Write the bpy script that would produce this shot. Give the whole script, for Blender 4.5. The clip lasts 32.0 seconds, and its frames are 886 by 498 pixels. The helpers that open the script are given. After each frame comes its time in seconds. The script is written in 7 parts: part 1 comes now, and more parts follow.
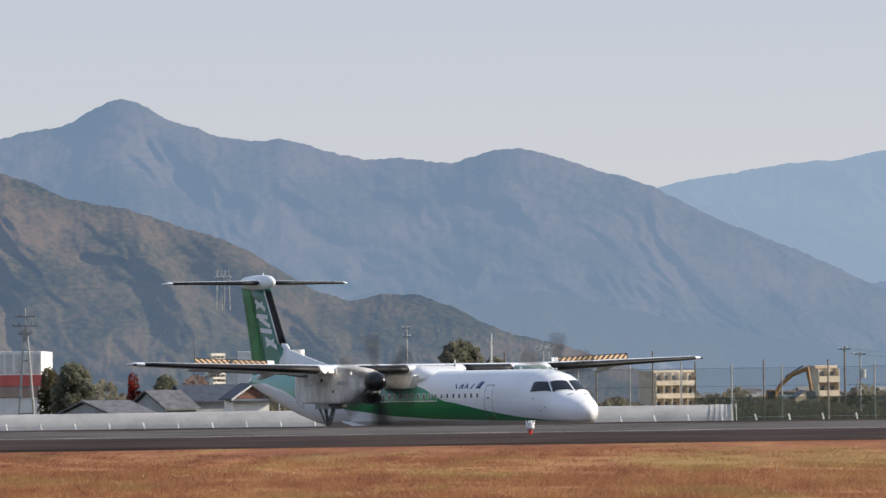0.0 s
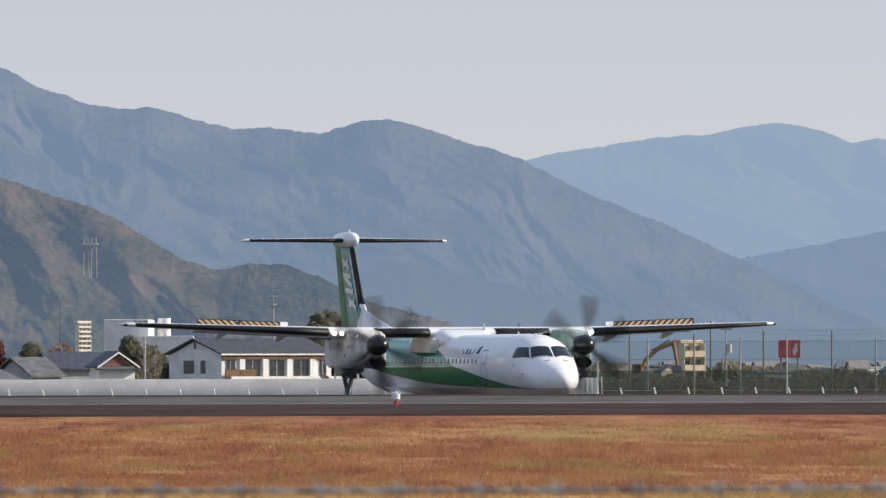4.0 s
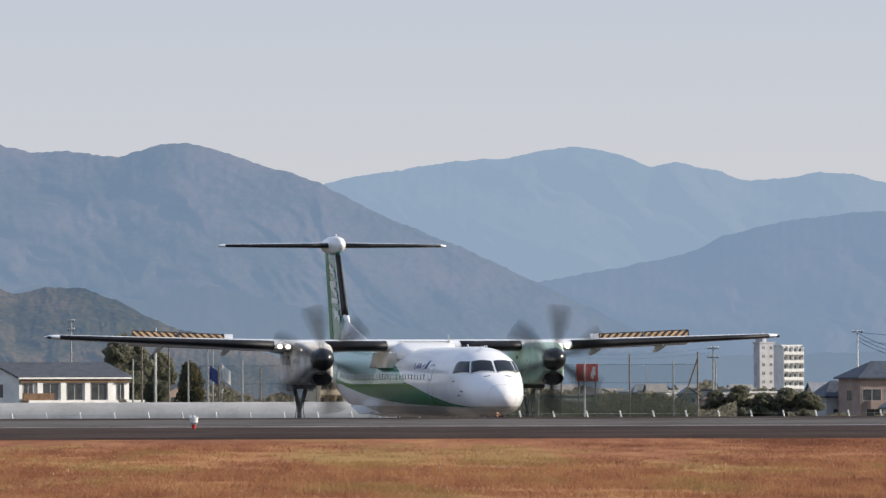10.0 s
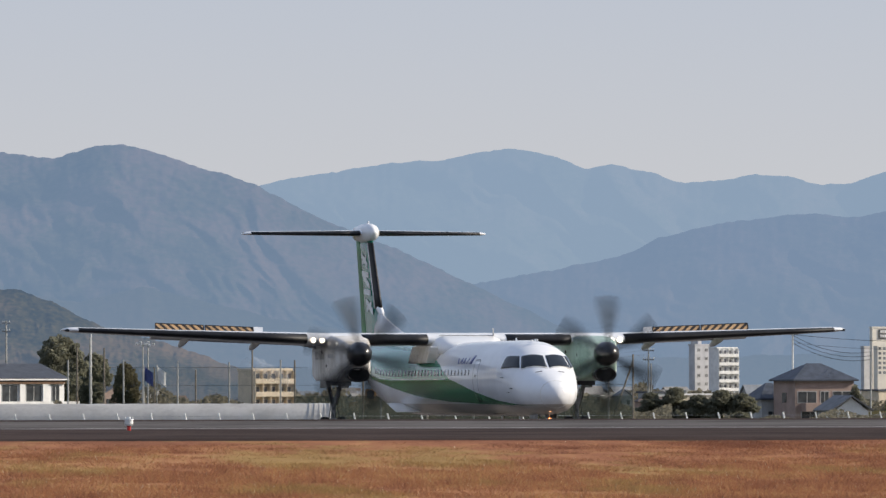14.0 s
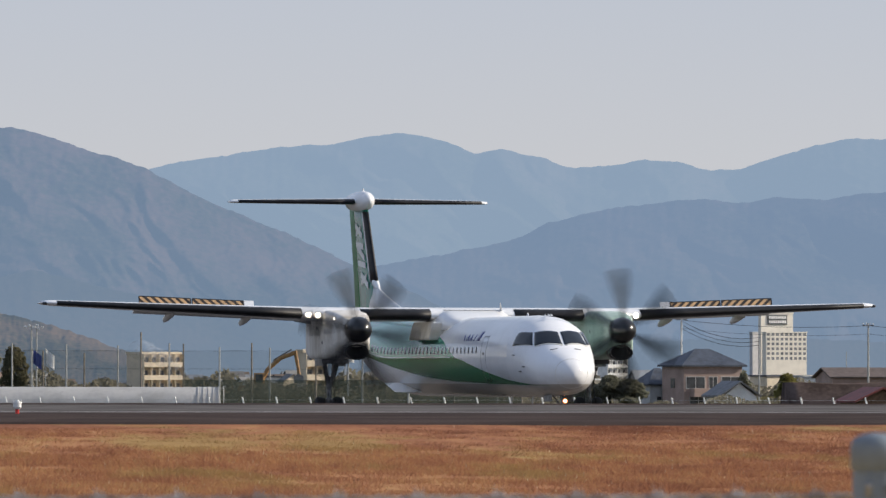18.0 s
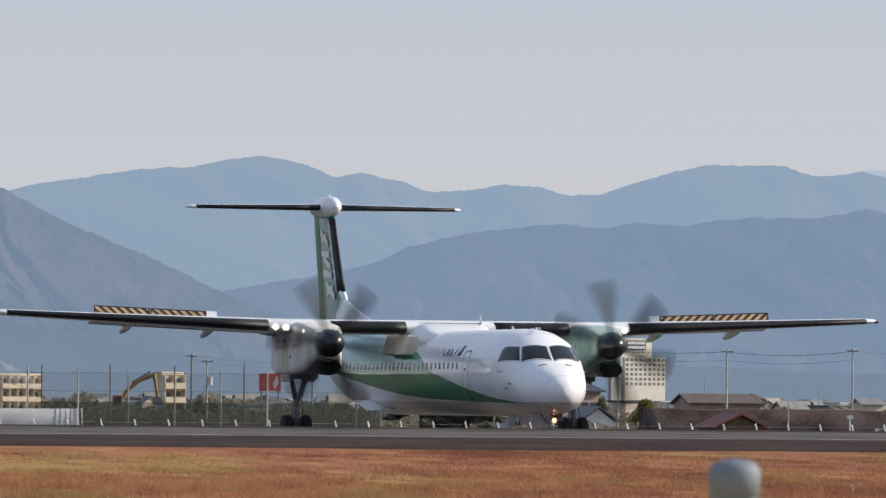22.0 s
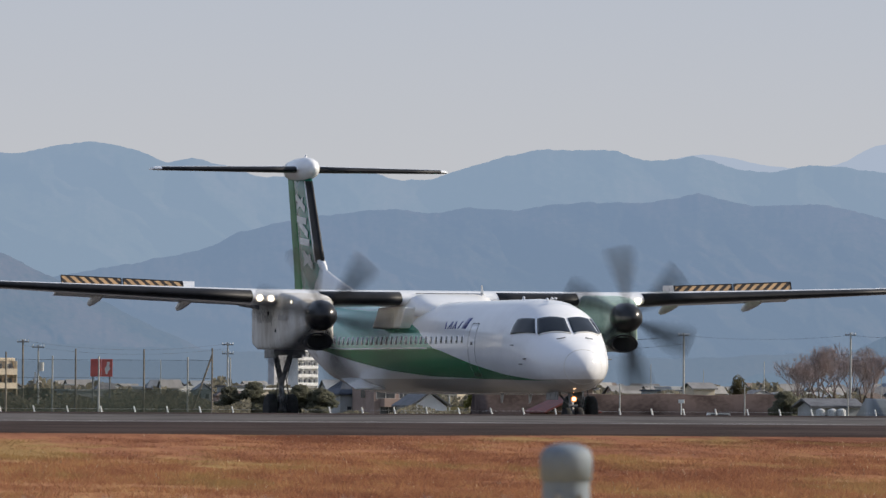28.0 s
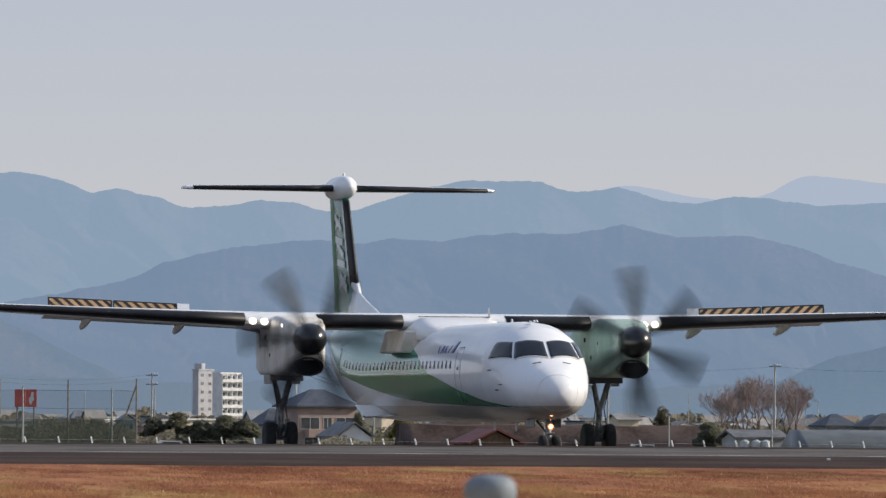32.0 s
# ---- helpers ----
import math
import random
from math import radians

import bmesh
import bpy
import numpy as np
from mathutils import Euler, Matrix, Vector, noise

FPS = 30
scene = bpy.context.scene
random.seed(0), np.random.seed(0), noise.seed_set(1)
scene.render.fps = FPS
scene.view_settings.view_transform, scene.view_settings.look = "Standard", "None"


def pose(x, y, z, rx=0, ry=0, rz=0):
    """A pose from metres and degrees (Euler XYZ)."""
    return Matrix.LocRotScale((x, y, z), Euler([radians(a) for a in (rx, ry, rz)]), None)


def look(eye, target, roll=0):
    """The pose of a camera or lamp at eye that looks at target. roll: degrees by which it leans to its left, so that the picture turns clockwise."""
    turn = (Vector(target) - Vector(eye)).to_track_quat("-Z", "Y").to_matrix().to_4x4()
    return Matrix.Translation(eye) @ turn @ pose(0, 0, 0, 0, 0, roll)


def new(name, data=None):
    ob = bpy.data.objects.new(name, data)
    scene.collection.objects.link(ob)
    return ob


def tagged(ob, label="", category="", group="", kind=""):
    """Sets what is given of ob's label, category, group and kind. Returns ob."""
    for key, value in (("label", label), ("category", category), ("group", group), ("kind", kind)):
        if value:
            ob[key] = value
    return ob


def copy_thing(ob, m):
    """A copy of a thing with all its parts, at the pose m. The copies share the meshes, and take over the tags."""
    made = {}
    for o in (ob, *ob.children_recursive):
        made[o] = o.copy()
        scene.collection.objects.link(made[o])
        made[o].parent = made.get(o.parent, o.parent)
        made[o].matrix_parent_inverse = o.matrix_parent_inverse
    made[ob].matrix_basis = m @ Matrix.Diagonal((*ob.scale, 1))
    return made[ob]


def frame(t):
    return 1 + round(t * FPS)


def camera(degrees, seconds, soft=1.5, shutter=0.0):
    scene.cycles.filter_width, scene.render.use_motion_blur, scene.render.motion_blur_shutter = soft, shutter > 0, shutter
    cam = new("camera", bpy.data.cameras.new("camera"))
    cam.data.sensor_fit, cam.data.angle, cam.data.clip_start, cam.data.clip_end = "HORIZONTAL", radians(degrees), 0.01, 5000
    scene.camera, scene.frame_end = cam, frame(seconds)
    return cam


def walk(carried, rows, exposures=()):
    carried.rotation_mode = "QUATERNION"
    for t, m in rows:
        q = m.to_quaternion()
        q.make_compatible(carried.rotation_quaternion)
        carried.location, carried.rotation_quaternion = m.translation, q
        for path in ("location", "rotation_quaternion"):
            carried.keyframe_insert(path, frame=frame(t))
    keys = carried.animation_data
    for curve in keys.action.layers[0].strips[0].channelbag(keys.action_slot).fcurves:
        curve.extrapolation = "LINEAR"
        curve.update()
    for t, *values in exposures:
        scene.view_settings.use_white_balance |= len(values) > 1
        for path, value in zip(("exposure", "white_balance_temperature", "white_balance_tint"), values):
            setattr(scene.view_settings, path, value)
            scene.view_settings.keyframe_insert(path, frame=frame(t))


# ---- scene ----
EYE = Vector((0.0, 0.0, 1.65))

# the camera: pan, tilt and roll in degrees, on a fixed stand behind the fence
CAM_ROWS = [
(0, -1.677, 1.150, -0.83), (0.5, -1.517, 1.197, -0.79), (1, -1.445, 1.070, -0.92), (1.5, -1.238, 1.043, -0.67), (2, -1.144, 0.938, -0.64),
(2.5, -1.008, 0.949, -0.52), (3, -1.005, 0.921, -0.42), (3.5, -0.772, 0.904, -0.22), (5.5, -0.388, 0.977, -0.29), (6, -0.258, 0.959, -0.28),
(6.5, -0.075, 0.910, -0.16), (7, 0.048, 0.884, -0.05), (7.5, 0.079, 0.853, -0.04), (8, 0.174, 0.844, -0.09), (8.5, 0.478, 0.916, -0.20),
(9, 0.704, 0.988, -0.16), (9.5, 0.801, 1.014, -0.25), (10, 0.923, 1.094, -0.20), (10.5, 0.919, 1.100, -0.26), (11, 0.981, 1.126, -0.18),
(11.5, 1.040, 1.109, -0.11), (12, 1.105, 1.070, -0.06), (12.5, 1.110, 1.086, 0.03), (13, 1.254, 1.166, -0.03), (13.5, 1.349, 1.096, -0.09),
(15.5, 1.680, 1.170, -0.19), (16, 1.781, 1.136, -0.15), (16.5, 1.955, 1.106, -0.14), (17, 2.090, 1.095, -0.25), (17.5, 2.084, 0.970, -0.05),
(18, 2.286, 0.985, 0.07), (18.5, 2.331, 1.057, 0.12), (19, 2.740, 1.123, 0.03), (19.5, 2.771, 1.100, -0.06), (20, 2.974, 1.159, -0.06),
(20.5, 3.119, 1.141, -0.29), (21, 3.077, 1.186, 0.15), (21.5, 3.286, 1.134, 0.28), (22, 3.377, 1.175, 0.46), (22.5, 3.465, 1.112, 0.32),
(23, 3.442, 1.192, 0.42), (23.5, 3.517, 1.244, 0.26), (24, 3.585, 1.255, 0.42), (24.5, 3.619, 1.312, 0.61), (26.5, 4.165, 1.189, 0.32),
(27, 4.338, 1.091, 0.24), (27.5, 4.620, 1.063, 0.50), (28, 4.689, 1.067, 0.32), (28.5, 4.809, 1.179, 0.47), (29, 5.044, 1.126, 0.35),
(29.5, 5.239, 1.132, 0.45), (30, 5.273, 1.139, 0.42), (30.5, 5.296, 1.208, 0.51), (31, 5.355, 1.184, 0.43), (31.5, 5.306, 1.276, 0.49),
(32, 5.274, 1.310, 0.39)
]


def aim(pan, tilt, roll):
    p, t = radians(pan), radians(tilt)
    way = Vector((math.sin(p) * math.cos(t), math.cos(p) * math.cos(t), math.sin(t)))
    return look(EYE, EYE + 100 * way, roll)


cam = camera(6.882, 32.0, 1.4, 0.42)
cam.data.dof.use_dof = True
cam.data.dof.focus_distance, cam.data.dof.aperture_fstop = 260.0, 38.0
walk(cam, [(t, aim(p, ti, r)) for t, p, ti, r in CAM_ROWS], [(0.0, 0.17), (7.0, 0.16), (9.0, 0.19), (12.0, 0.05), (13.0, 0.05), (19.0, 0.05), (21.0, 0.06), (23.0, 0.1), (24.0, 0.06), (27.0, -0.06), (32.0, 0.0)])

# ---- light ----
SUN_AZ, SUN_EL = radians(82), radians(27)
world = bpy.data.worlds.new("sky")
scene.world = world
world.use_nodes = True
wn, wl = world.node_tree.nodes, world.node_tree.links
sky = wn.new("ShaderNodeTexSky")
sky.sky_type = "NISHITA"
sky.sun_disc = False
sky.sun_elevation, sky.sun_rotation = SUN_EL, SUN_AZ
sky.air_density, sky.dust_density, sky.ozone_density = 1.0, 3.0, 1.0
bg = wn["Background"]
bg.inputs["Strength"].default_value = 0.1
# thin high haze whitens the sky: pale grey low down, blue-grey higher up
coord = wn.new("ShaderNodeTexCoord")
sep = wn.new("ShaderNodeSeparateXYZ")
ramp = wn.new("ShaderNodeValToRGB")
ramp.color_ramp.elements[0].position, ramp.color_ramp.elements[0].color = 0.0, (6.2, 6.25, 6.5, 1)
ramp.color_ramp.elements[1].position, ramp.color_ramp.elements[1].color = 0.10, (4.5, 5.2, 6.5, 1)
e = ramp.color_ramp.elements.new(0.028)
e.color = (6.0, 6.15, 6.55, 1)
e = ramp.color_ramp.elements.new(0.062)
e.color = (5.1, 5.6, 6.6, 1)
e = ramp.color_ramp.elements.new(0.35)
e.color = (3.7, 4.4, 5.9, 1)
e = ramp.color_ramp.elements.new(1.0)
e.color = (2.6, 3.4, 5.2, 1)
mixer = wn.new("ShaderNodeMix")
mixer.data_type = "RGBA"
mixer.inputs[0].default_value = 0.88
wl.new(coord.outputs["Generated"], sep.inputs[0])
wl.new(sep.outputs["Z"], ramp.inputs[0])
wl.new(sky.outputs[0], mixer.inputs[6])
wl.new(ramp.outputs[0], mixer.inputs[7])
wl.new(mixer.outputs[2], bg.inputs["Color"])

sun = new("sun", bpy.data.lights.new("sun", "SUN"))
sun.data.energy, sun.data.angle, sun.data.color = 5.0, radians(0.6), (1.0, 0.90, 0.76)
sdir = Vector((math.sin(SUN_AZ) * math.cos(SUN_EL), math.cos(SUN_AZ) * math.cos(SUN_EL), math.sin(SUN_EL)))
sun.matrix_world = look(sdir * 200, (0, 0, 0))


# ---- materials ----
def mat(name, color, rough=0.6, metal=0.0, var=0.15, scale=4.0, bump=0.0, bscale=None, spec=0.5, island=0.0, per_object=0.0, second=None):
    m = bpy.data.materials.new(name)
    m.use_nodes = True
    n, l = m.node_tree.nodes, m.node_tree.links
    b = n["Principled BSDF"]
    b.inputs["Roughness"].default_value, b.inputs["Metallic"].default_value = rough, metal
    b.inputs["Specular IOR Level"].default_value = spec
    tc = n.new("ShaderNodeTexCoord")
    nz = n.new("ShaderNodeTexNoise")
    nz.inputs["Scale"].default_value, nz.inputs["Detail"].default_value = scale, 5
    l.new(tc.outputs["Object"], nz.inputs["Vector"])
    nz2 = n.new("ShaderNodeTexNoise")
    nz2.inputs["Scale"].default_value, nz2.inputs["Detail"].default_value = scale * 9, 3
    l.new(tc.outputs["Object"], nz2.inputs["Vector"])
    cr = n.new("ShaderNodeValToRGB")
    c2 = second or tuple(c * (1 - 1.6 * var) for c in color)
    c1 = color if second else tuple(min(1, c * (1 + var)) for c in color)
    cr.color_ramp.elements[0].position, cr.color_ramp.elements[0].color = 0.32, (*c2, 1)
    cr.color_ramp.elements[1].position, cr.color_ramp.elements[1].color = 0.62, (*c1, 1)
    add = n.new("ShaderNodeMath")
    add.operation = "MULTIPLY_ADD"
    add.inputs[1].default_value, add.inputs[2].default_value = 0.35, -0.17
    l.new(nz2.outputs["Fac"], add.inputs[0])
    add2 = n.new("ShaderNodeMath")
    l.new(nz.outputs["Fac"], add2.inputs[0])
    l.new(add.outputs[0], add2.inputs[1])
    out = add2.outputs[0]
    if island or per_object:
        src = n.new("ShaderNodeNewGeometry").outputs["Random Per Island"] if island else n.new("ShaderNodeObjectInfo").outputs["Random"]
        a3 = n.new("ShaderNodeMath")
        a3.operation = "MULTIPLY_ADD"
        a3.inputs[1].default_value = island or per_object
        l.new(src, a3.inputs[0])
        s3 = n.new("ShaderNodeMath")
        s3.operation = "SUBTRACT"
        l.new(out, s3.inputs[0])
        s3.inputs[1].default_value = (island or per_object) / 2
        l.new(s3.outputs[0], a3.inputs[2])
        out = a3.outputs[0]
    l.new(out, cr.inputs[0])
    l.new(cr.outputs[0], b.inputs["Base Color"])
    if bump:
        bp = n.new("ShaderNodeBump")
        bp.inputs["Strength"].default_value, bp.inputs["Distance"].default_value = bump, 0.05
        nb = n.new("ShaderNodeTexNoise")
        nb.inputs["Scale"].default_value, nb.inputs["Detail"].default_value = bscale or scale * 6, 4
        l.new(tc.outputs["Object"], nb.inputs["Vector"])
        l.new(nb.outputs["Fac"], bp.inputs["Height"])
        l.new(bp.outputs[0], b.inputs["Normal"])
    return m


def glow(name, color, strength):
    m = bpy.data.materials.new(name)
    m.use_nodes = True
    b = m.node_tree.nodes["Principled BSDF"]
    b.inputs["Base Color"].default_value = (*color, 1)
    b.inputs["Emission Color"].default_value = (*color, 1)
    b.inputs["Emission Strength"].default_value = strength
    return m


M_TARMAC = mat("runway_asphalt", (0.105, 0.096, 0.093), 0.95, var=0.22, scale=0.35, bump=0.2, bscale=30, spec=0.06)
M_SHOULDER = mat("old_dark_asphalt", (0.052, 0.038, 0.034), 0.97, var=0.22, scale=0.3, bump=0.2, bscale=30, spec=0.04)
M_LINE = mat("worn_white_line", (0.34, 0.33, 0.32), 0.8, var=0.4, scale=0.8)
M_WHITE = mat("aircraft_white_paint", (0.84, 0.85, 0.86), 0.16, var=0.03, scale=0.8)
M_GREYW = mat("aircraft_light_grey_paint", (0.62, 0.61, 0.58), 0.35, var=0.12, scale=1.5)
M_SOOT = mat("soiled_nacelle_paint", (0.76, 0.735, 0.69), 0.5, var=0.2, scale=1.5, second=(0.46, 0.415, 0.35))
for nz in [x for x in M_SOOT.node_tree.nodes if x.type == "TEX_NOISE"]:
    # stains run downwards
    mp = M_SOOT.node_tree.nodes.new("ShaderNodeMapping")
    mp.inputs["Scale"].default_value = (1, 1.1, 0.45)
    M_SOOT.node_tree.links.new(nz.inputs["Vector"].links[0].from_socket, mp.inputs["Vector"])
    M_SOOT.node_tree.links.new(mp.outputs[0], nz.inputs["Vector"])
M_NACL = mat("greenish_nacelle_paint", (0.42, 0.54, 0.47), 0.4, var=0.15, scale=1.4, second=(0.22, 0.32, 0.27))
M_BOOT = mat("black_rubber_boot", (0.012, 0.012, 0.014), 0.55, var=0.3, scale=3, spec=0.3)
M_BLACK = mat("black_composite", (0.014, 0.014, 0.015), 0.28, var=0.2, scale=5)
M_BLADE = mat("dark_grey_blade", (0.011, 0.011, 0.012), 0.6, var=0.2, scale=5, spec=0.15)
M_TYRE = mat("tyre_rubber", (0.018, 0.018, 0.018), 0.85, var=0.3, scale=8)
M_STEEL = mat("gear_grey_steel", (0.22, 0.22, 0.22), 0.45, 0.4, var=0.3, scale=7)
M_DARKIN = mat("dark_inside", (0.01, 0.01, 0.01), 0.9, var=0.2)
M_GLASS = mat("dark_cockpit_glass", (0.016, 0.02, 0.025), 0.06, var=0.1, spec=0.5)
M_GLASS2 = mat("dark_window_glass", (0.03, 0.035, 0.04), 0.1, var=0.3, scale=1, spec=0.7)
M_TEAL = mat("tail_green_paint", (0.02, 0.19, 0.135), 0.25, var=0.06, scale=1)
M_LIME = mat("rudder_light_green_paint", (0.05, 0.21, 0.065), 0.45, var=0.25, scale=1.6, spec=0.25)
M_LOGO = mat("white_marking", (0.78, 0.8, 0.8), 0.3, var=0.04)
M_BLUE = mat("dark_blue_marking", (0.03, 0.05, 0.23), 0.3, var=0.05)
M_LAMP = glow("lit_lamp", (1.0, 0.86, 0.68), 5)
M_TAXI = glow("lit_taxi_lamp", (1.0, 0.70, 0.42), 9)
M_WINDOW = mat("cabin_window_glass", (0.15, 0.165, 0.18), 0.08, var=0.3, scale=1, spec=0.8)
M_RED = mat("red_paint", (0.55, 0.03, 0.025), 0.4, var=0.15)
M_WPAINT = mat("white_paint", (0.8, 0.8, 0.78), 0.5, var=0.08, scale=3)


def stripes(name, sign):
    m = mat(name, (0.54, 0.34, 0.17), 0.6, var=0.15)
    n, l = m.node_tree.nodes, m.node_tree.links
    b = n["Principled BSDF"]
    src = b.inputs["Base Color"].links[0].from_socket
    tc = n.new("ShaderNodeTexCoord")
    sp = n.new("ShaderNodeSeparateXYZ")
    l.new(tc.outputs["Object"], sp.inputs[0])
    a = n.new("ShaderNodeMath")
    a.operation = "MULTIPLY_ADD"
    a.inputs[1].default_value = sign * 1.1
    l.new(sp.outputs["Z"], a.inputs[0])
    l.new(sp.outputs["X"], a.inputs[2])
    f1 = n.new("ShaderNodeMath")
    f1.operation = "MULTIPLY"
    f1.inputs[1].default_value = 1 / 0.26
    l.new(a.outputs[0], f1.inputs[0])
    f2 = n.new("ShaderNodeMath")
    f2.operation = "FRACT"
    l.new(f1.outputs[0], f2.inputs[0])
    f3 = n.new("ShaderNodeMath")
    f3.operation = "GREATER_THAN"
    f3.inputs[1].default_value = 0.50
    l.new(f2.outputs[0], f3.inputs[0])
    mx = n.new("ShaderNodeMix")
    mx.data_type = "RGBA"
    l.new(f3.outputs[0], mx.inputs[0])
    l.new(src, mx.inputs[6])
    mx.inputs[7].default_value = (0.03, 0.022, 0.018, 1)
    l.new(mx.outputs[2], b.inputs["Base Color"])
    return m


M_STRIPE_R = stripes("yellow_black_stripes", 1)
M_STRIPE_L = stripes("yellow_black_stripes_b", -1)


def math_node(n, l, op, a, b):
    x = n.new("ShaderNodeMath")
    x.operation = op
    for i, v in enumerate((a, b)):
        if isinstance(v, (int, float)):
            x.inputs[i].default_value = v
        else:
            l.new(v, x.inputs[i])
    if op == "MULTIPLY_ADD":
        x.inputs[2].default_value = 0.5 - 0.5 * b
    return x.outputs[0]


def curve_node(n, l, src, lo, hi, pts):
    """A piecewise line through pts, as a colour ramp over src from lo to hi; values run from 0 to 4."""
    r = n.new("ShaderNodeValToRGB")
    els = r.color_ramp.elements
    pts = [((p - lo) / (hi - lo), v / 4) for p, v in pts]
    els[0].position, els[0].color = pts[0][0], (pts[0][1],) * 3 + (1,)
    els[1].position, els[1].color = pts[-1][0], (pts[-1][1],) * 3 + (1,)
    for p, v in pts[1:-1]:
        els.new(p).color = (v, v, v, 1)
    l.new(math_node(n, l, "DIVIDE", math_node(n, l, "SUBTRACT", src, lo), hi - lo), r.inputs[0])
    return math_node(n, l, "MULTIPLY", r.outputs[0], 4.0)


def livery():
    """White above, a green sweep from the window line aft down to the belly forward, teal rear body, belly greyed for
    its shade.
    """
    m = mat("fuselage_livery", (0.84, 0.85, 0.87), 0.16, var=0.03, scale=0.7, spec=0.5)
    n, l = m.node_tree.nodes, m.node_tree.links
    b = n["Principled BSDF"]
    white = b.inputs["Base Color"].links[0].from_socket
    tc = n.new("ShaderNodeTexCoord")
    sp = n.new("ShaderNodeSeparateXYZ")
    l.new(tc.outputs["Object"], sp.inputs[0])
    y, z = sp.outputs["Y"], sp.outputs["Z"]
    # y is metres aft of the main gear
    top = curve_node(n, l, y, -16, 17, [(-15, 1.28), (-14, 1.30), (-11.5, 1.46), (-8.7, 1.75), (-5.9, 2.10), (-4.2, 2.25), (2, 2.25), (6, 2.25), (16.5, 2.24)])
    bot = curve_node(n, l, y, -16, 17, [(-15, 1.28), (-9, 1.33), (-4, 1.40), (0, 1.55), (4, 1.85), (7, 2.12), (8.7, 2.24), (16.5, 2.24)])
    band = math_node(n, l, "MULTIPLY", math_node(n, l, "LESS_THAN", z, top), math_node(n, l, "GREATER_THAN", z, bot))
    low = curve_node(n, l, y, -16, 17, [(-16, 2.19), (8.5, 2.19), (11, 2.75), (13.5, 3.1), (16.9, 3.1)])
    high = curve_node(n, l, y, -16, 17, [(-16, 2.0), (-5.0, 2.18), (-4.15, 2.41), (-3.1, 2.71), (-0.3, 3.22), (1.5, 3.66), (16.9, 4)])
    teal = math_node(n, l, "MULTIPLY", math_node(n, l, "GREATER_THAN", z, low), math_node(n, l, "LESS_THAN", z, high))

    def mix(fac, a, col):
        mx = n.new("ShaderNodeMix")
        mx.data_type = "RGBA"
        l.new(fac, mx.inputs[0])
        l.new(a, mx.inputs[6])
        mx.inputs[7].default_value = (*col, 1)
        return mx.outputs[2]

    c = mix(band, white, (0.018, 0.21, 0.068))
    # the rear paint shades from green at the window line to teal above
    tone = n.new("ShaderNodeMix")
    tone.data_type = "RGBA"
    rise = n.new("ShaderNodeMapRange")
    rise.inputs[1].default_value, rise.inputs[2].default_value = 2.2, 3.0
    l.new(z, rise.inputs[0])
    l.new(rise.outputs[0], tone.inputs[0])
    tone.inputs[6].default_value, tone.inputs[7].default_value = (0.035, 0.265, 0.125, 1), (0.12, 0.38, 0.31, 1)
    body = n.new("ShaderNodeMix")
    body.data_type = "RGBA"
    l.new(teal, body.inputs[0])
    l.new(c, body.inputs[6])
    l.new(tone.outputs[2], body.inputs[7])
    c = body.outputs[2]
    # the belly's shade is put into its colour as grey
    belly = math_node(n, l, "LESS_THAN", z, 1.33)
    c = mix(math_node(n, l, "MULTIPLY", belly, math_node(n, l, "SUBTRACT", 1.0, band)), c, (0.54, 0.51, 0.47))
    # grime drawn out along the lower body, strengthened to imitate shade there
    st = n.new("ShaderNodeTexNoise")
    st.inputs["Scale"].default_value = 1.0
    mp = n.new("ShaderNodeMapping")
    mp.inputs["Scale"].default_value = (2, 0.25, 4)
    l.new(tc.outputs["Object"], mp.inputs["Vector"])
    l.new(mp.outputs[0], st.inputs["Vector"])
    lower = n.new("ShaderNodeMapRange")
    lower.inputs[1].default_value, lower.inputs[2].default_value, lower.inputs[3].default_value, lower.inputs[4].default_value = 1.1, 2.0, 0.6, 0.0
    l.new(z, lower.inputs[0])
    grime_shade = math_node(n, l, "MULTIPLY", lower.outputs[0], st.outputs["Fac"])
    c = mix(grime_shade, c, (0.25, 0.22, 0.19))
    l.new(c, b.inputs["Base Color"])
    return m


M_LIVERY = livery()


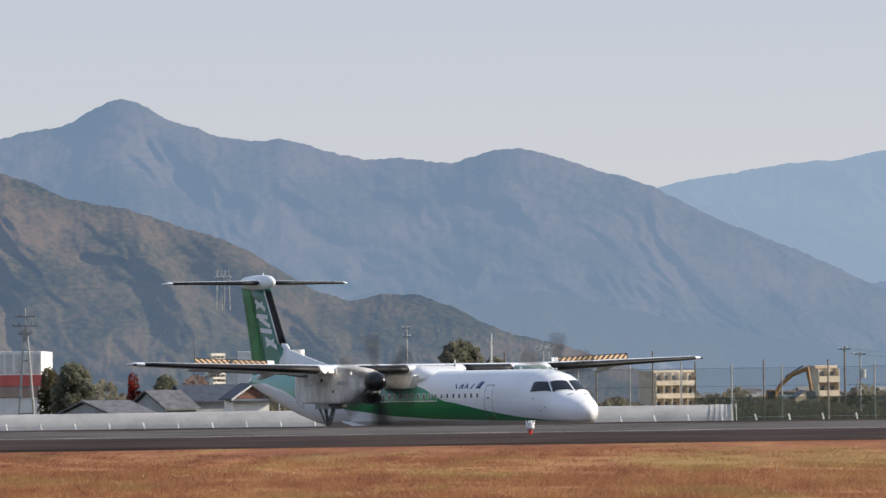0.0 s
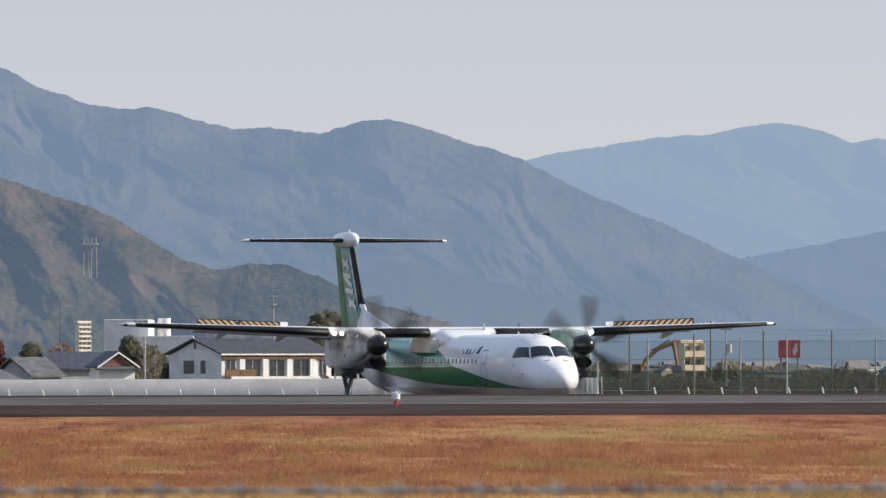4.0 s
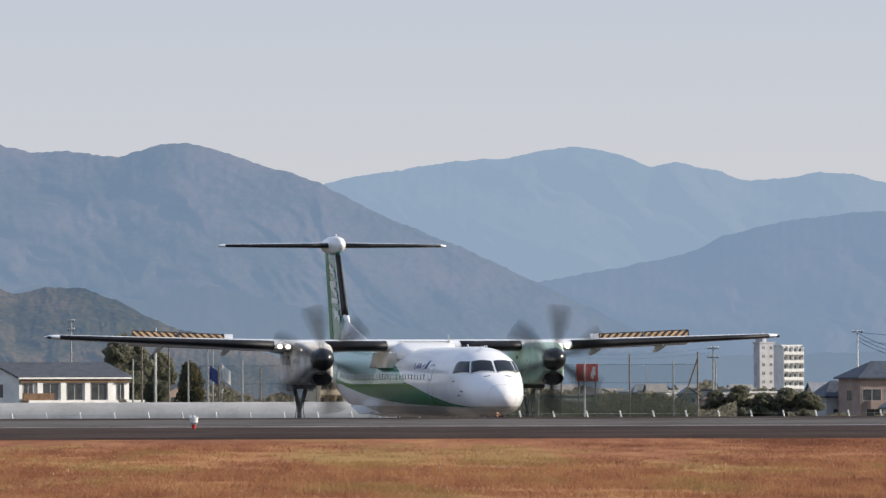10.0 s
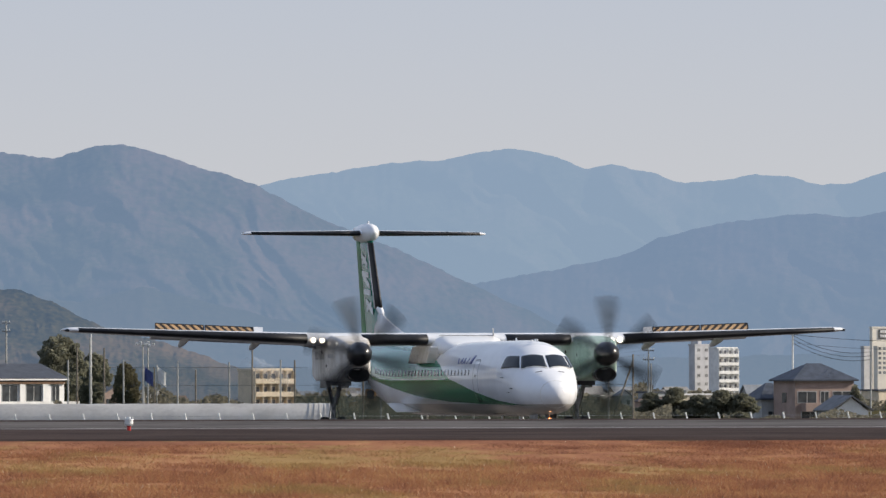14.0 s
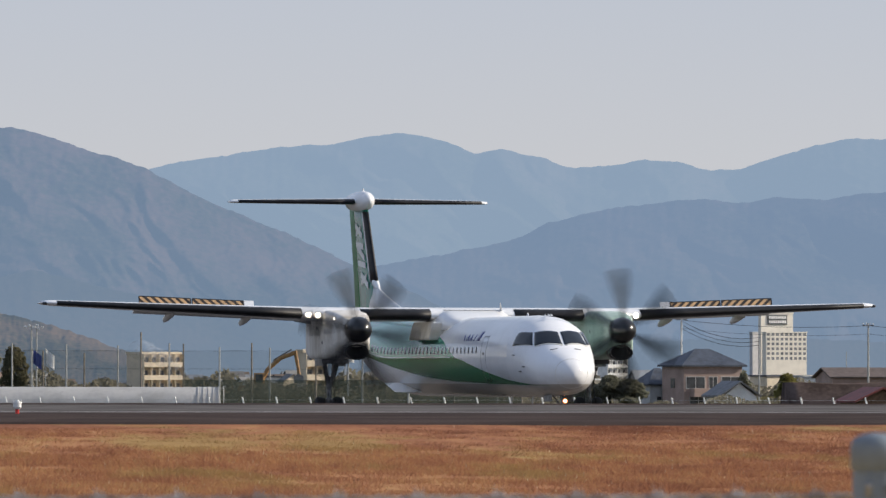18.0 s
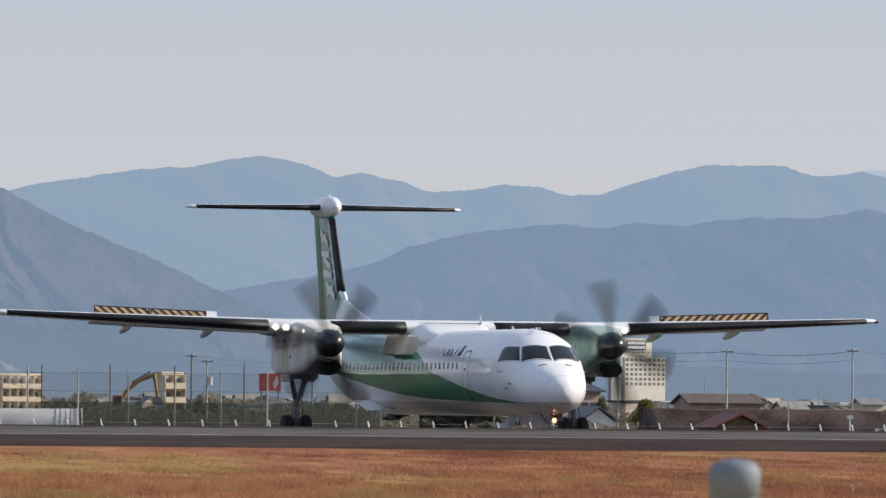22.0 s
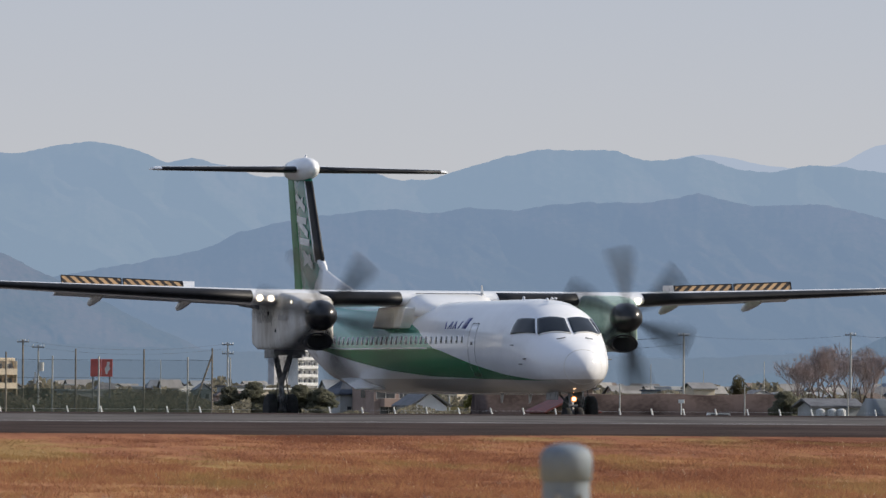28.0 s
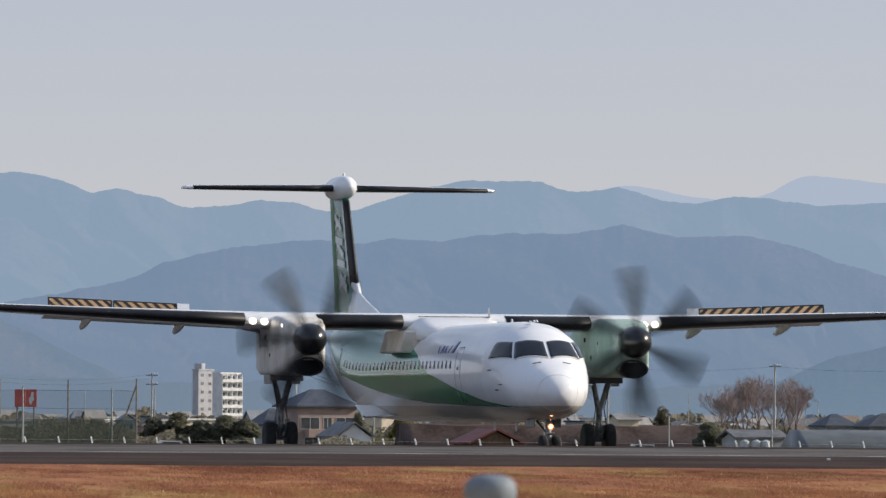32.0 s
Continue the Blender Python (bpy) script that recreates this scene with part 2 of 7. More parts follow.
def far_slope(name, woods, tint, air, low_air, haze, scale, top=100.0, valley=0.5):
    """Distant wooded slope in sunlight, with the air's haze painted over it as emission, more of it towards the valley:
    patches of dark conifers and pale leafless or russet woods with a grain of crowns, their contrast also imitating lit
    and shaded slopes."""
    m = mat(name, woods, 1.0, var=0.3, scale=scale, spec=0.0)
    n, l = m.node_tree.nodes, m.node_tree.links
    b = n["Principled BSDF"]
    tc = n.new("ShaderNodeTexCoord")

    def field(k, detail, flat):
        mp = n.new("ShaderNodeMapping")
        mp.inputs["Scale"].default_value = (1, flat, 1.5)
        mp.inputs["Rotation"].default_value = (0, 0.5, 0)
        l.new(tc.outputs["Object"], mp.inputs["Vector"])
        z = n.new("ShaderNodeTexNoise")
        z.inputs["Scale"].default_value, z.inputs["Detail"].default_value = k, detail
        l.new(mp.outputs[0], z.inputs["Vector"])
        return z.outputs["Fac"]

    f = math_node(n, l, "ADD", math_node(n, l, "MULTIPLY", field(scale, 5, 0.3), 0.66), math_node(n, l, "MULTIPLY", field(scale * 14, 2, 0.5), 0.34))
    r = n.new("ShaderNodeValToRGB")
    els = r.color_ramp.elements
    els[0].position, els[0].color = 0.36, (*tint, 1)
    els[1].position, els[1].color = 0.64, (woods[0] * 1.35, woods[1] * 1.22, woods[2] * 1.2, 1)
    els.new(0.46).color = (tint[0] * 0.4 + woods[0] * 0.5, tint[1] * 0.5 + woods[1] * 0.55, tint[2] * 0.5 + woods[2] * 0.4, 1)
    els.new(0.54).color = (*woods, 1)
    l.new(f, r.inputs[0])
    l.new(r.outputs[0], b.inputs["Base Color"])
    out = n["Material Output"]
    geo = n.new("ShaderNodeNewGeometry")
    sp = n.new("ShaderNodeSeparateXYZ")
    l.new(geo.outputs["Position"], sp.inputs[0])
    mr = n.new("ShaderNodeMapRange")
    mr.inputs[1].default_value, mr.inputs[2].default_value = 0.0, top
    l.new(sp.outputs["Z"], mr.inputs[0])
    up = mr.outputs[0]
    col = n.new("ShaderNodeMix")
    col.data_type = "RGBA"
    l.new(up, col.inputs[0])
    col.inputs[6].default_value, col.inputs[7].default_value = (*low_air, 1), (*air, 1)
    # emission in the air's colour paints the haze over the slope
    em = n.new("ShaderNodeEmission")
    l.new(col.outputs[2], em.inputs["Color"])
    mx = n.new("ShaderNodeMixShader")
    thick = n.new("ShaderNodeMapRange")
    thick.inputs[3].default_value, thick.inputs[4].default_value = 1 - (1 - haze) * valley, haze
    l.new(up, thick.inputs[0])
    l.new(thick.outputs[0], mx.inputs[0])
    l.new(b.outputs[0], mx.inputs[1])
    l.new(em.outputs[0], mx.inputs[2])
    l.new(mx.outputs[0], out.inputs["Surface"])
    return m


def through_leaf(m, colour, share):
    """Thin leaves and blades let light through."""
    n, l = m.node_tree.nodes, m.node_tree.links
    tr = n.new("ShaderNodeBsdfTranslucent")
    l.new(colour, tr.inputs["Color"])
    mx = n.new("ShaderNodeMixShader")
    mx.inputs[0].default_value = share
    l.new(n["Principled BSDF"].outputs[0], mx.inputs[1])
    l.new(tr.outputs[0], mx.inputs[2])
    l.new(mx.outputs[0], n["Material Output"].inputs["Surface"])


def grass_material(name, blades):
    """Autumn turf: reddish brown, with straw-coloured and olive patches and a speckle of blades."""
    m = mat(name, (0.3, 0.16, 0.07), 1.0, var=0.2, spec=0.0)
    n, l = m.node_tree.nodes, m.node_tree.links
    b = n["Principled BSDF"]
    tc = n.new("ShaderNodeTexCoord")
    geo = n.new("ShaderNodeNewGeometry")

    def field(scale, sy, seed, detail=3):
        mp = n.new("ShaderNodeMapping")
        mp.inputs["Scale"].default_value = (scale, scale * sy, 0)
        mp.inputs["Location"].default_value = (seed, seed, 0)
        l.new(tc.outputs["Object"], mp.inputs["Vector"])
        z = n.new("ShaderNodeTexNoise")
        z.inputs["Scale"].default_value, z.inputs["Detail"].default_value = 1.0, detail
        l.new(mp.outputs[0], z.inputs["Vector"])
        return z.outputs["Fac"]

    def shift(src, by):
        return math_node(n, l, "MULTIPLY", math_node(n, l, "SUBTRACT", src, 0.5), by)

    pos = n.new("ShaderNodeSeparateXYZ")
    l.new(tc.outputs["Object"], pos.inputs[0])
    f = math_node(n, l, "ADD", 0.46, shift(field(0.30, 0.22, 3.0), 0.7))
    f = math_node(n, l, "ADD", f, shift(geo.outputs["Random Per Island"], 0.32))
    f = math_node(n, l, "ADD", f, shift(field(1.7, 0.12, 8.0), 0.5))
    f = math_node(n, l, "ADD", f, shift(field(14.0, 0.3, 5.0, 2), 0.35))
    # straw-coloured sward close to the fence
    near = n.new("ShaderNodeMapRange")
    near.inputs[1].default_value, near.inputs[2].default_value, near.inputs[3].default_value, near.inputs[4].default_value = 80.0, 90.0, 0.40, 0.0
    l.new(pos.outputs["Y"], near.inputs[0])
    f = math_node(n, l, "ADD", f, near.outputs[0])
    # redder towards the east end and along the shoulder's edge
    east = n.new("ShaderNodeMapRange")
    east.inputs[1].default_value, east.inputs[2].default_value, east.inputs[3].default_value, east.inputs[4].default_value = 3.0, 12.0, 0.0, -0.08
    l.new(pos.outputs["X"], east.inputs[0])
    f = math_node(n, l, "ADD", f, east.outputs[0])
    rim = n.new("ShaderNodeMapRange")
    rim.inputs[1].default_value, rim.inputs[2].default_value, rim.inputs[3].default_value, rim.inputs[4].default_value = 132.0, 147.0, 0.0, -0.22
    l.new(pos.outputs["Y"], rim.inputs[0])
    f = math_node(n, l, "ADD", f, rim.outputs[0])
    r = n.new("ShaderNodeValToRGB")
    els = r.color_ramp.elements
    els[0].position, els[0].color = 0.12, (0.20, 0.094, 0.062, 1)
    els[1].position, els[1].color = 0.96, (0.60, 0.45, 0.25, 1)
    for p, c in ((0.32, (0.295, 0.137, 0.083)), (0.48, (0.385, 0.196, 0.106)), (0.62, (0.44, 0.255, 0.127)), (0.76, (0.48, 0.325, 0.152))):
        els.new(p).color = (*c, 1)
    l.new(f, r.inputs[0])
    gmx = n.new("ShaderNodeMix")
    gmx.data_type = "RGBA"
    g = n.new("ShaderNodeValToRGB")
    g.color_ramp.elements[0].position, g.color_ramp.elements[1].position = 0.53, 0.68
    # an olive stand of taller grass towards the runway, and smaller patches of it
    ex_ = math_node(n, l, "MULTIPLY", math_node(n, l, "SUBTRACT", pos.outputs["X"], 1.7), 1 / 3.6)
    ey_ = math_node(n, l, "MULTIPLY", math_node(n, l, "SUBTRACT", pos.outputs["Y"], 129.0), 1 / 15.0)
    far_ = math_node(n, l, "ADD", math_node(n, l, "MULTIPLY", ex_, ex_), math_node(n, l, "MULTIPLY", ey_, ey_))
    stand = n.new("ShaderNodeMapRange")
    stand.inputs[1].default_value, stand.inputs[2].default_value, stand.inputs[3].default_value, stand.inputs[4].default_value = 0.2, 1.2, 0.14, 0.0
    l.new(far_, stand.inputs[0])
    l.new(math_node(n, l, "ADD", math_node(n, l, "ADD", field(0.40, 0.2, 21.0), stand.outputs[0]), shift(field(2.5, 0.2, 31.0), 0.3)), g.inputs[0])
    l.new(math_node(n, l, "MULTIPLY", g.outputs[0], 0.6), gmx.inputs[0])
    l.new(r.outputs[0], gmx.inputs[6])
    gmx.inputs[7].default_value = (0.34, 0.255, 0.105, 1)
    l.new(gmx.outputs[2], b.inputs["Base Color"])
    if blades:
        through_leaf(m, gmx.outputs[2], 0.45)
    return m


M_FIELD = grass_material("dry_autumn_turf", False)
M_BLADES = grass_material("dry_autumn_blades", True)


# ---- mesh helpers ----
def mesh_ob(name, verts, faces, material, parent=None, smooth=False):
    me = bpy.data.meshes.new(name)
    me.from_pydata([tuple(v) for v in verts], [], faces)
    me.materials.append(material)
    if smooth:
        me.polygons.foreach_set("use_smooth", [True] * len(me.polygons))
    me.update()
    ob = new(name, me)
    ob.parent = parent
    return ob


def part(name, bm, material, parent=None, label="", smooth=False):
    me = bpy.data.meshes.new(name)
    bmesh.ops.recalc_face_normals(bm, faces=bm.faces)
    bm.to_mesh(me)
    bm.free()
    me.materials.append(material)
    if smooth:
        me.polygons.foreach_set("use_smooth", [True] * len(me.polygons))
    ob = new(name, me)
    ob.parent = parent
    if label:
        ob["label"] = label
    return ob


def add_box(bm, lo, hi, m=None, bevel=0.0):
    c = [(a + b) / 2 for a, b in zip(lo, hi)]
    s = [b - a for a, b in zip(lo, hi)]
    mm = Matrix.LocRotScale(c, None, s)
    g = bmesh.ops.create_cube(bm, size=1, matrix=(m @ mm) if m else mm)
    if bevel:
        es = {e for v in g["verts"] for e in v.link_edges}
        bmesh.ops.bevel(bm, geom=list(es), offset=bevel, segments=2, affect="EDGES", profile=0.5)
    return bm


def box(lo, hi, m=None, bevel=0.0):
    return add_box(bmesh.new(), lo, hi, m, bevel)


def add_tube(bm, a, b, r0, r1=None, seg=8):
    a, b = Vector(a), Vector(b)
    d = b - a
    m = Matrix.Translation((a + b) / 2) @ d.to_track_quat("Z", "Y").to_matrix().to_4x4()
    bmesh.ops.create_cone(bm, cap_ends=True, segments=seg, radius1=r0, radius2=r0 if r1 is None else r1, depth=d.length, matrix=m)
    return bm


def tube(a, b, r0, r1=None, seg=8):
    return add_tube(bmesh.new(), a, b, r0, r1, seg)


def loft(rings, cap=True):
    bm = bmesh.new()
    vs = [[bm.verts.new(p) for p in r] for r in rings]
    k = len(rings[0])
    for a, b in zip(vs, vs[1:]):
        for i in range(k):
            bm.faces.new((a[i], a[(i + 1) % k], b[(i + 1) % k], b[i]))
    if cap:
        bm.faces.new(vs[0])
        bm.faces.new(vs[-1])
    return bm


def tube_path(pts, r, seg=5):
    """One tube bent along the points."""
    rings = []
    pts = [Vector(p) for p in pts]
    for i, p in enumerate(pts):
        w = (pts[min(i + 1, len(pts) - 1)] - pts[max(i - 1, 0)]).normalized()
        u = w.cross(Vector((0.13, 0.31, 1))).normalized()
        v = w.cross(u)
        rings.append([p + (u * math.cos(q) + v * math.sin(q)) * r for q in np.linspace(0, 2 * math.pi, seg, endpoint=False)])
    return loft(rings)


def prism(outline, axis_lo, axis_hi, place):
    """A flat outline drawn out; place(u, v, w) gives the point."""
    return loft([[place(u, v, w) for u, v in outline] for w in (axis_lo, axis_hi)])


def lerp_table(tab, x):
    xs = [r[0] for r in tab]
    return [float(np.interp(x, xs, [r[i] for r in tab])) for i in range(1, len(tab[0]))]


# ---- the ground ----
PROFILE = [(-400, -0.2), (0, 0.0), (60, 0.06), (100, 0.20), (118, 0.32), (135, 0.50), (150, 0.676), (165, 0.78), (180, 0.885), (186, 0.91), (190, 0.88), (200.8, 0.593),
           (220.6, 0.326), (236.9, 0.147), (253.5, -0.072), (275.6, -0.275), (300.7, -0.506), (325, -0.76), (360, -1.1), (420, -1.5), (520, -2.1), (700, -2.5), (950, -2.9), (4980, -3.2)]


def ground_z(y):
    return lerp_table(PROFILE, y)[0]


def place_at(az, d):
    """The spot on the ground at that bearing (degrees) and distance from the stand."""
    x, y = d * math.sin(radians(az)), d * math.cos(radians(az))
    return Vector((x, y, ground_z(y)))


def height(el, d):
    """The height that shows at that elevation (degrees) at distance d."""
    return EYE.z + d * math.tan(radians(el))


def strip(name, ys, xs, lift, material, label, category, bumpy=0.0, tuck=False):
    vs, fs = [], []
    full = lift
    for y in ys:
        lift = -0.05 if tuck and y == ys[0] else full
        for x in xs:
            vs.append((x, y, ground_z(y) + lift + (bumpy * noise.noise((x * 0.15, y * 0.08, 3.0)) if bumpy else 0)))
    k = len(xs)
    for j in range(len(ys) - 1):
        for i in range(k - 1):
            a = j * k + i
            fs.append((a, a + 1, a + k + 1, a + k))
    return tagged(mesh_ob(name, vs, fs, material, smooth=True), label, category, kind="structure")


gy = sorted({*range(-400, 0, 50), *range(0, 100, 10), *range(100, 152, 2), *[p[0] for p in PROFILE], *range(160, 340, 6), *range(340, 1000, 40), *range(1000, 4980, 250)})
gx = sorted({*range(-60, 61, 3), *range(-1200, -60, 120), *range(90, 1500, 120)})
strip("ground", gy, gx, 0.0, M_FIELD, "dry reddish-brown autumn grass field beside the runway", "grass field", 0.03)
wide = sorted({*range(-420, 421, 20)})
strip("runway_shoulder", [148.4, 148.6, 150, 152, 155, 160, 165.0], wide, 0.035, M_SHOULDER, "dark worn asphalt shoulder along the runway", "runway shoulder", tuck=True)
strip("runway", [165.0, 170, 175, 180, 183, 186, 188, 190, 195, 200.8, 210], wide, 0.035, M_TARMAC, "grey asphalt runway with a faint crown", "runway")
strip("taxiway", [210.0, 220.6, 236.9, 253.5, 275.6, 300.7, 325, 345], wide, 0.035, M_TARMAC, "grey asphalt taxiway behind the runway crown", "taxiway")
strip("runway_crown_strip", [181.5, 184, 186, 187.5], wide, 0.041, M_SHOULDER, "dark strip along the crown of the runway", "runway seam")
strip("runway_line", [166.0, 166.4], wide, 0.042, M_LINE, "worn white painted runway edge line", "line")


# ---- distance: ridges behind the plain ----
def fold(x, y, z):
    """Rounded ridges between hollows."""
    return 0.55 - 2.0 * math.sqrt(noise.noise((x, y, z)) ** 2 + 0.015)


def ridge(name, dist, depth, crest, material, label, seed, rough, relief, step=0.014, base=-0.08, rows=100, slant=1.3, spikes=None):
    """A range of hills: a crest line through summits and saddles, spurs and hollows slanting down from it, tree tops."""
    azs = np.arange(crest[0][0], crest[-1][0] + step / 2, step)
    el = np.interp(azs, [c[0] for c in crest], [c[1] for c in crest])
    el = np.convolve(np.pad(el, 3, mode="edge"), np.ones(7) / 7, mode="valid")
    el = [e + 0.014 * noise.noise((a * 5, seed, 1.0)) + 0.006 * noise.noise((a * 17, seed, 2.0)) for a, e in zip(azs, el)]
    vs, fs = [], []
    for j in range(rows + 1):
        v = j / rows
        for a, e0 in zip(azs, el):
            e = base + (e0 - base) * v ** 0.95
            drop = e0 - e
            bend = 0.42 * noise.noise((a * 1.1, drop * 1.3, seed)) + 0.13 * noise.noise((a * 3.7, drop * 4.2, seed))
            u = a - slant * drop + bend
            r = 0.62 * fold(u * 0.8 + seed * 3, drop * 0.7 + bend, seed) + 0.30 * fold(u * 1.9 - seed, drop * 1.9 + bend, seed + 4) + 0.11 * fold(u * 5.0, drop * 6.5 + a, seed + 9) + 0.012 * noise.noise((u * 17, drop * 19, seed + 2))
            d = dist - depth * (1 - v) - relief * 2.0 * r * min(1.0, 0.10 + 2.0 * drop)
            fine = noise.noise((a * 14, e * 14, seed)) * 0.35 + noise.noise((a * 31, e * 30, seed)) * 0.35
            if spikes and spikes[0] < a < spikes[1]:
                fine += 3.0 * max(0.0, noise.noise((a * 38, e * 16, seed)) - 0.1) * noise.noise((a * 6, e * 9, 3.0))
            vs.append((d * math.sin(radians(a)), d * math.cos(radians(a)), EYE.z + d * math.tan(radians(e)) + rough * fine))
    n = len(azs)
    for j in range(rows):
        for i in range(n - 1):
            q = j * n + i
            fs.append((q, q + 1, q + n + 1, q + n))
    # the far side
    for i in range(n):
        x, y, z = vs[rows * n + i]
        k = (dist + 40) / dist
        vs.append((x * k, y * k, -3.0))
    for i in range(n - 1):
        q = rows * n + i
        fs.append((q, q + 1, q + n + 1, q + n))
    return tagged(mesh_ob(name, vs, fs, material, smooth=True), label, "mountain", kind="structure")


RIDGE_MAIN = [(-9, 1.6), (-7.5, 1.95), (-6, 1.9), (-5.11, 2.05), (-4.89, 2.11), (-4.69, 2.12), (-4.54, 2.18), (-4.27, 2.33), (-4.16, 2.36), (-3.95, 2.28), (-3.86, 2.2), (-3.57, 2.11), (-3.46, 2.05), (-3.09, 2.01),
              (-2.93, 2.03), (-2.69, 1.96), (-2.32, 1.86), (-2.04, 1.86), (-1.58, 1.82), (-1.33, 1.91), (-1.11, 1.93), (-0.89, 1.88), (-0.63, 1.8), (-0.3, 1.7), (0.0, 1.6),
              (0.37, 1.39), (0.61, 1.29), (1.14, 1.07), (1.58, 0.86), (2.02, 0.66), (2.6, 0.38), (3.2, 0.1)]
RIDGE_FAR = [(-1.5, 1.3), (-0.3, 1.52), (0.0, 1.6), (0.22, 1.66), (0.55, 1.70), (0.96, 1.77), (1.14, 1.79), (1.4, 1.79), (1.66, 1.85), (1.97, 1.89), (2.11, 1.87), (2.33, 1.81), (2.55, 1.73), (2.79, 1.76), (3.03, 1.7), (3.21, 1.63), (3.51, 1.62),
             (3.82, 1.68), (4.13, 1.66), (4.35, 1.6), (4.57, 1.6), (4.9, 1.71), (5.18, 1.79), (5.4, 1.84), (5.74, 1.84), (5.95, 1.845), (6.08, 1.83), (6.2, 1.77), (6.3, 1.755), (6.45, 1.77), (6.62, 1.80), (6.78, 1.76), (7.01, 1.69), (7.14, 1.67), (7.28, 1.69), (7.54, 1.73), (7.8, 1.72), (8.15, 1.66), (8.7, 1.69), (10, 1.6), (12, 1.7)]
RIDGE_MID = [(0.3, 0.5), (1.4, 0.78), (2.02, 0.9), (2.75, 1.03), (3.1, 1.18), (3.5, 1.29), (3.91, 1.34), (4.3, 1.38), (4.64, 1.34), (4.85, 1.39), (5.2, 1.37), (5.78, 1.44), (6.27, 1.43), (6.66, 1.51), (7.1, 1.41), (7.67, 1.43), (8.07, 1.33), (8.42, 1.2), (8.8, 1.1), (10, 0.9), (12, 1.0)]
RIDGE_FAINT = [(5.5, 1.55), (6.48, 1.78), (6.72, 1.82), (7.06, 1.76), (7.34, 1.7), (7.75, 1.72), (7.98, 1.87), (8.2, 1.9), (8.5, 1.86), (8.8, 1.83), (10, 1.9), (12, 1.7)]
RIDGE_HILL = [(-9, 1.4), (-7, 1.75), (-6, 1.85), (-5.11, 1.79), (-4.85, 1.7), (-4.63, 1.59), (-4.15, 1.5), (-3.8, 1.38), (-3.36, 1.24), (-3.15, 1.13), (-2.93, 1.0), (-2.67, 0.84), (-2.4, 0.75), (-2.14, 0.81), (-1.88, 0.8), (-1.61, 0.71), (-1.4, 0.58), (-1.18, 0.49), (-0.78, 0.40), (-0.2, 0.2), (0.3, 0.0)]
RIDGE_LOW = [(6.8, 0.02), (7.6, 0.2), (8.07, 0.37), (8.33, 0.5), (8.72, 0.58), (9.5, 0.7), (12, 0.6)]
RIDGE_FOOT = [(-6, 0.62), (-3.2, 0.55), (-2.2, 0.83), (-1.4, 0.7), (-0.9, 0.82), (0.2, 0.55), (1.6, 0.32), (3.2, 0.26), (5, 0.30), (6.5, 0.22), (8, 0.3), (12, 0.3)]
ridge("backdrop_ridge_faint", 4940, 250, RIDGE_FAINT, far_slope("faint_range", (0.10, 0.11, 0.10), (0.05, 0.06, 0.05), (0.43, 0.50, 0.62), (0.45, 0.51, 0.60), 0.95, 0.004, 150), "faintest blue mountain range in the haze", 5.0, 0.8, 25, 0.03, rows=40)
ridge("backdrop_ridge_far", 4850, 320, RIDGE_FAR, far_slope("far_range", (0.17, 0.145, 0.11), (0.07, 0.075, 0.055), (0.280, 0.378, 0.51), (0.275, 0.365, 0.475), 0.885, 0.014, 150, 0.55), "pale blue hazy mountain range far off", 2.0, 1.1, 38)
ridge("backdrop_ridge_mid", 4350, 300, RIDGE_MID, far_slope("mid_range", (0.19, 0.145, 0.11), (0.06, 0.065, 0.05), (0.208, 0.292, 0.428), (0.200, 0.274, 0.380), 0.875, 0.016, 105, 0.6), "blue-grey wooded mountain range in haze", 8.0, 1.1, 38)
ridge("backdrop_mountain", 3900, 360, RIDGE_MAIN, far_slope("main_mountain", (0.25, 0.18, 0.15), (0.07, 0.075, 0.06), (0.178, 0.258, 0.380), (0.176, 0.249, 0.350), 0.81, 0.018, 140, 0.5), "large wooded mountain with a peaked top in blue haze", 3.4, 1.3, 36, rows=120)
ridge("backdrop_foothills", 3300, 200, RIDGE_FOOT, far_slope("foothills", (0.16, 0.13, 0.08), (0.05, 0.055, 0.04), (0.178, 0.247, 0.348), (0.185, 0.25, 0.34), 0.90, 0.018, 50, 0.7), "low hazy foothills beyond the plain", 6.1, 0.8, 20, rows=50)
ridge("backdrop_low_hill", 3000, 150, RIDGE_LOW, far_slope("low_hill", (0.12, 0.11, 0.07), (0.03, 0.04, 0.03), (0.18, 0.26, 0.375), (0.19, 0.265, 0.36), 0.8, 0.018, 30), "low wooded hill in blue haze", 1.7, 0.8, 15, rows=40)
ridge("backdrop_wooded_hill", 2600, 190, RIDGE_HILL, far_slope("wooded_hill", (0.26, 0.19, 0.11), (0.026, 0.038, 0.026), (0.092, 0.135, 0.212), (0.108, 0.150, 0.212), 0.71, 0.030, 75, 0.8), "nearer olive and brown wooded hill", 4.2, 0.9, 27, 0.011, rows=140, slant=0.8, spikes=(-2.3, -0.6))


# ---- the airliner ----
# local axes: x to its left, y aft of the main gear, z up from the wheels' foot
GEAR = 15.85


def Y(station):
    return station - GEAR


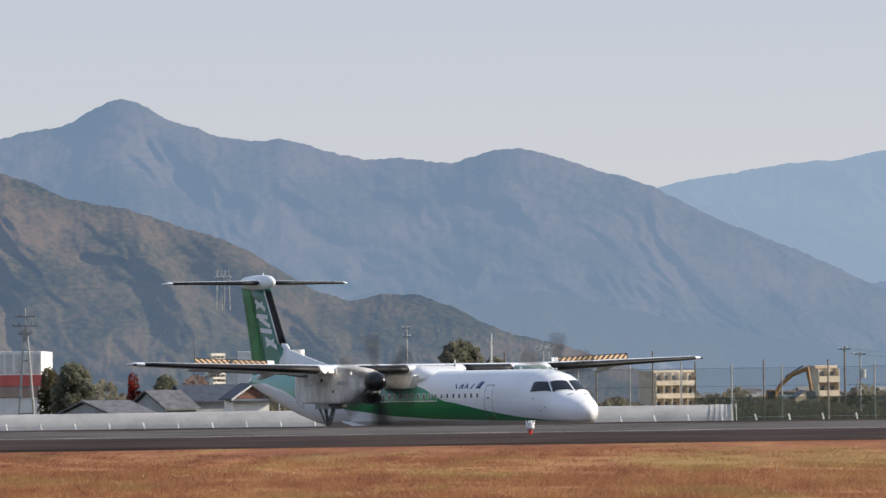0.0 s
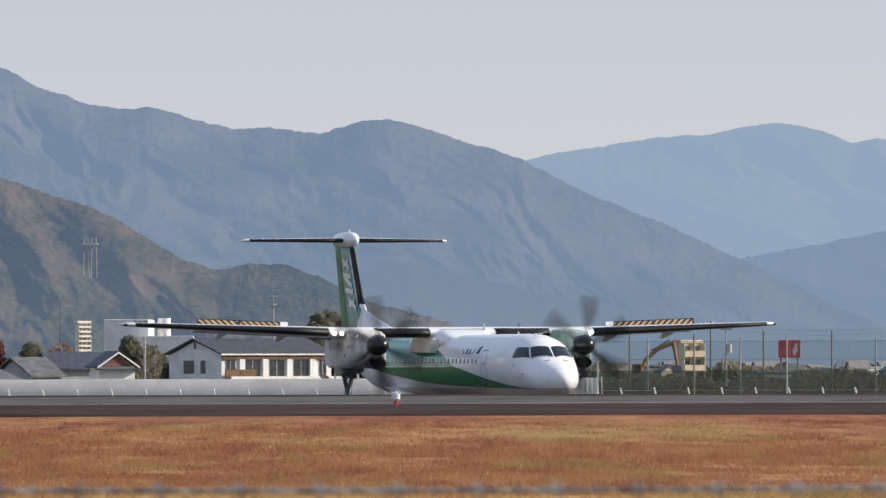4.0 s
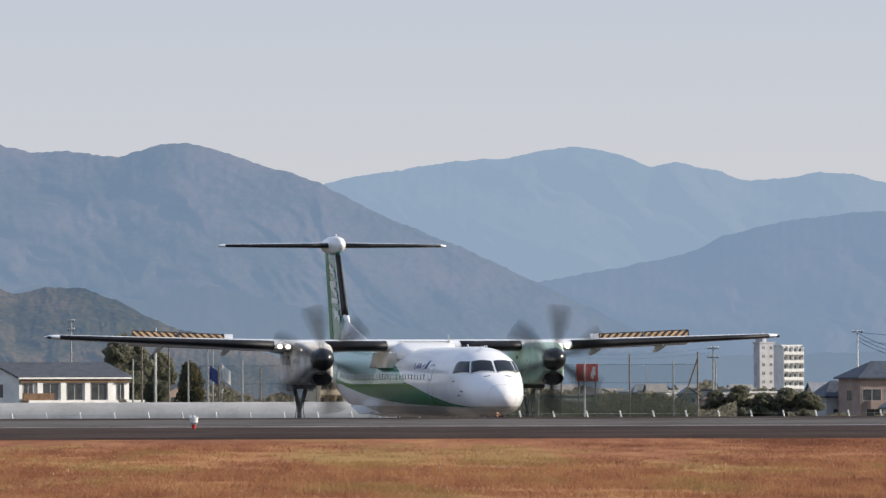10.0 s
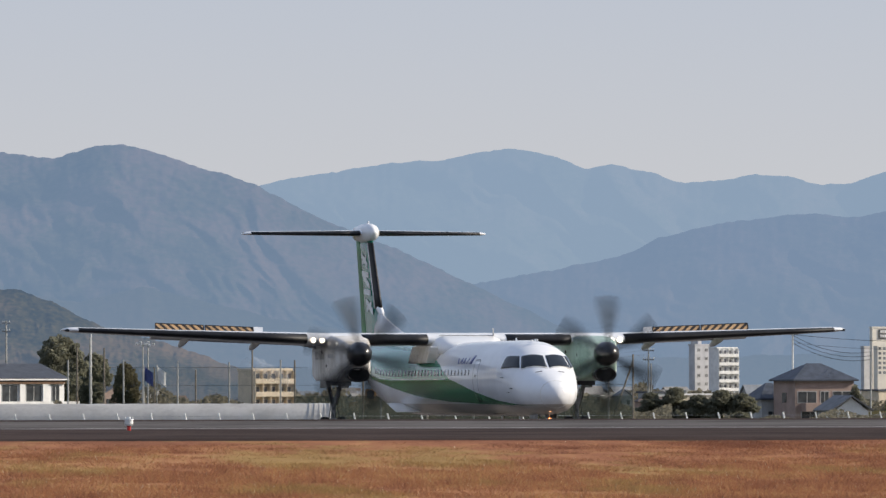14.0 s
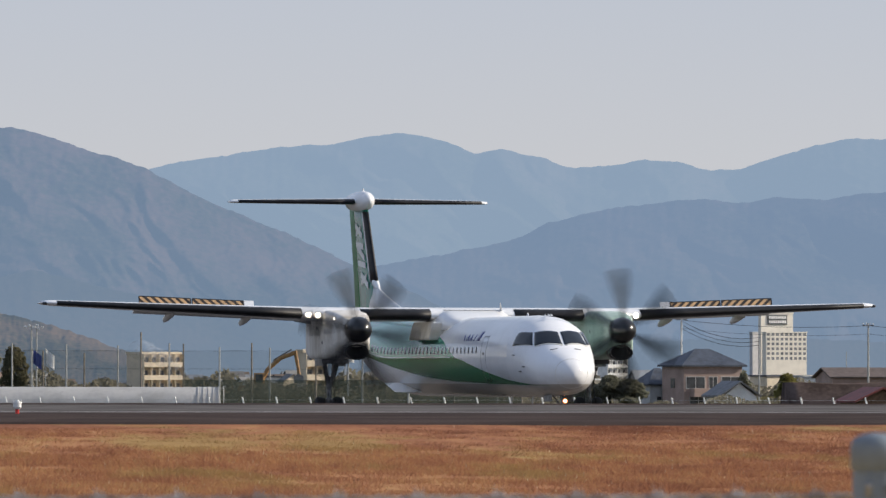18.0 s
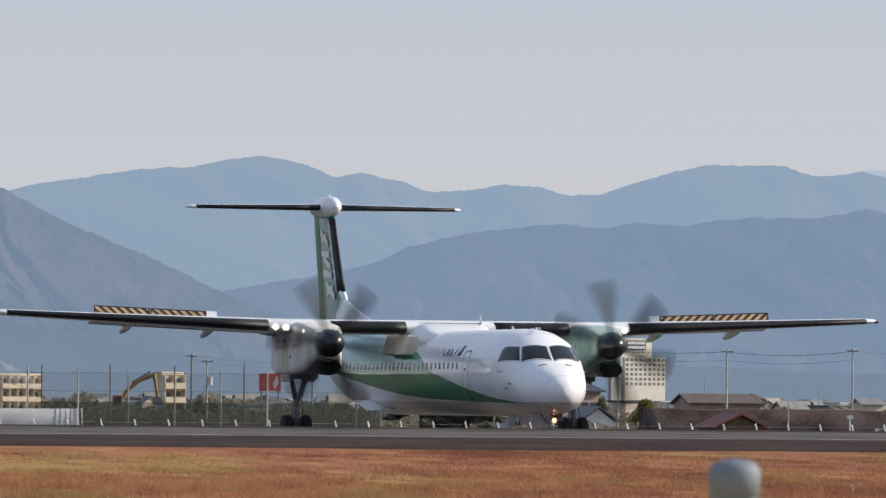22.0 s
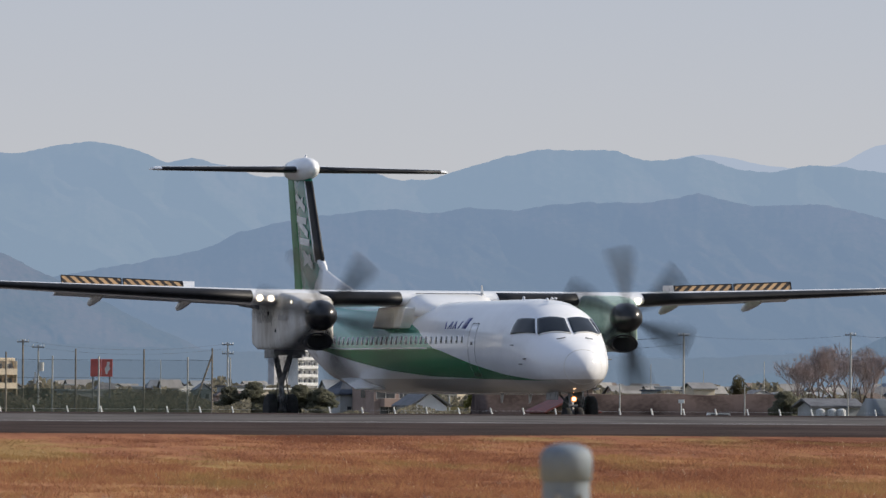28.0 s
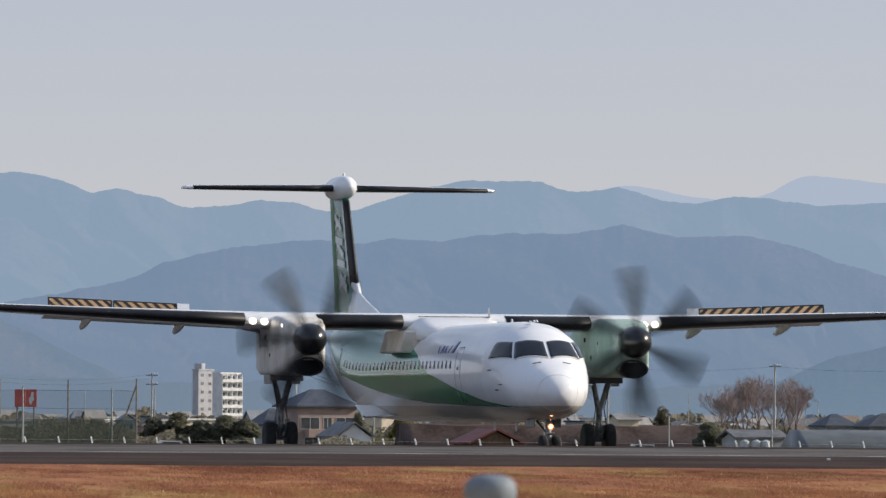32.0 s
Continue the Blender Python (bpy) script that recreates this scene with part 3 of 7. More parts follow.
FUS_SHAPE = [  # station, half width, top, bottom
    (0.00, 0.03, 1.66, 1.56), (0.10, 0.27, 1.88, 1.38), (0.35, 0.52, 2.12, 1.20), (0.75, 0.77, 2.31, 1.07), (1.25, 0.96, 2.47, 0.99),
    (1.60, 1.05, 2.65, 0.96), (1.95, 1.12, 2.88, 0.95), (2.40, 1.19, 3.14, 0.93), (3.00, 1.27, 3.35, 0.91), (3.80, 1.33, 3.47, 0.90), (4.8, 1.345, 3.51, 0.90), (20.5, 1.345, 3.51, 0.90),
    (22.5, 1.32, 3.54, 0.98), (24.5, 1.22, 3.60, 1.22), (26.5, 1.02, 3.66, 1.62), (28.5, 0.76, 3.70, 2.10), (30.3, 0.48, 3.66, 2.58), (31.5, 0.27, 3.52, 2.92), (32.0, 0.10, 3.38, 3.12)]


def N(st):
    return 0.3 + st * 0.9375


FUS = [(N(f[0]) if f[0] < 4.8 else f[0], *f[1:]) for f in FUS_SHAPE]


def fus(st):
    return lerp_table(FUS, st)


def fus_point(st, ang):
    """A point on the skin: ang in degrees, 0 to its left side, 90 up, 180 to its right."""
    w, t, b = fus(st)
    c, s = math.cos(radians(ang)), math.sin(radians(ang))
    e = 0.92
    return Vector((w * math.copysign(abs(c) ** e, c), Y(st), (t + b) / 2 + (t - b) / 2 * math.copysign(abs(s) ** e, s)))


M_BEIGE = mat("stained_beige_panel", (0.84, 0.81, 0.75), 0.5, var=0.2, scale=2.2, second=(0.70, 0.65, 0.56))
M_LETTER = mat("faded_grey_lettering", (0.42, 0.41, 0.39), 0.5, var=0.1)


def airliner():
    root = new("airliner")
    root.empty_display_size = 3
    tagged(root, "white turboprop airliner with green tail and high wing, taxiing", "airplane")
    stations = sorted({*[f[0] for f in FUS], *np.linspace(0.3, 5, 26).round(3).tolist(), *np.linspace(5, 32, 55).round(3).tolist()})
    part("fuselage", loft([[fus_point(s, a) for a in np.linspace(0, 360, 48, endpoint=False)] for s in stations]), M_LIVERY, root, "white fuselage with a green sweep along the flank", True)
    # thin ring where the nose cone joins
    ring = [[fus_point(0.62, a) for a in np.linspace(0, 360, 40, endpoint=False)], [fus_point(0.635, a) for a in np.linspace(0, 360, 40, endpoint=False)]]
    cen = Vector((0, 0, 1.75))
    rr = []
    for r, k in ((ring[0], 1.002), (ring[0], 1.008), (ring[1], 1.008), (ring[1], 1.002)):
        rr.append([Vector((p.x * k, p.y, cen.z + (p.z - cen.z) * k)) for p in r])
    part("nose_seam", loft(rr, False), M_GREYW, root)

    def patch(name, cells, material, lift, parent, thick=0.01, label="", n=5, straight=False):
        """A panel laid on the skin between corner (station, angle) pairs: a, b, c, d round it."""
        (s0, a0), (s1, a1), (s2, a2), (s3, a3) = cells
        bm = bmesh.new()
        grid = []
        for j in range(n + 1):
            row = []
            for i in range(n + 1):
                u, v = i / n, j / n
                st = (1 - v) * ((1 - u) * s0 + u * s1) + v * ((1 - u) * s3 + u * s2)
                an = (1 - v) * ((1 - u) * a0 + u * a1) + v * ((1 - u) * a3 + u * a2)
                if straight:
                    ca, cb, cc, cd = [fus_point(*k) for k in cells]
                    k = (ca * (1 - u) + cb * u) * (1 - v) + (cd * (1 - u) + cc * u) * v
                    st = k.y + GEAR
                    an = on_skin(st, k)
                p = fus_point(st, an)
                w, t, b = fus(st)
                nrm = (fus_point(st, an + 2) - fus_point(st, an - 2)).cross(fus_point(st + 0.02, an) - fus_point(st - 0.02, an)).normalized()
                out = Vector((p.x, 0, p.z - (t + b) / 2))
                if nrm.dot(out) < 0:
                    nrm = -nrm
                row.append(bm.verts.new(p + nrm * lift))
            grid.append(row)
        for j in range(n):
            for i in range(n):
                bm.faces.new((grid[j][i], grid[j][i + 1], grid[j + 1][i + 1], grid[j + 1][i]))
        g = bmesh.ops.extrude_face_region(bm, geom=bm.faces[:])
        for v in [x for x in g["geom"] if isinstance(x, bmesh.types.BMVert)]:
            p = v.co
            v.co = p - Vector((p.x, 0, p.z - 2.25)).normalized() * thick
        return part(name, bm, material, parent, label, True)

    def on_skin(st, p):
        w, t, b = fus(st)
        s, c = (p.z - (t + b) / 2) / ((t - b) / 2), p.x / w
        return math.degrees(math.atan2(math.copysign(abs(s) ** (1 / 0.92), s), math.copysign(abs(c) ** (1 / 0.92), c)))

    # windscreen: six panes round the nose, each in a thin frame
    for sgn in (1, -1):
        def A(a):
            return a if sgn > 0 else 180 - a
        panes = [((N(1.45), A(88.4)), (N(1.86), A(41.4)), (N(2.39), A(54.7)), (N(2.10), A(88.4))),
                 ((N(1.95), A(39.0)), (N(3.23), A(16.1)), (N(3.22), A(37.9)), (N(2.47), A(52.6)))]
        for p in panes:
            part_f = patch("cockpit_window", p, M_GLASS, 0.012, root, 0.03, n=10, straight=True)
            (s0, a0), (s1, a1), (s2, a2), (s3, a3) = p
            # sill under the glass
            k = -1 if sgn > 0 else 1
            patch("frame", ((s0 - 0.06, a0), (s1 - 0.06, a1), (s1 - 0.015, a1), (s0 - 0.015, a0)), M_GREYW, 0.014, part_f, 0.02, n=6, straight=True)
        # wiper
        w = bmesh.new()
        add_tube(w, fus_point(1.38, A(74)) + Vector((0, -0.03, 0.03)), fus_point(1.46, A(60)) + Vector((0, -0.05, 0.03)), 0.012)
        part("wiper", w, M_BLACK, root)
        # cabin windows
        for i in range(30):
            s = 7.75 + i * 0.54
            pane = patch("cabin_window", ((s + 0.02, A(4.6)), (s + 0.18, A(4.6)), (s + 0.18, A(11.6)), (s + 0.02, A(11.6))), M_WINDOW, 0.008, root, 0.02, n=2)
            patch("surround", ((s - 0.015, A(3.6)), (s + 0.215, A(3.6)), (s + 0.215, A(12.6)), (s - 0.015, A(12.6))), M_WHITE, 0.005, pane, 0.012, n=2)
        # doors: outline strips and handle
        for s, w, a0, a1 in ((6.55, 0.66, -36, 27), (24.5, 0.62, -22, 24)):
            d = patch("door", ((s, A(a0)), (s + w, A(a0)), (s + w, A(a1)), (s, A(a1))), M_LIVERY, 0.005, root, 0.02, n=8)
            for cells in (((s - .03, A(a0)), (s, A(a0)), (s, A(a1)), (s - .03, A(a1))), ((s + w, A(a0)), (s + w + .03, A(a0)), (s + w + .03, A(a1)), (s + w, A(a1))),
                          ((s, A(a1)), (s + w, A(a1)), (s + w, A(a1 + 1.3)), (s, A(a1 + 1.3)))):
                patch("seam", cells, M_STEEL, 0.007, d, 0.015, n=6)
            patch("handle", ((s + .2, A(2)), (s + .42, A(2)), (s + .42, A(5)), (s + .2, A(5))), M_STEEL, 0.012, d, 0.015, n=2)
        # pale line under the windows, a reflection put on as white
        patch("sheen_line", ((11.5, A(-1.0)), (24.2, A(-1.0)), (24.2, A(0.1)), (11.5, A(0.1))), M_WHITE, 0.004, root, 0.01, n=14)
        # maker's mark: slanted blue bars beside a blue wedge
        for s, w, sk in ((8.50, 0.12, 0.2), (8.78, 0.12, -0.2), (9.07, 0.12, 0.2), (9.27, 0.12, -0.04), (9.54, 0.12, 0.2), (9.78, 0.12, -0.2)):
            patch("marking", ((s, A(21)), (s + w, A(21)), (s + w - sk, A(31)), (s - sk, A(31))), M_BLUE, 0.006, root, 0.012, n=2)
        patch("marking", ((7.72, A(21)), (8.18, A(21)), (7.9, A(36)), (7.55, A(36))), M_BLUE, 0.006, root, 0.012, n=2)
        # pitot probes
        for s, a in ((2.2, -3), (2.5, -14), (3.0, 5)):
            p = fus_point(s, A(a))
            pb = tube(p, p + Vector((sgn * 0.09, -0.02, 0)), 0.018)
            add_tube(pb, p + Vector((sgn * 0.09, 0.0, 0)), p + Vector((sgn * 0.09, -0.16, 0)), 0.014)
            part("probe", pb, M_STEEL, root)

    # hatch panel hinged out under the rear body
    hb = box((-1.6, Y(18.4), 1.02), (-0.7, Y(20.0), 1.05), None, 0.008)
    for v in hb.verts:
        v.co.z += (v.co.y - Y(18.4)) * 0.19
    part("hatch", hb, M_WHITE, root, "white hatch panel hinged out below the body")
    # aerials on the roof and belly
    for s, h in ((3.1, 0.06), (3.45, 0.06), (3.9, 0.05), (6.2, 0.12)):
        part("antenna", prism([(0, 0), (0.28, 0), (0.22, h), (0.12, h)], -0.012, 0.012, lambda u, v, w: (w, Y(s) + u, 3.48 + v)), M_WHITE, root)
    for s in (5.5, 8.3):
        part("antenna", prism([(0, 0), (0.3, 0), (0.25, -0.25), (0.15, -0.25)], -0.012, 0.012, lambda u, v, w: (w, Y(s) + u, 0.93 + v)), M_GREYW, root)

    # ---- wing ----
    WING = [  # span, leading edge station, chord, height of the chord line, thickness ratio
        (0.0, 13.85, 2.95, 3.575, 0.155), (5.0, 13.85, 2.95, 3.575, 0.155), (14.0, 14.95, 1.38, 3.955, 0.13), (14.21, 15.2, 0.95, 3.975, 0.07)]
    AIRFOIL = [(1, 0.0), (0.8, 0.30), (0.55, 0.56), (0.32, 0.66), (0.16, 0.56), (0.06, 0.36), (0.015, 0.17), (0, 0), (0.015, -0.14), (0.06, -0.24), (0.16, -0.33), (0.32, -0.36), (0.55, -0.3), (0.8, -0.14)]

    def wring(y, sgn=1, c0=0.0, c1=1.0, swell=1.0):
        le, ch, z, th = lerp_table(WING, y)
        return [Vector((sgn * y, Y(le + ch * (c0 + u * (c1 - c0) if c1 < 1 else u)), z + v * th * ch * swell - (u * ch) * 0.035)) for u, v in AIRFOIL]

    spans = [0, 1.2, 2.5, 4, 5, 7, 9, 11, 13, 13.8, 14.05, 14.21]
    part("wing", loft([wring(y, -1) for y in reversed(spans)] + [wring(y, 1) for y in spans[1:]]), M_WHITE, root, "white straight high wing", True)

    def boot(y0, y1, sgn):
        rings = []
        for y in np.linspace(y0, y1, 6):
            le, ch, z, th = lerp_table(WING, y)
            rg = []
            for u, v in [(0.11, 0.47), (0.06, 0.36), (0.015, 0.17), (0, 0), (0.015, -0.14), (0.06, -0.24), (0.14, -0.315), (0.14, -0.29), (0.06, -0.2), (0.05, 0.2), (0.11, 0.44)]:
                rg.append(Vector((sgn * y, Y(le + ch * u) - 0.012, z + v * th * ch * 1.05 - u * ch * 0.035)))
            rings.append(rg)
        return part("deicing_boot", loft(rings), M_BOOT, root, "black rubber leading edge boot", True)

    for sgn in (1, -1):
        boot(1.42, 3.78, sgn)
        boot(5.75, 13.75, sgn)
        # lamps let into the leading edge outboard of the nacelle
        for y in (5.25, 5.56):
            le, ch, z, th = lerp_table(WING, y)
            lp = bmesh.new()
            bmesh.ops.create_uvsphere(lp, u_segments=16, v_segments=8, radius=0.092, matrix=Matrix.LocRotScale((sgn * y, Y(le) - 0.02, z - 0.02), None, (1, 0.35, 1)))
            part("landing_lamp", lp, M_LAMP, root, "lit landing lamp", True)
        # raised spoilers with hazard stripes, and a plain white panel inboard
        for y0, y1, m in ((7.3, 9.03, None), (9.09, 10.82, None), (6.95, 7.28, M_WHITE)):
            z0, z1 = lerp_table(WING, y0)[2], lerp_table(WING, y1)[2]
            vs = []
            for y, z in ((y0, z0), (y1, z1)):
                up = 0.30 if m else 0.28
                vs.append([Vector((sgn * y, Y(15.95), z + 0.10)), Vector((sgn * y, Y(16.05), z + 0.10 + up)), Vector((sgn * y, Y(16.08), z + 0.10 + up)), Vector((sgn * y, Y(15.99), z + 0.10))])
            part("spoiler", loft(vs), m or (M_STRIPE_R if sgn < 0 else M_STRIPE_L), root, "" if m else "raised spoiler with yellow and black stripes")
            if not m:
                bt = loft([[p + Vector((0, -0.006, -0.03)) for p in (v[1], v[1] + Vector((0, 0.02, 0)), v[1] + Vector((0, 0.02, 0.045)), v[1] + Vector((0, 0, 0.045)))] for v in vs])
                part("spoiler_edge", bt, M_BLACK, root)
                for v in vs:
                    part("spoiler_edge", loft([[v[0] + Vector((k, -0.012, 0)), v[1] + Vector((k, -0.012, 0)), v[1] + Vector((k, 0.0, 0)), v[0] + Vector((k, 0.0, 0))] for k in (-0.018, 0.018)]), M_BLACK, root)
        # flaps behind, lowered a little
        for y0, y1 in ((1.75, 3.7), (5.1, 10.9)):
            rings = []
            for y in (y0, y1):
                le, ch, z, th = lerp_table(WING, y)
                rings.append([Vector((sgn * y, Y(le + ch * 0.86 + a * 0.55), z - 0.02 + b)) for a, b in ((0, 0.05), (0.3, 0.02), (1, -0.14), (0.98, -0.17), (0.3, -0.1), (0, -0.06))])
            part("flap", loft(rings), M_GREYW, root)
        # flap track fairings
        for y in (7.2, 9.75):
            le, ch, z, th = lerp_table(WING, y)
            rings = []
            for u, r in ((0, 0.01), (0.1, 0.07), (0.3, 0.11), (0.65, 0.11), (0.9, 0.07), (1, 0.015)):
                yy, zz = Y(le + ch * 0.45) + u * 2.0, z - 0.13 - 0.10 * u - (0.22 * max(0, u - 0.35))
                rings.append([Vector((sgn * y + 0.75 * r * math.cos(q), yy, zz + 1.35 * r * math.sin(q))) for q in np.linspace(0, 2 * math.pi, 12, endpoint=False)])
            part("track_fairing", loft(rings), M_GREYW, root, "", True)
        # wing tip lamp cap
        tp = bmesh.new()
        bmesh.ops.create_uvsphere(tp, u_segments=10, v_segments=6, radius=0.09, matrix=Matrix.LocRotScale((sgn * 14.12, Y(15.16), 3.945), None, (1.2, 1.6, 0.6)))
        part("tip_lamp", tp, M_GLASS2, root, "", True)
        fb = box((0.84, Y(13.45), 2.76), (1.52, Y(16.4), 3.36), None, 0.05)
        for v in fb.verts:
            if v.co.z < 3.2:
                v.co.y += 0.25
                v.co.x = 1.2 + (v.co.x - 1.2) * 1.12
            else:
                v.co.x = 1.2 + (v.co.x - 1.2) * 0.82
            v.co.x *= sgn
        part("flap_fairing", fb, M_BEIGE, root, "stained beige fairing under the wing root")
    # centre section cover over the body
    rings = []
    for st, w, h in ((12.7, 0.7, 0.02), (13.3, 1.1, 0.2), (13.95, 1.26, 0.43), (16.4, 1.26, 0.43), (17.8, 1.05, 0.25), (19.6, 0.6, 0.02)):
        rings.append([Vector((w * a, Y(st), 3.09 + (0.22 + h) * b)) for a, b in ((-1, 0), (-1.02, 0.45), (-0.93, 0.86), (-0.6, 1), (0.6, 1), (0.93, 0.86), (1.02, 0.45), (1, 0))])
    part("wing_fairing", loft(rings), M_WHITE, root, "", True)
    part("antenna", prism([(0, 0), (0.20, 0), (0.17, 0.27), (0.11, 0.27)], 0.96, 0.99, lambda u, v, w: (w, Y(13.95) + u, 3.73 + v)), M_GREYW, root, "upright blade aerial")
    part("cover_seam", box((-1.0, Y(13.98), 3.74), (1.0, Y(14.0), 3.76)), M_STEEL, root)

    # ---- engines ----
    for sgn in (1, -1):
        cx = 4.44 * sgn
        NAC = [(11.62, 0.40, 3.43, 2.61), (12.0, 0.52, 3.55, 2.29), (12.6, 0.60, 3.65, 2.17), (13.6, 0.64, 3.73, 2.13), (16.0, 0.45, 3.73, 2.13), (17.6, 0.325, 3.66, 2.15), (18.3, 0.26, 3.52, 2.28), (18.6, 0.18, 3.40, 2.45)]
        rings = []
        for s, w, t, b in NAC:
            c, hh = (t + b) / 2, (t - b) / 2
            rings.append([Vector((cx + w * math.copysign(abs(math.cos(q)) ** 0.20, math.cos(q)), Y(s), c + hh * math.copysign(abs(math.sin(q)) ** 0.24, math.sin(q)))) for q in np.linspace(0, 2 * math.pi, 36, endpoint=False)])
        part("nacelle", loft(rings), M_SOOT if sgn < 0 else M_NACL, root, "soot-stained white engine nacelle" if sgn < 0 else "soiled pale green engine nacelle", True)
        # chin intake: lip ring with a dark throat
        L0 = []
        for s, k in ((11.95, 1.0), (11.55, 1.02), (11.50, 0.95), (11.55, 0.86), (11.9, 0.8)):
            L0.append([Vector((cx + 0.40 * k * math.cos(q), Y(s), 2.35 + 0.25 * k * math.sin(q))) for q in np.linspace(0, 2 * math.pi, 28, endpoint=False)])
        part("intake_lip", loft(L0), M_BLACK, root, "black air intake below the spinner", True)
        part("intake_throat", prism([(0.35 * math.cos(q), 0.21 * math.sin(q)) for q in np.linspace(0, 2 * math.pi, 20, endpoint=False)], Y(11.72), Y(11.74), lambda u, v, w: (cx + u, w, 2.35 + v)), M_DARKIN, root)
        # lettering on the flank, and small plates and vents
        for s, z, a, b in ((13.2, 3.0, 0.10, 0.10), (14.1, 2.62, 0.14, 0.10), (15.3, 3.1, 0.22, 0.12)):
            side = lerp_table(NAC, s)[0] + 0.006
            part("vent", box((cx - side, Y(s), z), (cx + side, Y(s) + a, z + b), None, 0.01), M_DARKIN, root)
        for s in (14.7,):
            part("panel_seam", box((cx - lerp_table(NAC, s)[0] - 0.006, Y(s), 2.45), (cx + lerp_table(NAC, s)[0] + 0.006, Y(s) + 0.012, 3.6)), M_GREYW, root)
        if sgn < 0:
            txt = bpy.data.curves.new("lettering", "FONT")
            txt.body, txt.size, txt.extrude = "ECO Friendly", 0.48, 0.004
            txt.materials.append(M_LETTER)
            lt = new("lettering", txt)
            lt.parent = root
            lt.matrix_local = Matrix(((-0.0785, 0, -0.9969, cx - 0.352), (-0.9969, 0, 0.0785, Y(17.35)), (0, 1, 0, 2.90), (0, 0, 0, 1)))
            part("lettering_bar", box((-0.45, -0.004, 0.0), (0.45, 0.004, 0.14), Matrix.Translation((cx - 0.655, Y(13.2), 2.95)) @ Matrix.Rotation(math.pi / 2 + 0.01, 4, "Z")), M_LETTER, root)
        # exhaust
        part("exhaust", tube((cx + 0.35 * sgn, Y(17.0), 3.50), (cx + 0.55 * sgn, Y(18.4), 3.58), 0.22, 0.2, 16), M_STEEL, root)
        # side lamp on the cowl
        ls = bmesh.new()
        bmesh.ops.create_uvsphere(ls, u_segments=10, v_segments=6, radius=0.07, matrix=Matrix.LocRotScale((cx + sgn * 0.50, Y(12.45), 3.45), None, (1.4, 0.6, 1)))
        part("cowl_lamp", ls, M_LAMP, root, "lit lamp on the cowl", True)
        # propeller: spinner turns on the shaft with six blades
        sp = []
        for s, r in ((-0.42, 0.02), (-0.38, 0.13), (-0.25, 0.27), (-0.05, 0.37), (0.2, 0.425), (0.5, 0.43), (0.55, 0.40)):
            sp.append([Vector((r * math.cos(q), s, r * math.sin(q))) for q in np.linspace(0, 2 * math.pi, 28, endpoint=False)])
        prop = part("propeller", loft(sp), M_BLACK, root, "black spinner of a turning propeller", True)
        prop.location = (cx, Y(11.05), 3.08)
        first = None
        for i in range(6):
            if first is None:
                rings = []
                for r, ch, tw, th in ((0.36, 0.14, 58, 0.06), (0.6, 0.24, 48, 0.05), (0.95, 0.38, 38, 0.035), (1.4, 0.47, 29, 0.026), (1.8, 0.42, 23, 0.02), (2.0, 0.29, 20, 0.014), (2.06, 0.07, 18, 0.008)):
                    sw = 0.10 * max(0, r - 1.0) ** 2
                    rg = []
                    for q in np.linspace(0, 2 * math.pi, 10, endpoint=False):
                        u, v = ch / 2 * math.cos(q) - sw, th / 2 * math.sin(q)
                        c, s_ = math.cos(radians(tw)), math.sin(radians(tw))
                        rg.append(Vector((u * c - v * s_, 0.15 + u * s_ + v * c, r)))
                    rings.append(rg)
                first = part("blade", loft(rings), M_BLADE, prop, "", True)
            else:
                b = new("blade", first.data)
                b.parent = prop
                b.rotation_euler = (0, radians(60 * i), 0)
        PROPS.append(prop)
        # main gear
        leg = bmesh.new()
        add_tube(leg, (cx, Y(15.9), 0.45), (cx, Y(15.8), 1.25), 0.085, 0.085, 12)
        for o in (-0.30, 0.30):
            add_tube(leg, (cx, Y(15.8), 1.2), (cx + o, Y(15.6), 2.35), 0.07, 0.075, 10)
        add_tube(leg, (cx - 0.30, Y(15.6), 2.28), (cx + 0.30, Y(15.6), 2.28), 0.055, 0.055, 8)
        add_tube(leg, (cx, Y(15.86), 0.62), (cx, Y(15.83), 0.82), 0.12, 0.12, 12)
        part("gear_strut", leg, M_STEEL, root)
        tq = bmesh.new()
        add_tube(tq, (cx, Y(15.72), 0.50), (cx, Y(15.56), 0.80), 0.035, 0.03)
        add_tube(tq, (cx, Y(15.56), 0.80), (cx, Y(15.72), 1.08), 0.03, 0.035)
        part("torque_link", tq, M_STEEL, root)
        for o in (-0.13, 0.13):
            part("brake_hose", tube_path([(cx + o, Y(15.8), 0.45), (cx + o * 1.4, Y(15.7), 0.85), (cx + o * 0.9, Y(15.72), 1.3), (cx + o * 1.9, Y(15.6), 1.9)], 0.016), M_BLACK, root)
        dr = bmesh.new()
        for o in (-0.27, 0.27):
            add_tube(dr, (cx + o, Y(15.7), 1.95), (cx - o, Y(15.6), 2.35), 0.035)
        add_tube(dr, (cx, Y(15.8), 1.0), (cx, Y(17.0), 2.35), 0.05)
        part("drag_brace", dr, M_STEEL, root)
        for o in (-0.37, 0.37):
            part("gear_door", box((cx + o - 0.02, Y(15.0), 1.90), (cx + o + 0.02, Y(16.3), 2.28), Matrix.Translation((0, 0, 0)), 0.015), M_STEEL, root)
        part("front_gear_door", box((cx - 0.46, Y(14.9), 1.98), (cx + 0.46, Y(14.94), 2.28), None, 0.015), M_BLACK if sgn > 0 else M_STEEL, root)
        wheel_pair(root, cx, 15.9, 0.43, 0.27, 0.30)
    # nose gear
    nb = bmesh.new()
    for o in (-0.2, 0.2):
        add_tube(nb, (0, Y(1.62), 0.55), (o, Y(2.4), 1.0), 0.025)
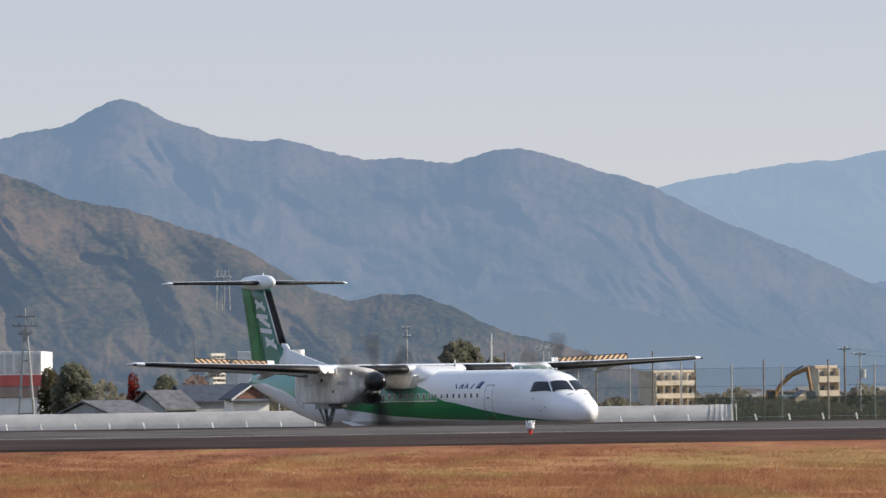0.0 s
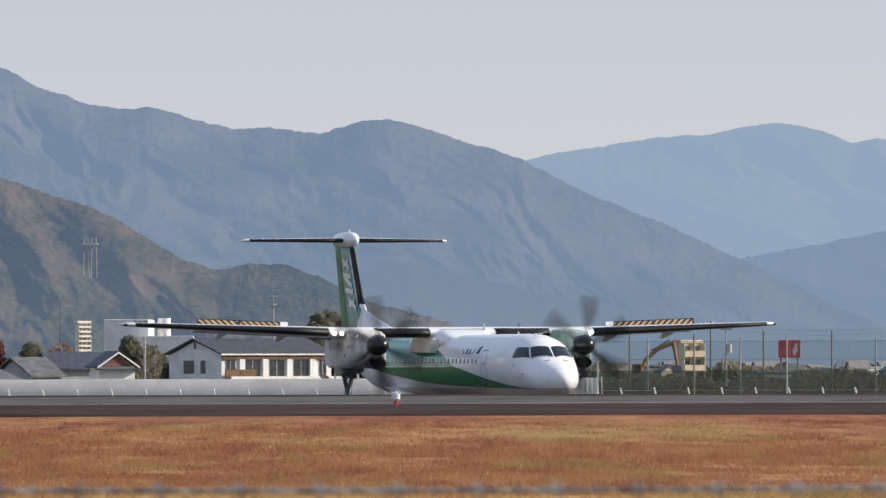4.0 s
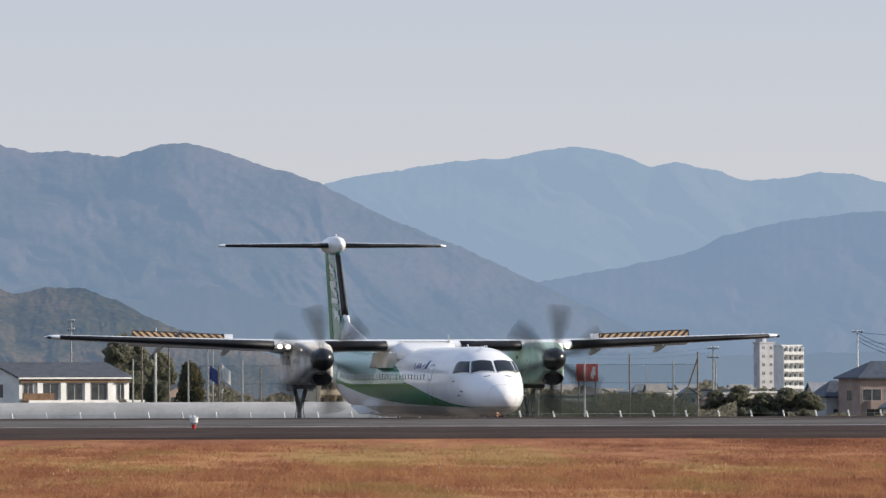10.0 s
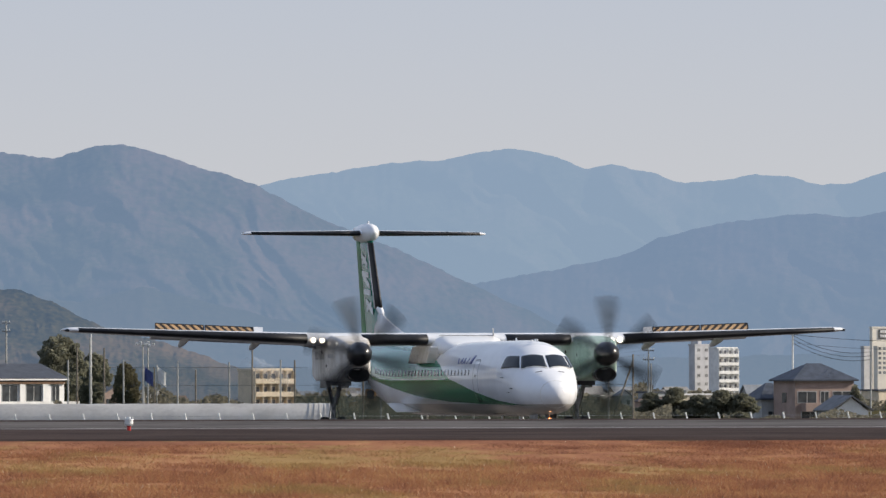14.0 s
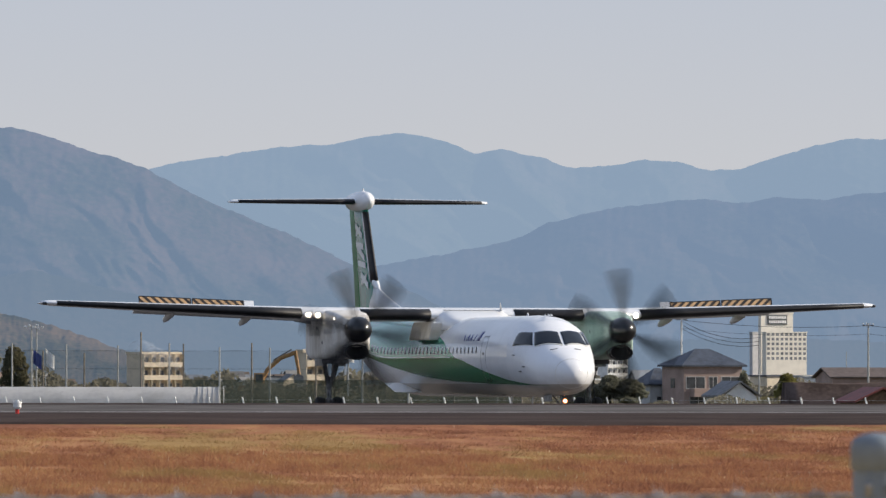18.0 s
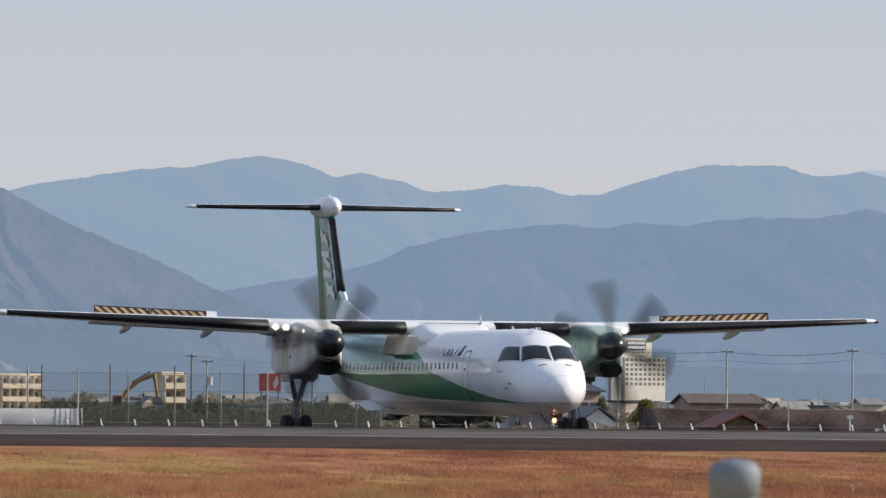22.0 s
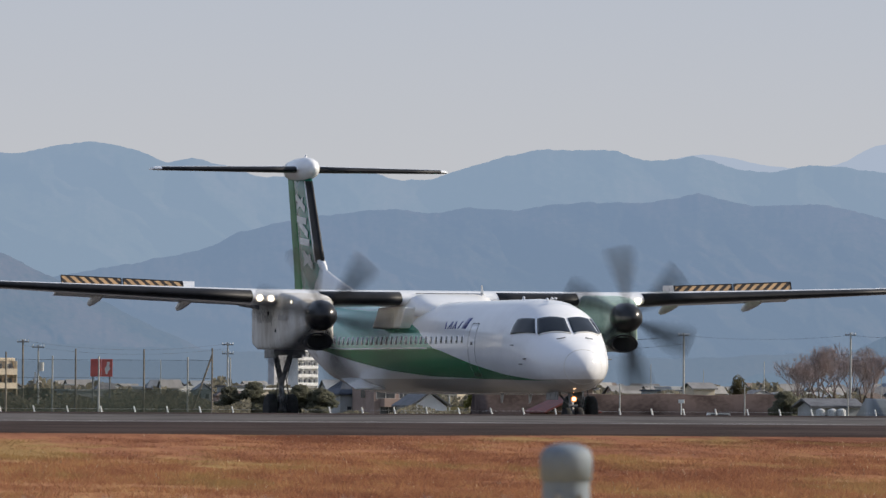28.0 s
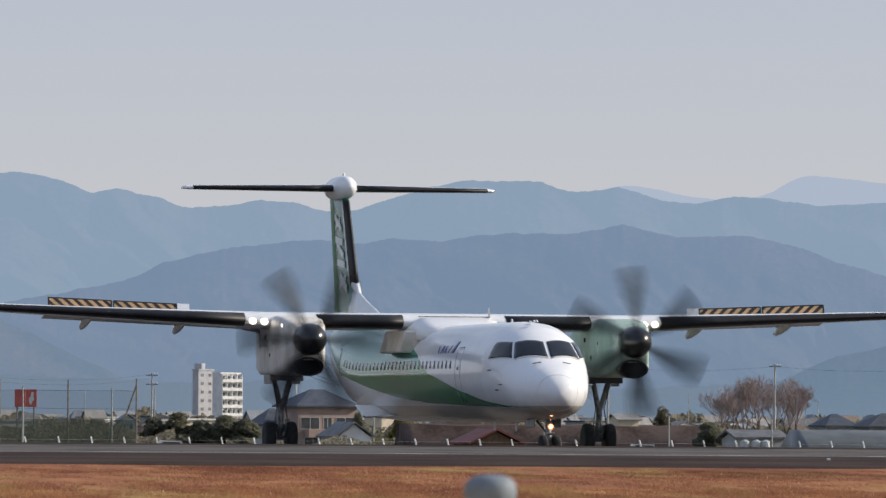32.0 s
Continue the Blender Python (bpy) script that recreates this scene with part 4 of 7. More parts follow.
    add_tube(nb, (-0.12, Y(1.52), 0.62), (0.12, Y(1.52), 0.62), 0.035)
    part("nose_brace", nb, M_STEEL, root)
    part("nose_strut", tube((0, Y(1.55), 0.3), (0, Y(1.9), 1.2), 0.06, 0.075, 12), M_STEEL, root)
    wheel_pair(root, 0, 1.55, 0.28, 0.18, 0.17)
    for o in (-0.34, 0.34):
        part("nose_gear_door", box((o - 0.012, Y(1.8), 0.78), (o + 0.012, Y(2.9), 1.0), None, 0.01), M_STEEL, root)
    tl = bmesh.new()
    bmesh.ops.create_uvsphere(tl, u_segments=12, v_segments=8, radius=0.042, matrix=Matrix.LocRotScale((0, Y(1.45), 0.80), None, (1, 0.5, 1)))
    part("lamp_housing", tube((0, Y(1.46), 0.80), (0, Y(1.60), 0.80), 0.085, 0.05, 14), M_STEEL, root)
    part("taxi_lamp", tl, M_TAXI, root, "lit taxi lamp on the nose leg", True)
    # glowing ring added to imitate the orange halo round the lamp
    ring = [[Vector((r * math.cos(q), Y(yy), 0.80 + r * math.sin(q))) for q in np.linspace(0, 2 * math.pi, 18, endpoint=False)] for r, yy in ((0.043, 1.452), (0.078, 1.44), (0.082, 1.455), (0.045, 1.465))]
    part("halo_ring", loft(ring, False), glow("painted_halo", (1.0, 0.36, 0.12), 1.1), root, "warm glowing ring added as the halo of the taxi lamp", True)
    t2 = bmesh.new()
    bmesh.ops.create_uvsphere(t2, u_segments=10, v_segments=6, radius=0.022, matrix=Matrix.Translation((0.03, Y(1.62), 0.99)))
    part("gear_lamp", t2, glow("amber_gear_lamp", (1.0, 0.34, 0.10), 2.5), root, "small amber lamp above the taxi lamp", True)

    # ---- tail ----
    def fin_ring(z):
        le, te = lerp_table([(3.5, 27.4, 31.75), (4.85, 28.35, 32.0), (7.65, 30.05, 32.85)], z)
        w = 0.17 - 0.02 * (z - 3.5)
        rud = le + (te - le) * 0.62
        return le, rud, te, w

    def foil(z, s0, s1, le, te, w):
        pts = []
        ch = te - le
        us = [(s0 + (s1 - s0) * k / 6 - le) / ch for k in range(7)]
        for u in us:
            pts.append((u, 1))
        for u in reversed(us):
            pts.append((u, -1))
        return [Vector((sg * max(0.004, w * 2.2 * math.sqrt(max(u, 0)) * (1 - u) ** 0.8 * 1.3), Y(le + u * ch), z)) for u, sg in pts]

    zs = np.linspace(3.4, 7.6, 9)
    part("fin", loft([foil(z, fin_ring(z)[0] + 0.05, fin_ring(z)[1], fin_ring(z)[0], fin_ring(z)[2], fin_ring(z)[3]) for z in zs]), M_TEAL, root, "teal green tail fin", True)
    part("rudder", loft([foil(z, fin_ring(z)[1] + 0.03, fin_ring(z)[2], fin_ring(z)[0], fin_ring(z)[2], fin_ring(z)[3]) for z in zs]), M_LIME, root, "bright green rudder", True)
    part("fin_boot", loft([foil(z, fin_ring(z)[0] - 0.0, fin_ring(z)[0] + 0.42, fin_ring(z)[0] - 0.02, fin_ring(z)[2], fin_ring(z)[3] * 1.08) for z in np.linspace(4.85, 7.35, 6)]), M_BOOT, root, "black fin leading edge boot", True)
    part("fin_stripe", loft([foil(z, fin_ring(z)[0] + 0.42, fin_ring(z)[0] + 0.54, fin_ring(z)[0] - 0.01, fin_ring(z)[2], fin_ring(z)[3] * 1.05) for z in np.linspace(4.85, 7.35, 6)]), M_WHITE, root, "", True)
    # rounded white fairing at the foot of the fin boot
    rings = []
    for st_, r in ((27.98, 0.01), (28.04, 0.05), (28.2, 0.09), (28.5, 0.12), (28.85, 0.12), (29.2, 0.05)):
        rings.append([Vector((r * math.cos(q), Y(st_), 4.66 + (st_ - 28.2) * 0.45 + r * 1.5 * math.sin(q))) for q in np.linspace(0, 2 * math.pi, 14, endpoint=False)])
    part("fin_fairing", loft(rings), M_WHITE, root, "", True)
    # dorsal fillet
    rings = []
    for s, z, w in ((22.2, 3.55, 0.03), (23.5, 3.80, 0.07), (25.0, 4.08, 0.11), (26.5, 4.37, 0.14), (27.7, 4.63, 0.16), (28.6, 4.92, 0.16)):
        rings.append([Vector((a * w, Y(s + b * 0.25), 3.3 + (z - 3.3) * b)) for a, b in ((-1.9, 0), (-1, 0.6), (-0.55, 0.93), (0, 1), (0.55, 0.93), (1, 0.6), (1.9, 0))])
    part("dorsal_fillet", loft(rings), M_WHITE, root, "", True)
    # bold white slanted bars where the fin carries the carrier's mark
    for z, s0, s1, rise, th in ((4.62, 0.75, 1.9, 0.42, 0.22), (4.95, 0.85, 1.6, -0.20, 0.20), (5.35, 0.80, 1.95, 0.10, 0.20), (5.60, 0.85, 1.95, 0.42, 0.20), (6.02, 0.85, 1.95, 0.10, 0.20), (6.38, 0.85, 1.9, 0.42, 0.20), (6.70, 0.95, 1.6, -0.20, 0.18)):
        for sd in (1, -1):
            le, rud, te, w = fin_ring(z)
            x = w * 1.16 + 0.012
            bar = []
            for xx in (x, x + 0.012):
                bar.append([Vector((sd * xx, Y(le + s0), z)), Vector((sd * xx, Y(le + s1), z + rise)), Vector((sd * xx, Y(le + s1), z + rise + th)), Vector((sd * xx, Y(le + s0), z + th))])
            part("marking", loft(bar), M_LOGO, root)
    # bullet and tailplane
    rings = []
    for s, r in ((29.55, 0.03), (29.65, 0.16), (29.95, 0.29), (30.5, 0.34), (31.6, 0.33), (32.4, 0.27), (32.85, 0.10)):
        rings.append([Vector((r * 0.95 * math.cos(q), Y(s), 7.73 + r * 1.05 * math.sin(q))) for q in np.linspace(0, 2 * math.pi, 24, endpoint=False)])
    part("tail_bullet", loft(rings), M_WHITE, root, "", True)
    part("beacon", tube((0, Y(30.6), 8.05), (0, Y(30.6), 8.17), 0.04, 0.03), M_WHITE, root)
    TP = [(0, 30.25, 1.75, 7.69), (4.45, 31.0, 0.98, 7.70), (4.64, 31.15, 0.7, 7.70)]

    def tring(y, sgn):
        le, ch, z = lerp_table(TP, y)
        return [Vector((sgn * y, Y(le + ch * u), z + v * 0.13 * ch)) for u, v in AIRFOIL]

    sp_ = [0, 1.5, 3, 4.45, 4.6, 4.64]
    part("tailplane", loft([tring(y, -1) for y in reversed(sp_)] + [tring(y, 1) for y in sp_[1:]]), M_WHITE, root, "", True)
    for sgn in (1, -1):
        rings = []
        for y in np.linspace(0.35, 4.4, 5):
            le, ch, z = lerp_table(TP, y)
            rings.append([Vector((sgn * y, Y(le + ch * u) - 0.01, z + v * 0.13 * ch * 1.08)) for u, v in ((0.14, 0.5), (0.06, 0.36), (0.015, 0.17), (0, 0), (0.015, -0.14), (0.06, -0.24), (0.16, -0.33), (0.16, -0.25), (0.1, 0), (0.14, 0.42))])
        part("deicing_boot", loft(rings), M_BOOT, root, "black rubber leading edge boot", True)
    return root


PROPS, WHEELS = [], []


def wheel_pair(root, cx, st, r, w, gap):
    for o in (-gap, gap):
        prof = [(r * 0.55, -w / 2), (r * 0.86, -w / 2), (r * 0.97, -w * 0.38), (r, -w * 0.2), (r, w * 0.2), (r * 0.97, w * 0.38), (r * 0.86, w / 2), (r * 0.55, w / 2)]
        ring = [[Vector((x, q_r * math.cos(q), q_r * math.sin(q))) for q in np.linspace(0, 2 * math.pi, 24, endpoint=False)] for q_r, x in prof]
        wh = part("wheel", loft(ring), M_TYRE, root, "black tyre", True)
        wh.location = (cx + o, Y(st), r + 0.02)
        hub = bmesh.new()
        add_tube(hub, (-w * 0.42, 0, 0), (w * 0.42, 0, 0), r * 0.56, None, 16)
        for k in range(6):
            q = k * math.pi / 3
            add_tube(hub, (-w * 0.46, r * 0.36 * math.cos(q), r * 0.36 * math.sin(q)), (w * 0.46, r * 0.36 * math.cos(q), r * 0.36 * math.sin(q)), r * 0.07)
        part("rim", hub, M_STEEL, wh, "grey metal rim")
        WHEELS.append((wh, r))
    part("axle", tube((cx - gap, Y(st), r), (cx + gap, Y(st), r), 0.05), M_STEEL, root)


plane = airliner()


# ---- beyond the runway: fence, fields, houses, poles, trees ----
M_SCRUB = mat("dull_scrub_leaves", (0.20, 0.185, 0.14), 0.95, var=0.12, scale=0.05, island=0.12, spec=0.1)
M_TWIG = mat("pale_winter_twigs", (0.34, 0.275, 0.26), 0.95, var=0.2, scale=1)
# town tiles: base colours lightened to imitate distance haze
M_ROOFT = mat("hazed_blue_grey_tiles", (0.17, 0.19, 0.22), 0.6, var=0.15, scale=0.4)
M_ROOFU = mat("hazed_grey_tiles", (0.22, 0.215, 0.21), 0.65, var=0.15, scale=0.4)
M_PLAIN = mat("winter_fields", (0.10, 0.085, 0.045), 1.0, var=0.35, scale=0.02, spec=0.0, second=(0.045, 0.05, 0.025))
strip("fields", [345.0, 360, 420, 520, 700, 950, 1400, 2400, 3400, 4975], [*range(-1100, 1401, 100)], 0.03, M_PLAIN, "flat brown and green winter fields beyond the airfield", "fields")
M_TILE = mat("grey_roof_tiles", (0.125, 0.125, 0.13), 0.55, var=0.25, scale=1.2, bump=0.4, bscale=6)
M_TILE_D = mat("dark_roof_tiles", (0.05, 0.055, 0.066), 0.55, var=0.25, scale=1.2, bump=0.4, bscale=6)
M_TILE_R = mat("red_brown_roof", (0.16, 0.035, 0.028), 0.6, var=0.2, scale=1.2)
M_TILE_B = mat("bluish_roof_tiles", (0.052, 0.062, 0.084), 0.55, var=0.2, scale=1.2)
M_WALLW = mat("white_plaster", (0.80, 0.79, 0.77), 0.85, var=0.07, scale=0.6)
M_WALLC = mat("cream_plaster", (0.68, 0.58, 0.44), 0.85, var=0.08, scale=0.6)
# panes of far blocks, paled in the colour for haze
M_PANEF = mat("hazed_window_glass", (0.20, 0.20, 0.21), 0.25, var=0.35, scale=0.3, spec=0.5)
# red washed out in the colour to imitate haze
M_SIGNR = mat("hazed_red_board", (0.62, 0.13, 0.11), 0.6, var=0.12, scale=0.5)
# pale walls greyed in the colour for haze and for shaded sides
M_WALLF = mat("hazed_shaded_stucco", (0.52, 0.52, 0.54), 0.85, var=0.08, scale=0.4)
M_GABLE = mat("red_brown_gable_boards", (0.22, 0.105, 0.075), 0.8, var=0.25, scale=2)
M_GREYD = mat("dark_grey_sign_board", (0.11, 0.115, 0.12), 0.7, var=0.1, scale=0.5)
M_HOTEL = mat("cream_hotel_render", (0.80, 0.745, 0.65), 0.85, var=0.05, scale=0.3)
M_WALLP = mat("pinkish_plaster", (0.36, 0.265, 0.225), 0.85, var=0.1, scale=0.6)
M_WALLG = mat("grey_stucco", (0.40, 0.41, 0.41), 0.85, var=0.1, scale=0.6)
M_WOOD = mat("brown_wood", (0.16, 0.09, 0.05), 0.8, var=0.25, scale=2)
M_ROOFB = mat("brown_grey_roof", (0.115, 0.085, 0.07), 0.7, var=0.2, scale=1.2)
M_CONC = mat("pole_concrete", (0.42, 0.42, 0.40), 0.85, var=0.12, scale=2)
M_POLEW = mat("weathered_wood_post", (0.23, 0.20, 0.16), 0.9, var=0.2, scale=3)
M_CABLE = mat("black_cable", (0.02, 0.02, 0.022), 0.6, var=0.1)
M_FENCE = mat("galvanised_steel", (0.52, 0.53, 0.53), 0.5, 0.3, var=0.15, scale=6)
M_FILM = mat("white_plastic_film", (0.62, 0.605, 0.58), 0.55, var=0.10, scale=0.3, bump=0.15, bscale=1.2)
M_FILMG = mat("grey_plastic_film", (0.115, 0.125, 0.125), 0.45, var=0.15, scale=0.4, bump=0.25, bscale=1.5)
M_EARTH = mat("dark_earth_bank", (0.10, 0.075, 0.066), 1.0, var=0.3, scale=0.25, bump=0.5, bscale=2, spec=0.0)
M_LEAF = mat("evergreen_leaves", (0.24, 0.24, 0.18), 0.9, var=0.22, scale=0.35, island=0.22, spec=0.1)
M_LEAFB = mat("olive_brown_leaves", (0.14, 0.125, 0.075), 0.9, var=0.3, scale=0.35, island=0.22, spec=0.1)
M_LEAFR = mat("red_maple_leaves", (0.22, 0.03, 0.02), 0.8, var=0.3, scale=0.35, island=0.22, spec=0.1)
M_LEAFY = mat("yellow_green_leaves", (0.27, 0.25, 0.09), 0.8, var=0.3, scale=0.35, island=0.22, spec=0.1)
M_BARK = mat("grey_brown_bark", (0.11, 0.08, 0.06), 0.95, var=0.3, scale=4)
M_PANE = mat("house_window_glass", (0.05, 0.055, 0.06), 0.12, var=0.3, scale=1, spec=0.6)
M_ALU = mat("window_frame_metal", (0.45, 0.45, 0.44), 0.5, 0.2, var=0.1)
M_YELLOW = mat("machine_yellow", (0.33, 0.185, 0.07), 0.5, var=0.2, scale=3)
M_NET = mat("green_net", (0.06, 0.09, 0.06), 0.9, var=0.2, scale=0.3)


for m_ in (M_LEAF, M_LEAFB, M_LEAFR, M_LEAFY, M_SCRUB):
    through_leaf(m_, m_.node_tree.nodes["Principled BSDF"].inputs["Base Color"].links[0].from_socket, 0.62)


through_leaf(M_FILM, M_FILM.node_tree.nodes["Principled BSDF"].inputs["Base Color"].links[0].from_socket, 0.35)


def see_through(m, alpha):
    n, l = m.node_tree.nodes, m.node_tree.links
    tr = n.new("ShaderNodeBsdfTransparent")
    mx = n.new("ShaderNodeMixShader")
    mx.inputs[0].default_value = alpha
    l.new(tr.outputs[0], mx.inputs[1])
    l.new(n["Principled BSDF"].outputs[0], mx.inputs[2])
    l.new(mx.outputs[0], n["Material Output"].inputs["Surface"])


see_through(M_NET, 0.14)
M_NETLOW = mat("dense_green_net", (0.115, 0.14, 0.10), 0.95, var=0.15, scale=0.2, spec=0.0)
see_through(M_NETLOW, 0.62)


def thing(name, at, label, category, group="", kind=""):
    ob = new(name)
    ob.location = at
    ob.empty_display_size = 0.5
    return tagged(ob, label, category, group, kind)


def roof_mesh(x0, x1, y0, y1, ze, zr, kind, over=0.55, thick=0.22):
    """Gable roofs are two slabs meeting at the ridge; hipped ones close on all four sides."""
    x0, x1, y0, y1 = x0 - over, x1 + over, y0 - over, y1 + over
    mx, my = (x0 + x1) / 2, (y0 + y1) / 2
    if kind in ("gx", "gy"):
        if kind == "gx":
            sec = [(y0, ze), (my, zr), (y1, ze), (y1, ze - thick), (my, zr - thick), (y0, ze - thick)]
            rings = [[Vector((x, y, z)) for y, z in sec] for x in (x0, x1)]
        else:
            sec = [(x0, ze), (mx, zr), (x1, ze), (x1, ze - thick), (mx, zr - thick), (x0, ze - thick)]
            rings = [[Vector((x, y, z)) for x, z in sec] for y in (y0, y1)]
        bm = loft(rings, False)
        ends = [list(bm.verts)[:6], list(bm.verts)[6:]]
        for e in ends:
            bm.faces.new((e[0], e[1], e[4], e[5]))
            bm.faces.new((e[1], e[2], e[3], e[4]))
        return bm
    e = [(x0, y0, ze), (x1, y0, ze), (x1, y1, ze), (x0, y1, ze)]
    ins = min((y1 - y0) / 2, (x1 - x0) * 0.42)
    r = [(x0 + ins, my, zr), (x1 - ins, my, zr)]
    bm = bmesh.new()
    top = [bm.verts.new(p) for p in e + r]
    low = [bm.verts.new((p[0], p[1], p[2] - thick)) for p in e]
    for f in [(0, 1, 5, 4), (2, 3, 4, 5), (3, 0, 4), (1, 2, 5)]:
        bm.faces.new([top[i] for i in f])
    for i in range(4):
        j = (i + 1) % 4
        bm.faces.new((top[i], low[i], low[j], top[j]))
    bm.faces.new(low)
    return bm


def window_at(parent, x, y, z, w, h, split=True, glass=None):
    fr = bmesh.new()
    t = 0.07
    for lo, hi in (((x - w / 2, y - 0.05, z), (x + w / 2, y + 0.03, z + t)), ((x - w / 2, y - 0.05, z + h - t), (x + w / 2, y + 0.03, z + h)),
                   ((x - w / 2, y - 0.05, z + t), (x - w / 2 + t, y + 0.03, z + h - t)), ((x + w / 2 - t, y - 0.05, z + t), (x + w / 2, y + 0.03, z + h - t))):
        add_box(fr, lo, hi)
    if split:
        add_box(fr, (x - t / 2, y - 0.045, z + t), (x + t / 2, y + 0.03, z + h - t))
    win = part("window", fr, M_ALU, parent)
    part("pane", box((x - w / 2 + t, y - 0.02, z + t), (x + w / 2 - t, y + 0.0, z + h - t)), glass or M_PANE, win)


def house(az, d, label, blocks, group=""):
    """blocks: az0, az1, elevation of eave, of ridge, kind, near offset, depth, wall, roof, windows (az, elevation of sill, width, height)."""
    at = place_at(az, d)
    root = thing("house", at, label, "house", group)
    for az0, az1, ee, er, kind, y0, dep, wm, rm, wins in blocks:
        dd = d + y0
        x0, x1 = [dd * math.tan(radians(a)) - at.x for a in (az0, az1)]
        ze, zr = height(ee, dd) - at.z, height(er, dd) - at.z
        if kind == "flat":
            part("wall", box((x0, y0, -0.3), (x1, y0 + dep, ze)), wm, root)
            part("roof", box((x0 - 0.25, y0 - 0.25, ze), (x1 + 0.25, y0 + dep + 0.25, ze + 0.3)), rm, root)
        else:
            wb = box((x0, y0, -0.3), (x1, y0 + dep, ze - 0.1))
            if kind == "gy":
                wb.free()
                wb = prism([(x0, -0.3), (x1, -0.3), (x1, ze - 0.2), ((x0 + x1) / 2, zr - 0.3), (x0, ze - 0.2)], y0, y0 + dep, lambda u, v, w: (u, w, v))
            elif kind == "gx":
                wb.free()
                wb = prism([(y0, -0.3), (y0 + dep, -0.3), (y0 + dep, ze - 0.2), (y0 + dep / 2, zr - 0.3), (y0, ze - 0.2)], x0, x1, lambda u, v, w: (w, u, v))
            part("wall", wb, wm, root)
            part("roof", roof_mesh(x0, x1, y0, y0 + dep, ze, zr, kind), rm, root)
        for wa, ws, ww, wh in wins:
            window_at(root, dd * math.tan(radians(wa)) - at.x, y0, height(ws, dd) - at.z, ww, wh)
    return root


def turned_house(az0, az1, d, ee, er, kind, yaw, dep, wm, rm, label, front=(), side=(), group=""):
    """A house turned by yaw, its left end and its front both seen between the two bearings.
    front, side: windows as (share along the wall, sill height, width, height)."""
    at = place_at((az0 + az1) / 2, d)
    root = thing("house", at, label, "house", group)
    q = radians(yaw)
    span = d * (math.tan(radians(az1)) - math.tan(radians(az0)))
    w = max(3.0, (span - dep * math.sin(q)) / math.cos(q))
    root.rotation_euler = (0, 0, q)
    root.location.x += dep * math.sin(q) / 2
    ze, zr = height(ee, d) - at.z, height(er, d) - at.z
    x0, x1 = -w / 2, w / 2
    if kind == "gy":
        wb = prism([(x0, -0.3), (x1, -0.3), (x1, ze - 0.2), (0, zr - 0.3), (x0, ze - 0.2)], 0, dep, lambda u, v, k: (u, k, v))
    elif kind == "gx":
        wb = prism([(0, -0.3), (dep, -0.3), (dep, ze - 0.2), (dep / 2, zr - 0.3), (0, ze - 0.2)], x0, x1, lambda u, v, k: (k, u, v))
    else:
        wb = box((x0, 0, -0.3), (x1, dep, ze - 0.1))
    part("wall", wb, wm, root)
    part("roof", roof_mesh(x0, x1, 0, dep, ze, zr, kind, 0.45, 0.2), rm, root)
    for u, z, ww, wh in front:
        if group:
            part("window", box((x0 + u * w - ww / 2, -0.04, z), (x0 + u * w + ww / 2, 0.02, z + wh)), M_PANE, root)
        else:
            window_at(root, x0 + u * w, 0, z, ww, wh)
    for u, z, ww, wh in side:
        part("side_window", box((x0 - 0.04, u * dep - ww / 2, z), (x0 + 0.02, u * dep + ww / 2, z + wh)), M_PANE, root)
    return root, w


def flats(az, d, az0, az1, el_top, floors, bays, label, category, wall=None, balcony=True, depth=12.0, storey=3.0, tank=False, yaw=36.0, wide=0.42):
    """A block of flats: a body, balcony slabs with parapets on each floor, windows in bays, a roof edge."""
    at = place_at(az, d)
    root = thing("apartment_building", at, label, category)
    q = radians(yaw)
    at = place_at((az0 + az1) / 2, d)
    span = d * (math.tan(radians(az1)) - math.tan(radians(az0)))
    depth = min(depth, span * 0.45)
    w = (span - depth * math.sin(q)) / math.cos(q)
    root.location = at + Vector((depth * math.sin(q) / 2, 0, 0))
    root.rotation_euler = (0, 0, q)
    x0, x1 = -w / 2, w / 2
    top = height(el_top, d) - at.z
    wall = wall or M_WALLC
    part("wall", box((x0, 0, -0.5), (x1, depth, top)), wall, root)
    part("roof", box((x0 - 0.2, -0.2, top), (x1 + 0.2, depth + 0.2, top + 0.5)), wall, root)
    if tank:
        part("roof_tank", box((x0 + 0.55 * (x1 - x0), 3, top + 0.5), (x0 + 0.8 * (x1 - x0), 7, top + 2.6), None, 0.1), wall, root)
    bw = (x1 - x0) / bays
    k = min(1.0, storey / 2.6)
    for f in range(floors):
        z = top - (f + 1) * storey
        if balcony:
            bal = bmesh.new()
            add_box(bal, (x0, -1.3 * k, z), (x1, -0.002, z + 0.16 * k))
            add_box(bal, (x0, -1.3 * k, z + 0.16 * k), (x1, -1.15 * k, z + 1.15 * k))
            part("balcony", bal, wall, root)
            for b in range(bays + 1):
                part("divider", box((x0 + b * bw - 0.08 * k, -1.14 * k, z + 0.17 * k), (x0 + b * bw + 0.08 * k, -0.003, z + storey - 0.02)), wall, root)
        for b in range(bays):
            window_at(root, x0 + (b + 0.5) * bw, -0.0, z + (0.2 if balcony else 0.8), min(bw * (0.7 if balcony else wide), 2.6), min(2.1, storey * 0.7) if balcony else 1.15, True, M_PANEF)
    return root


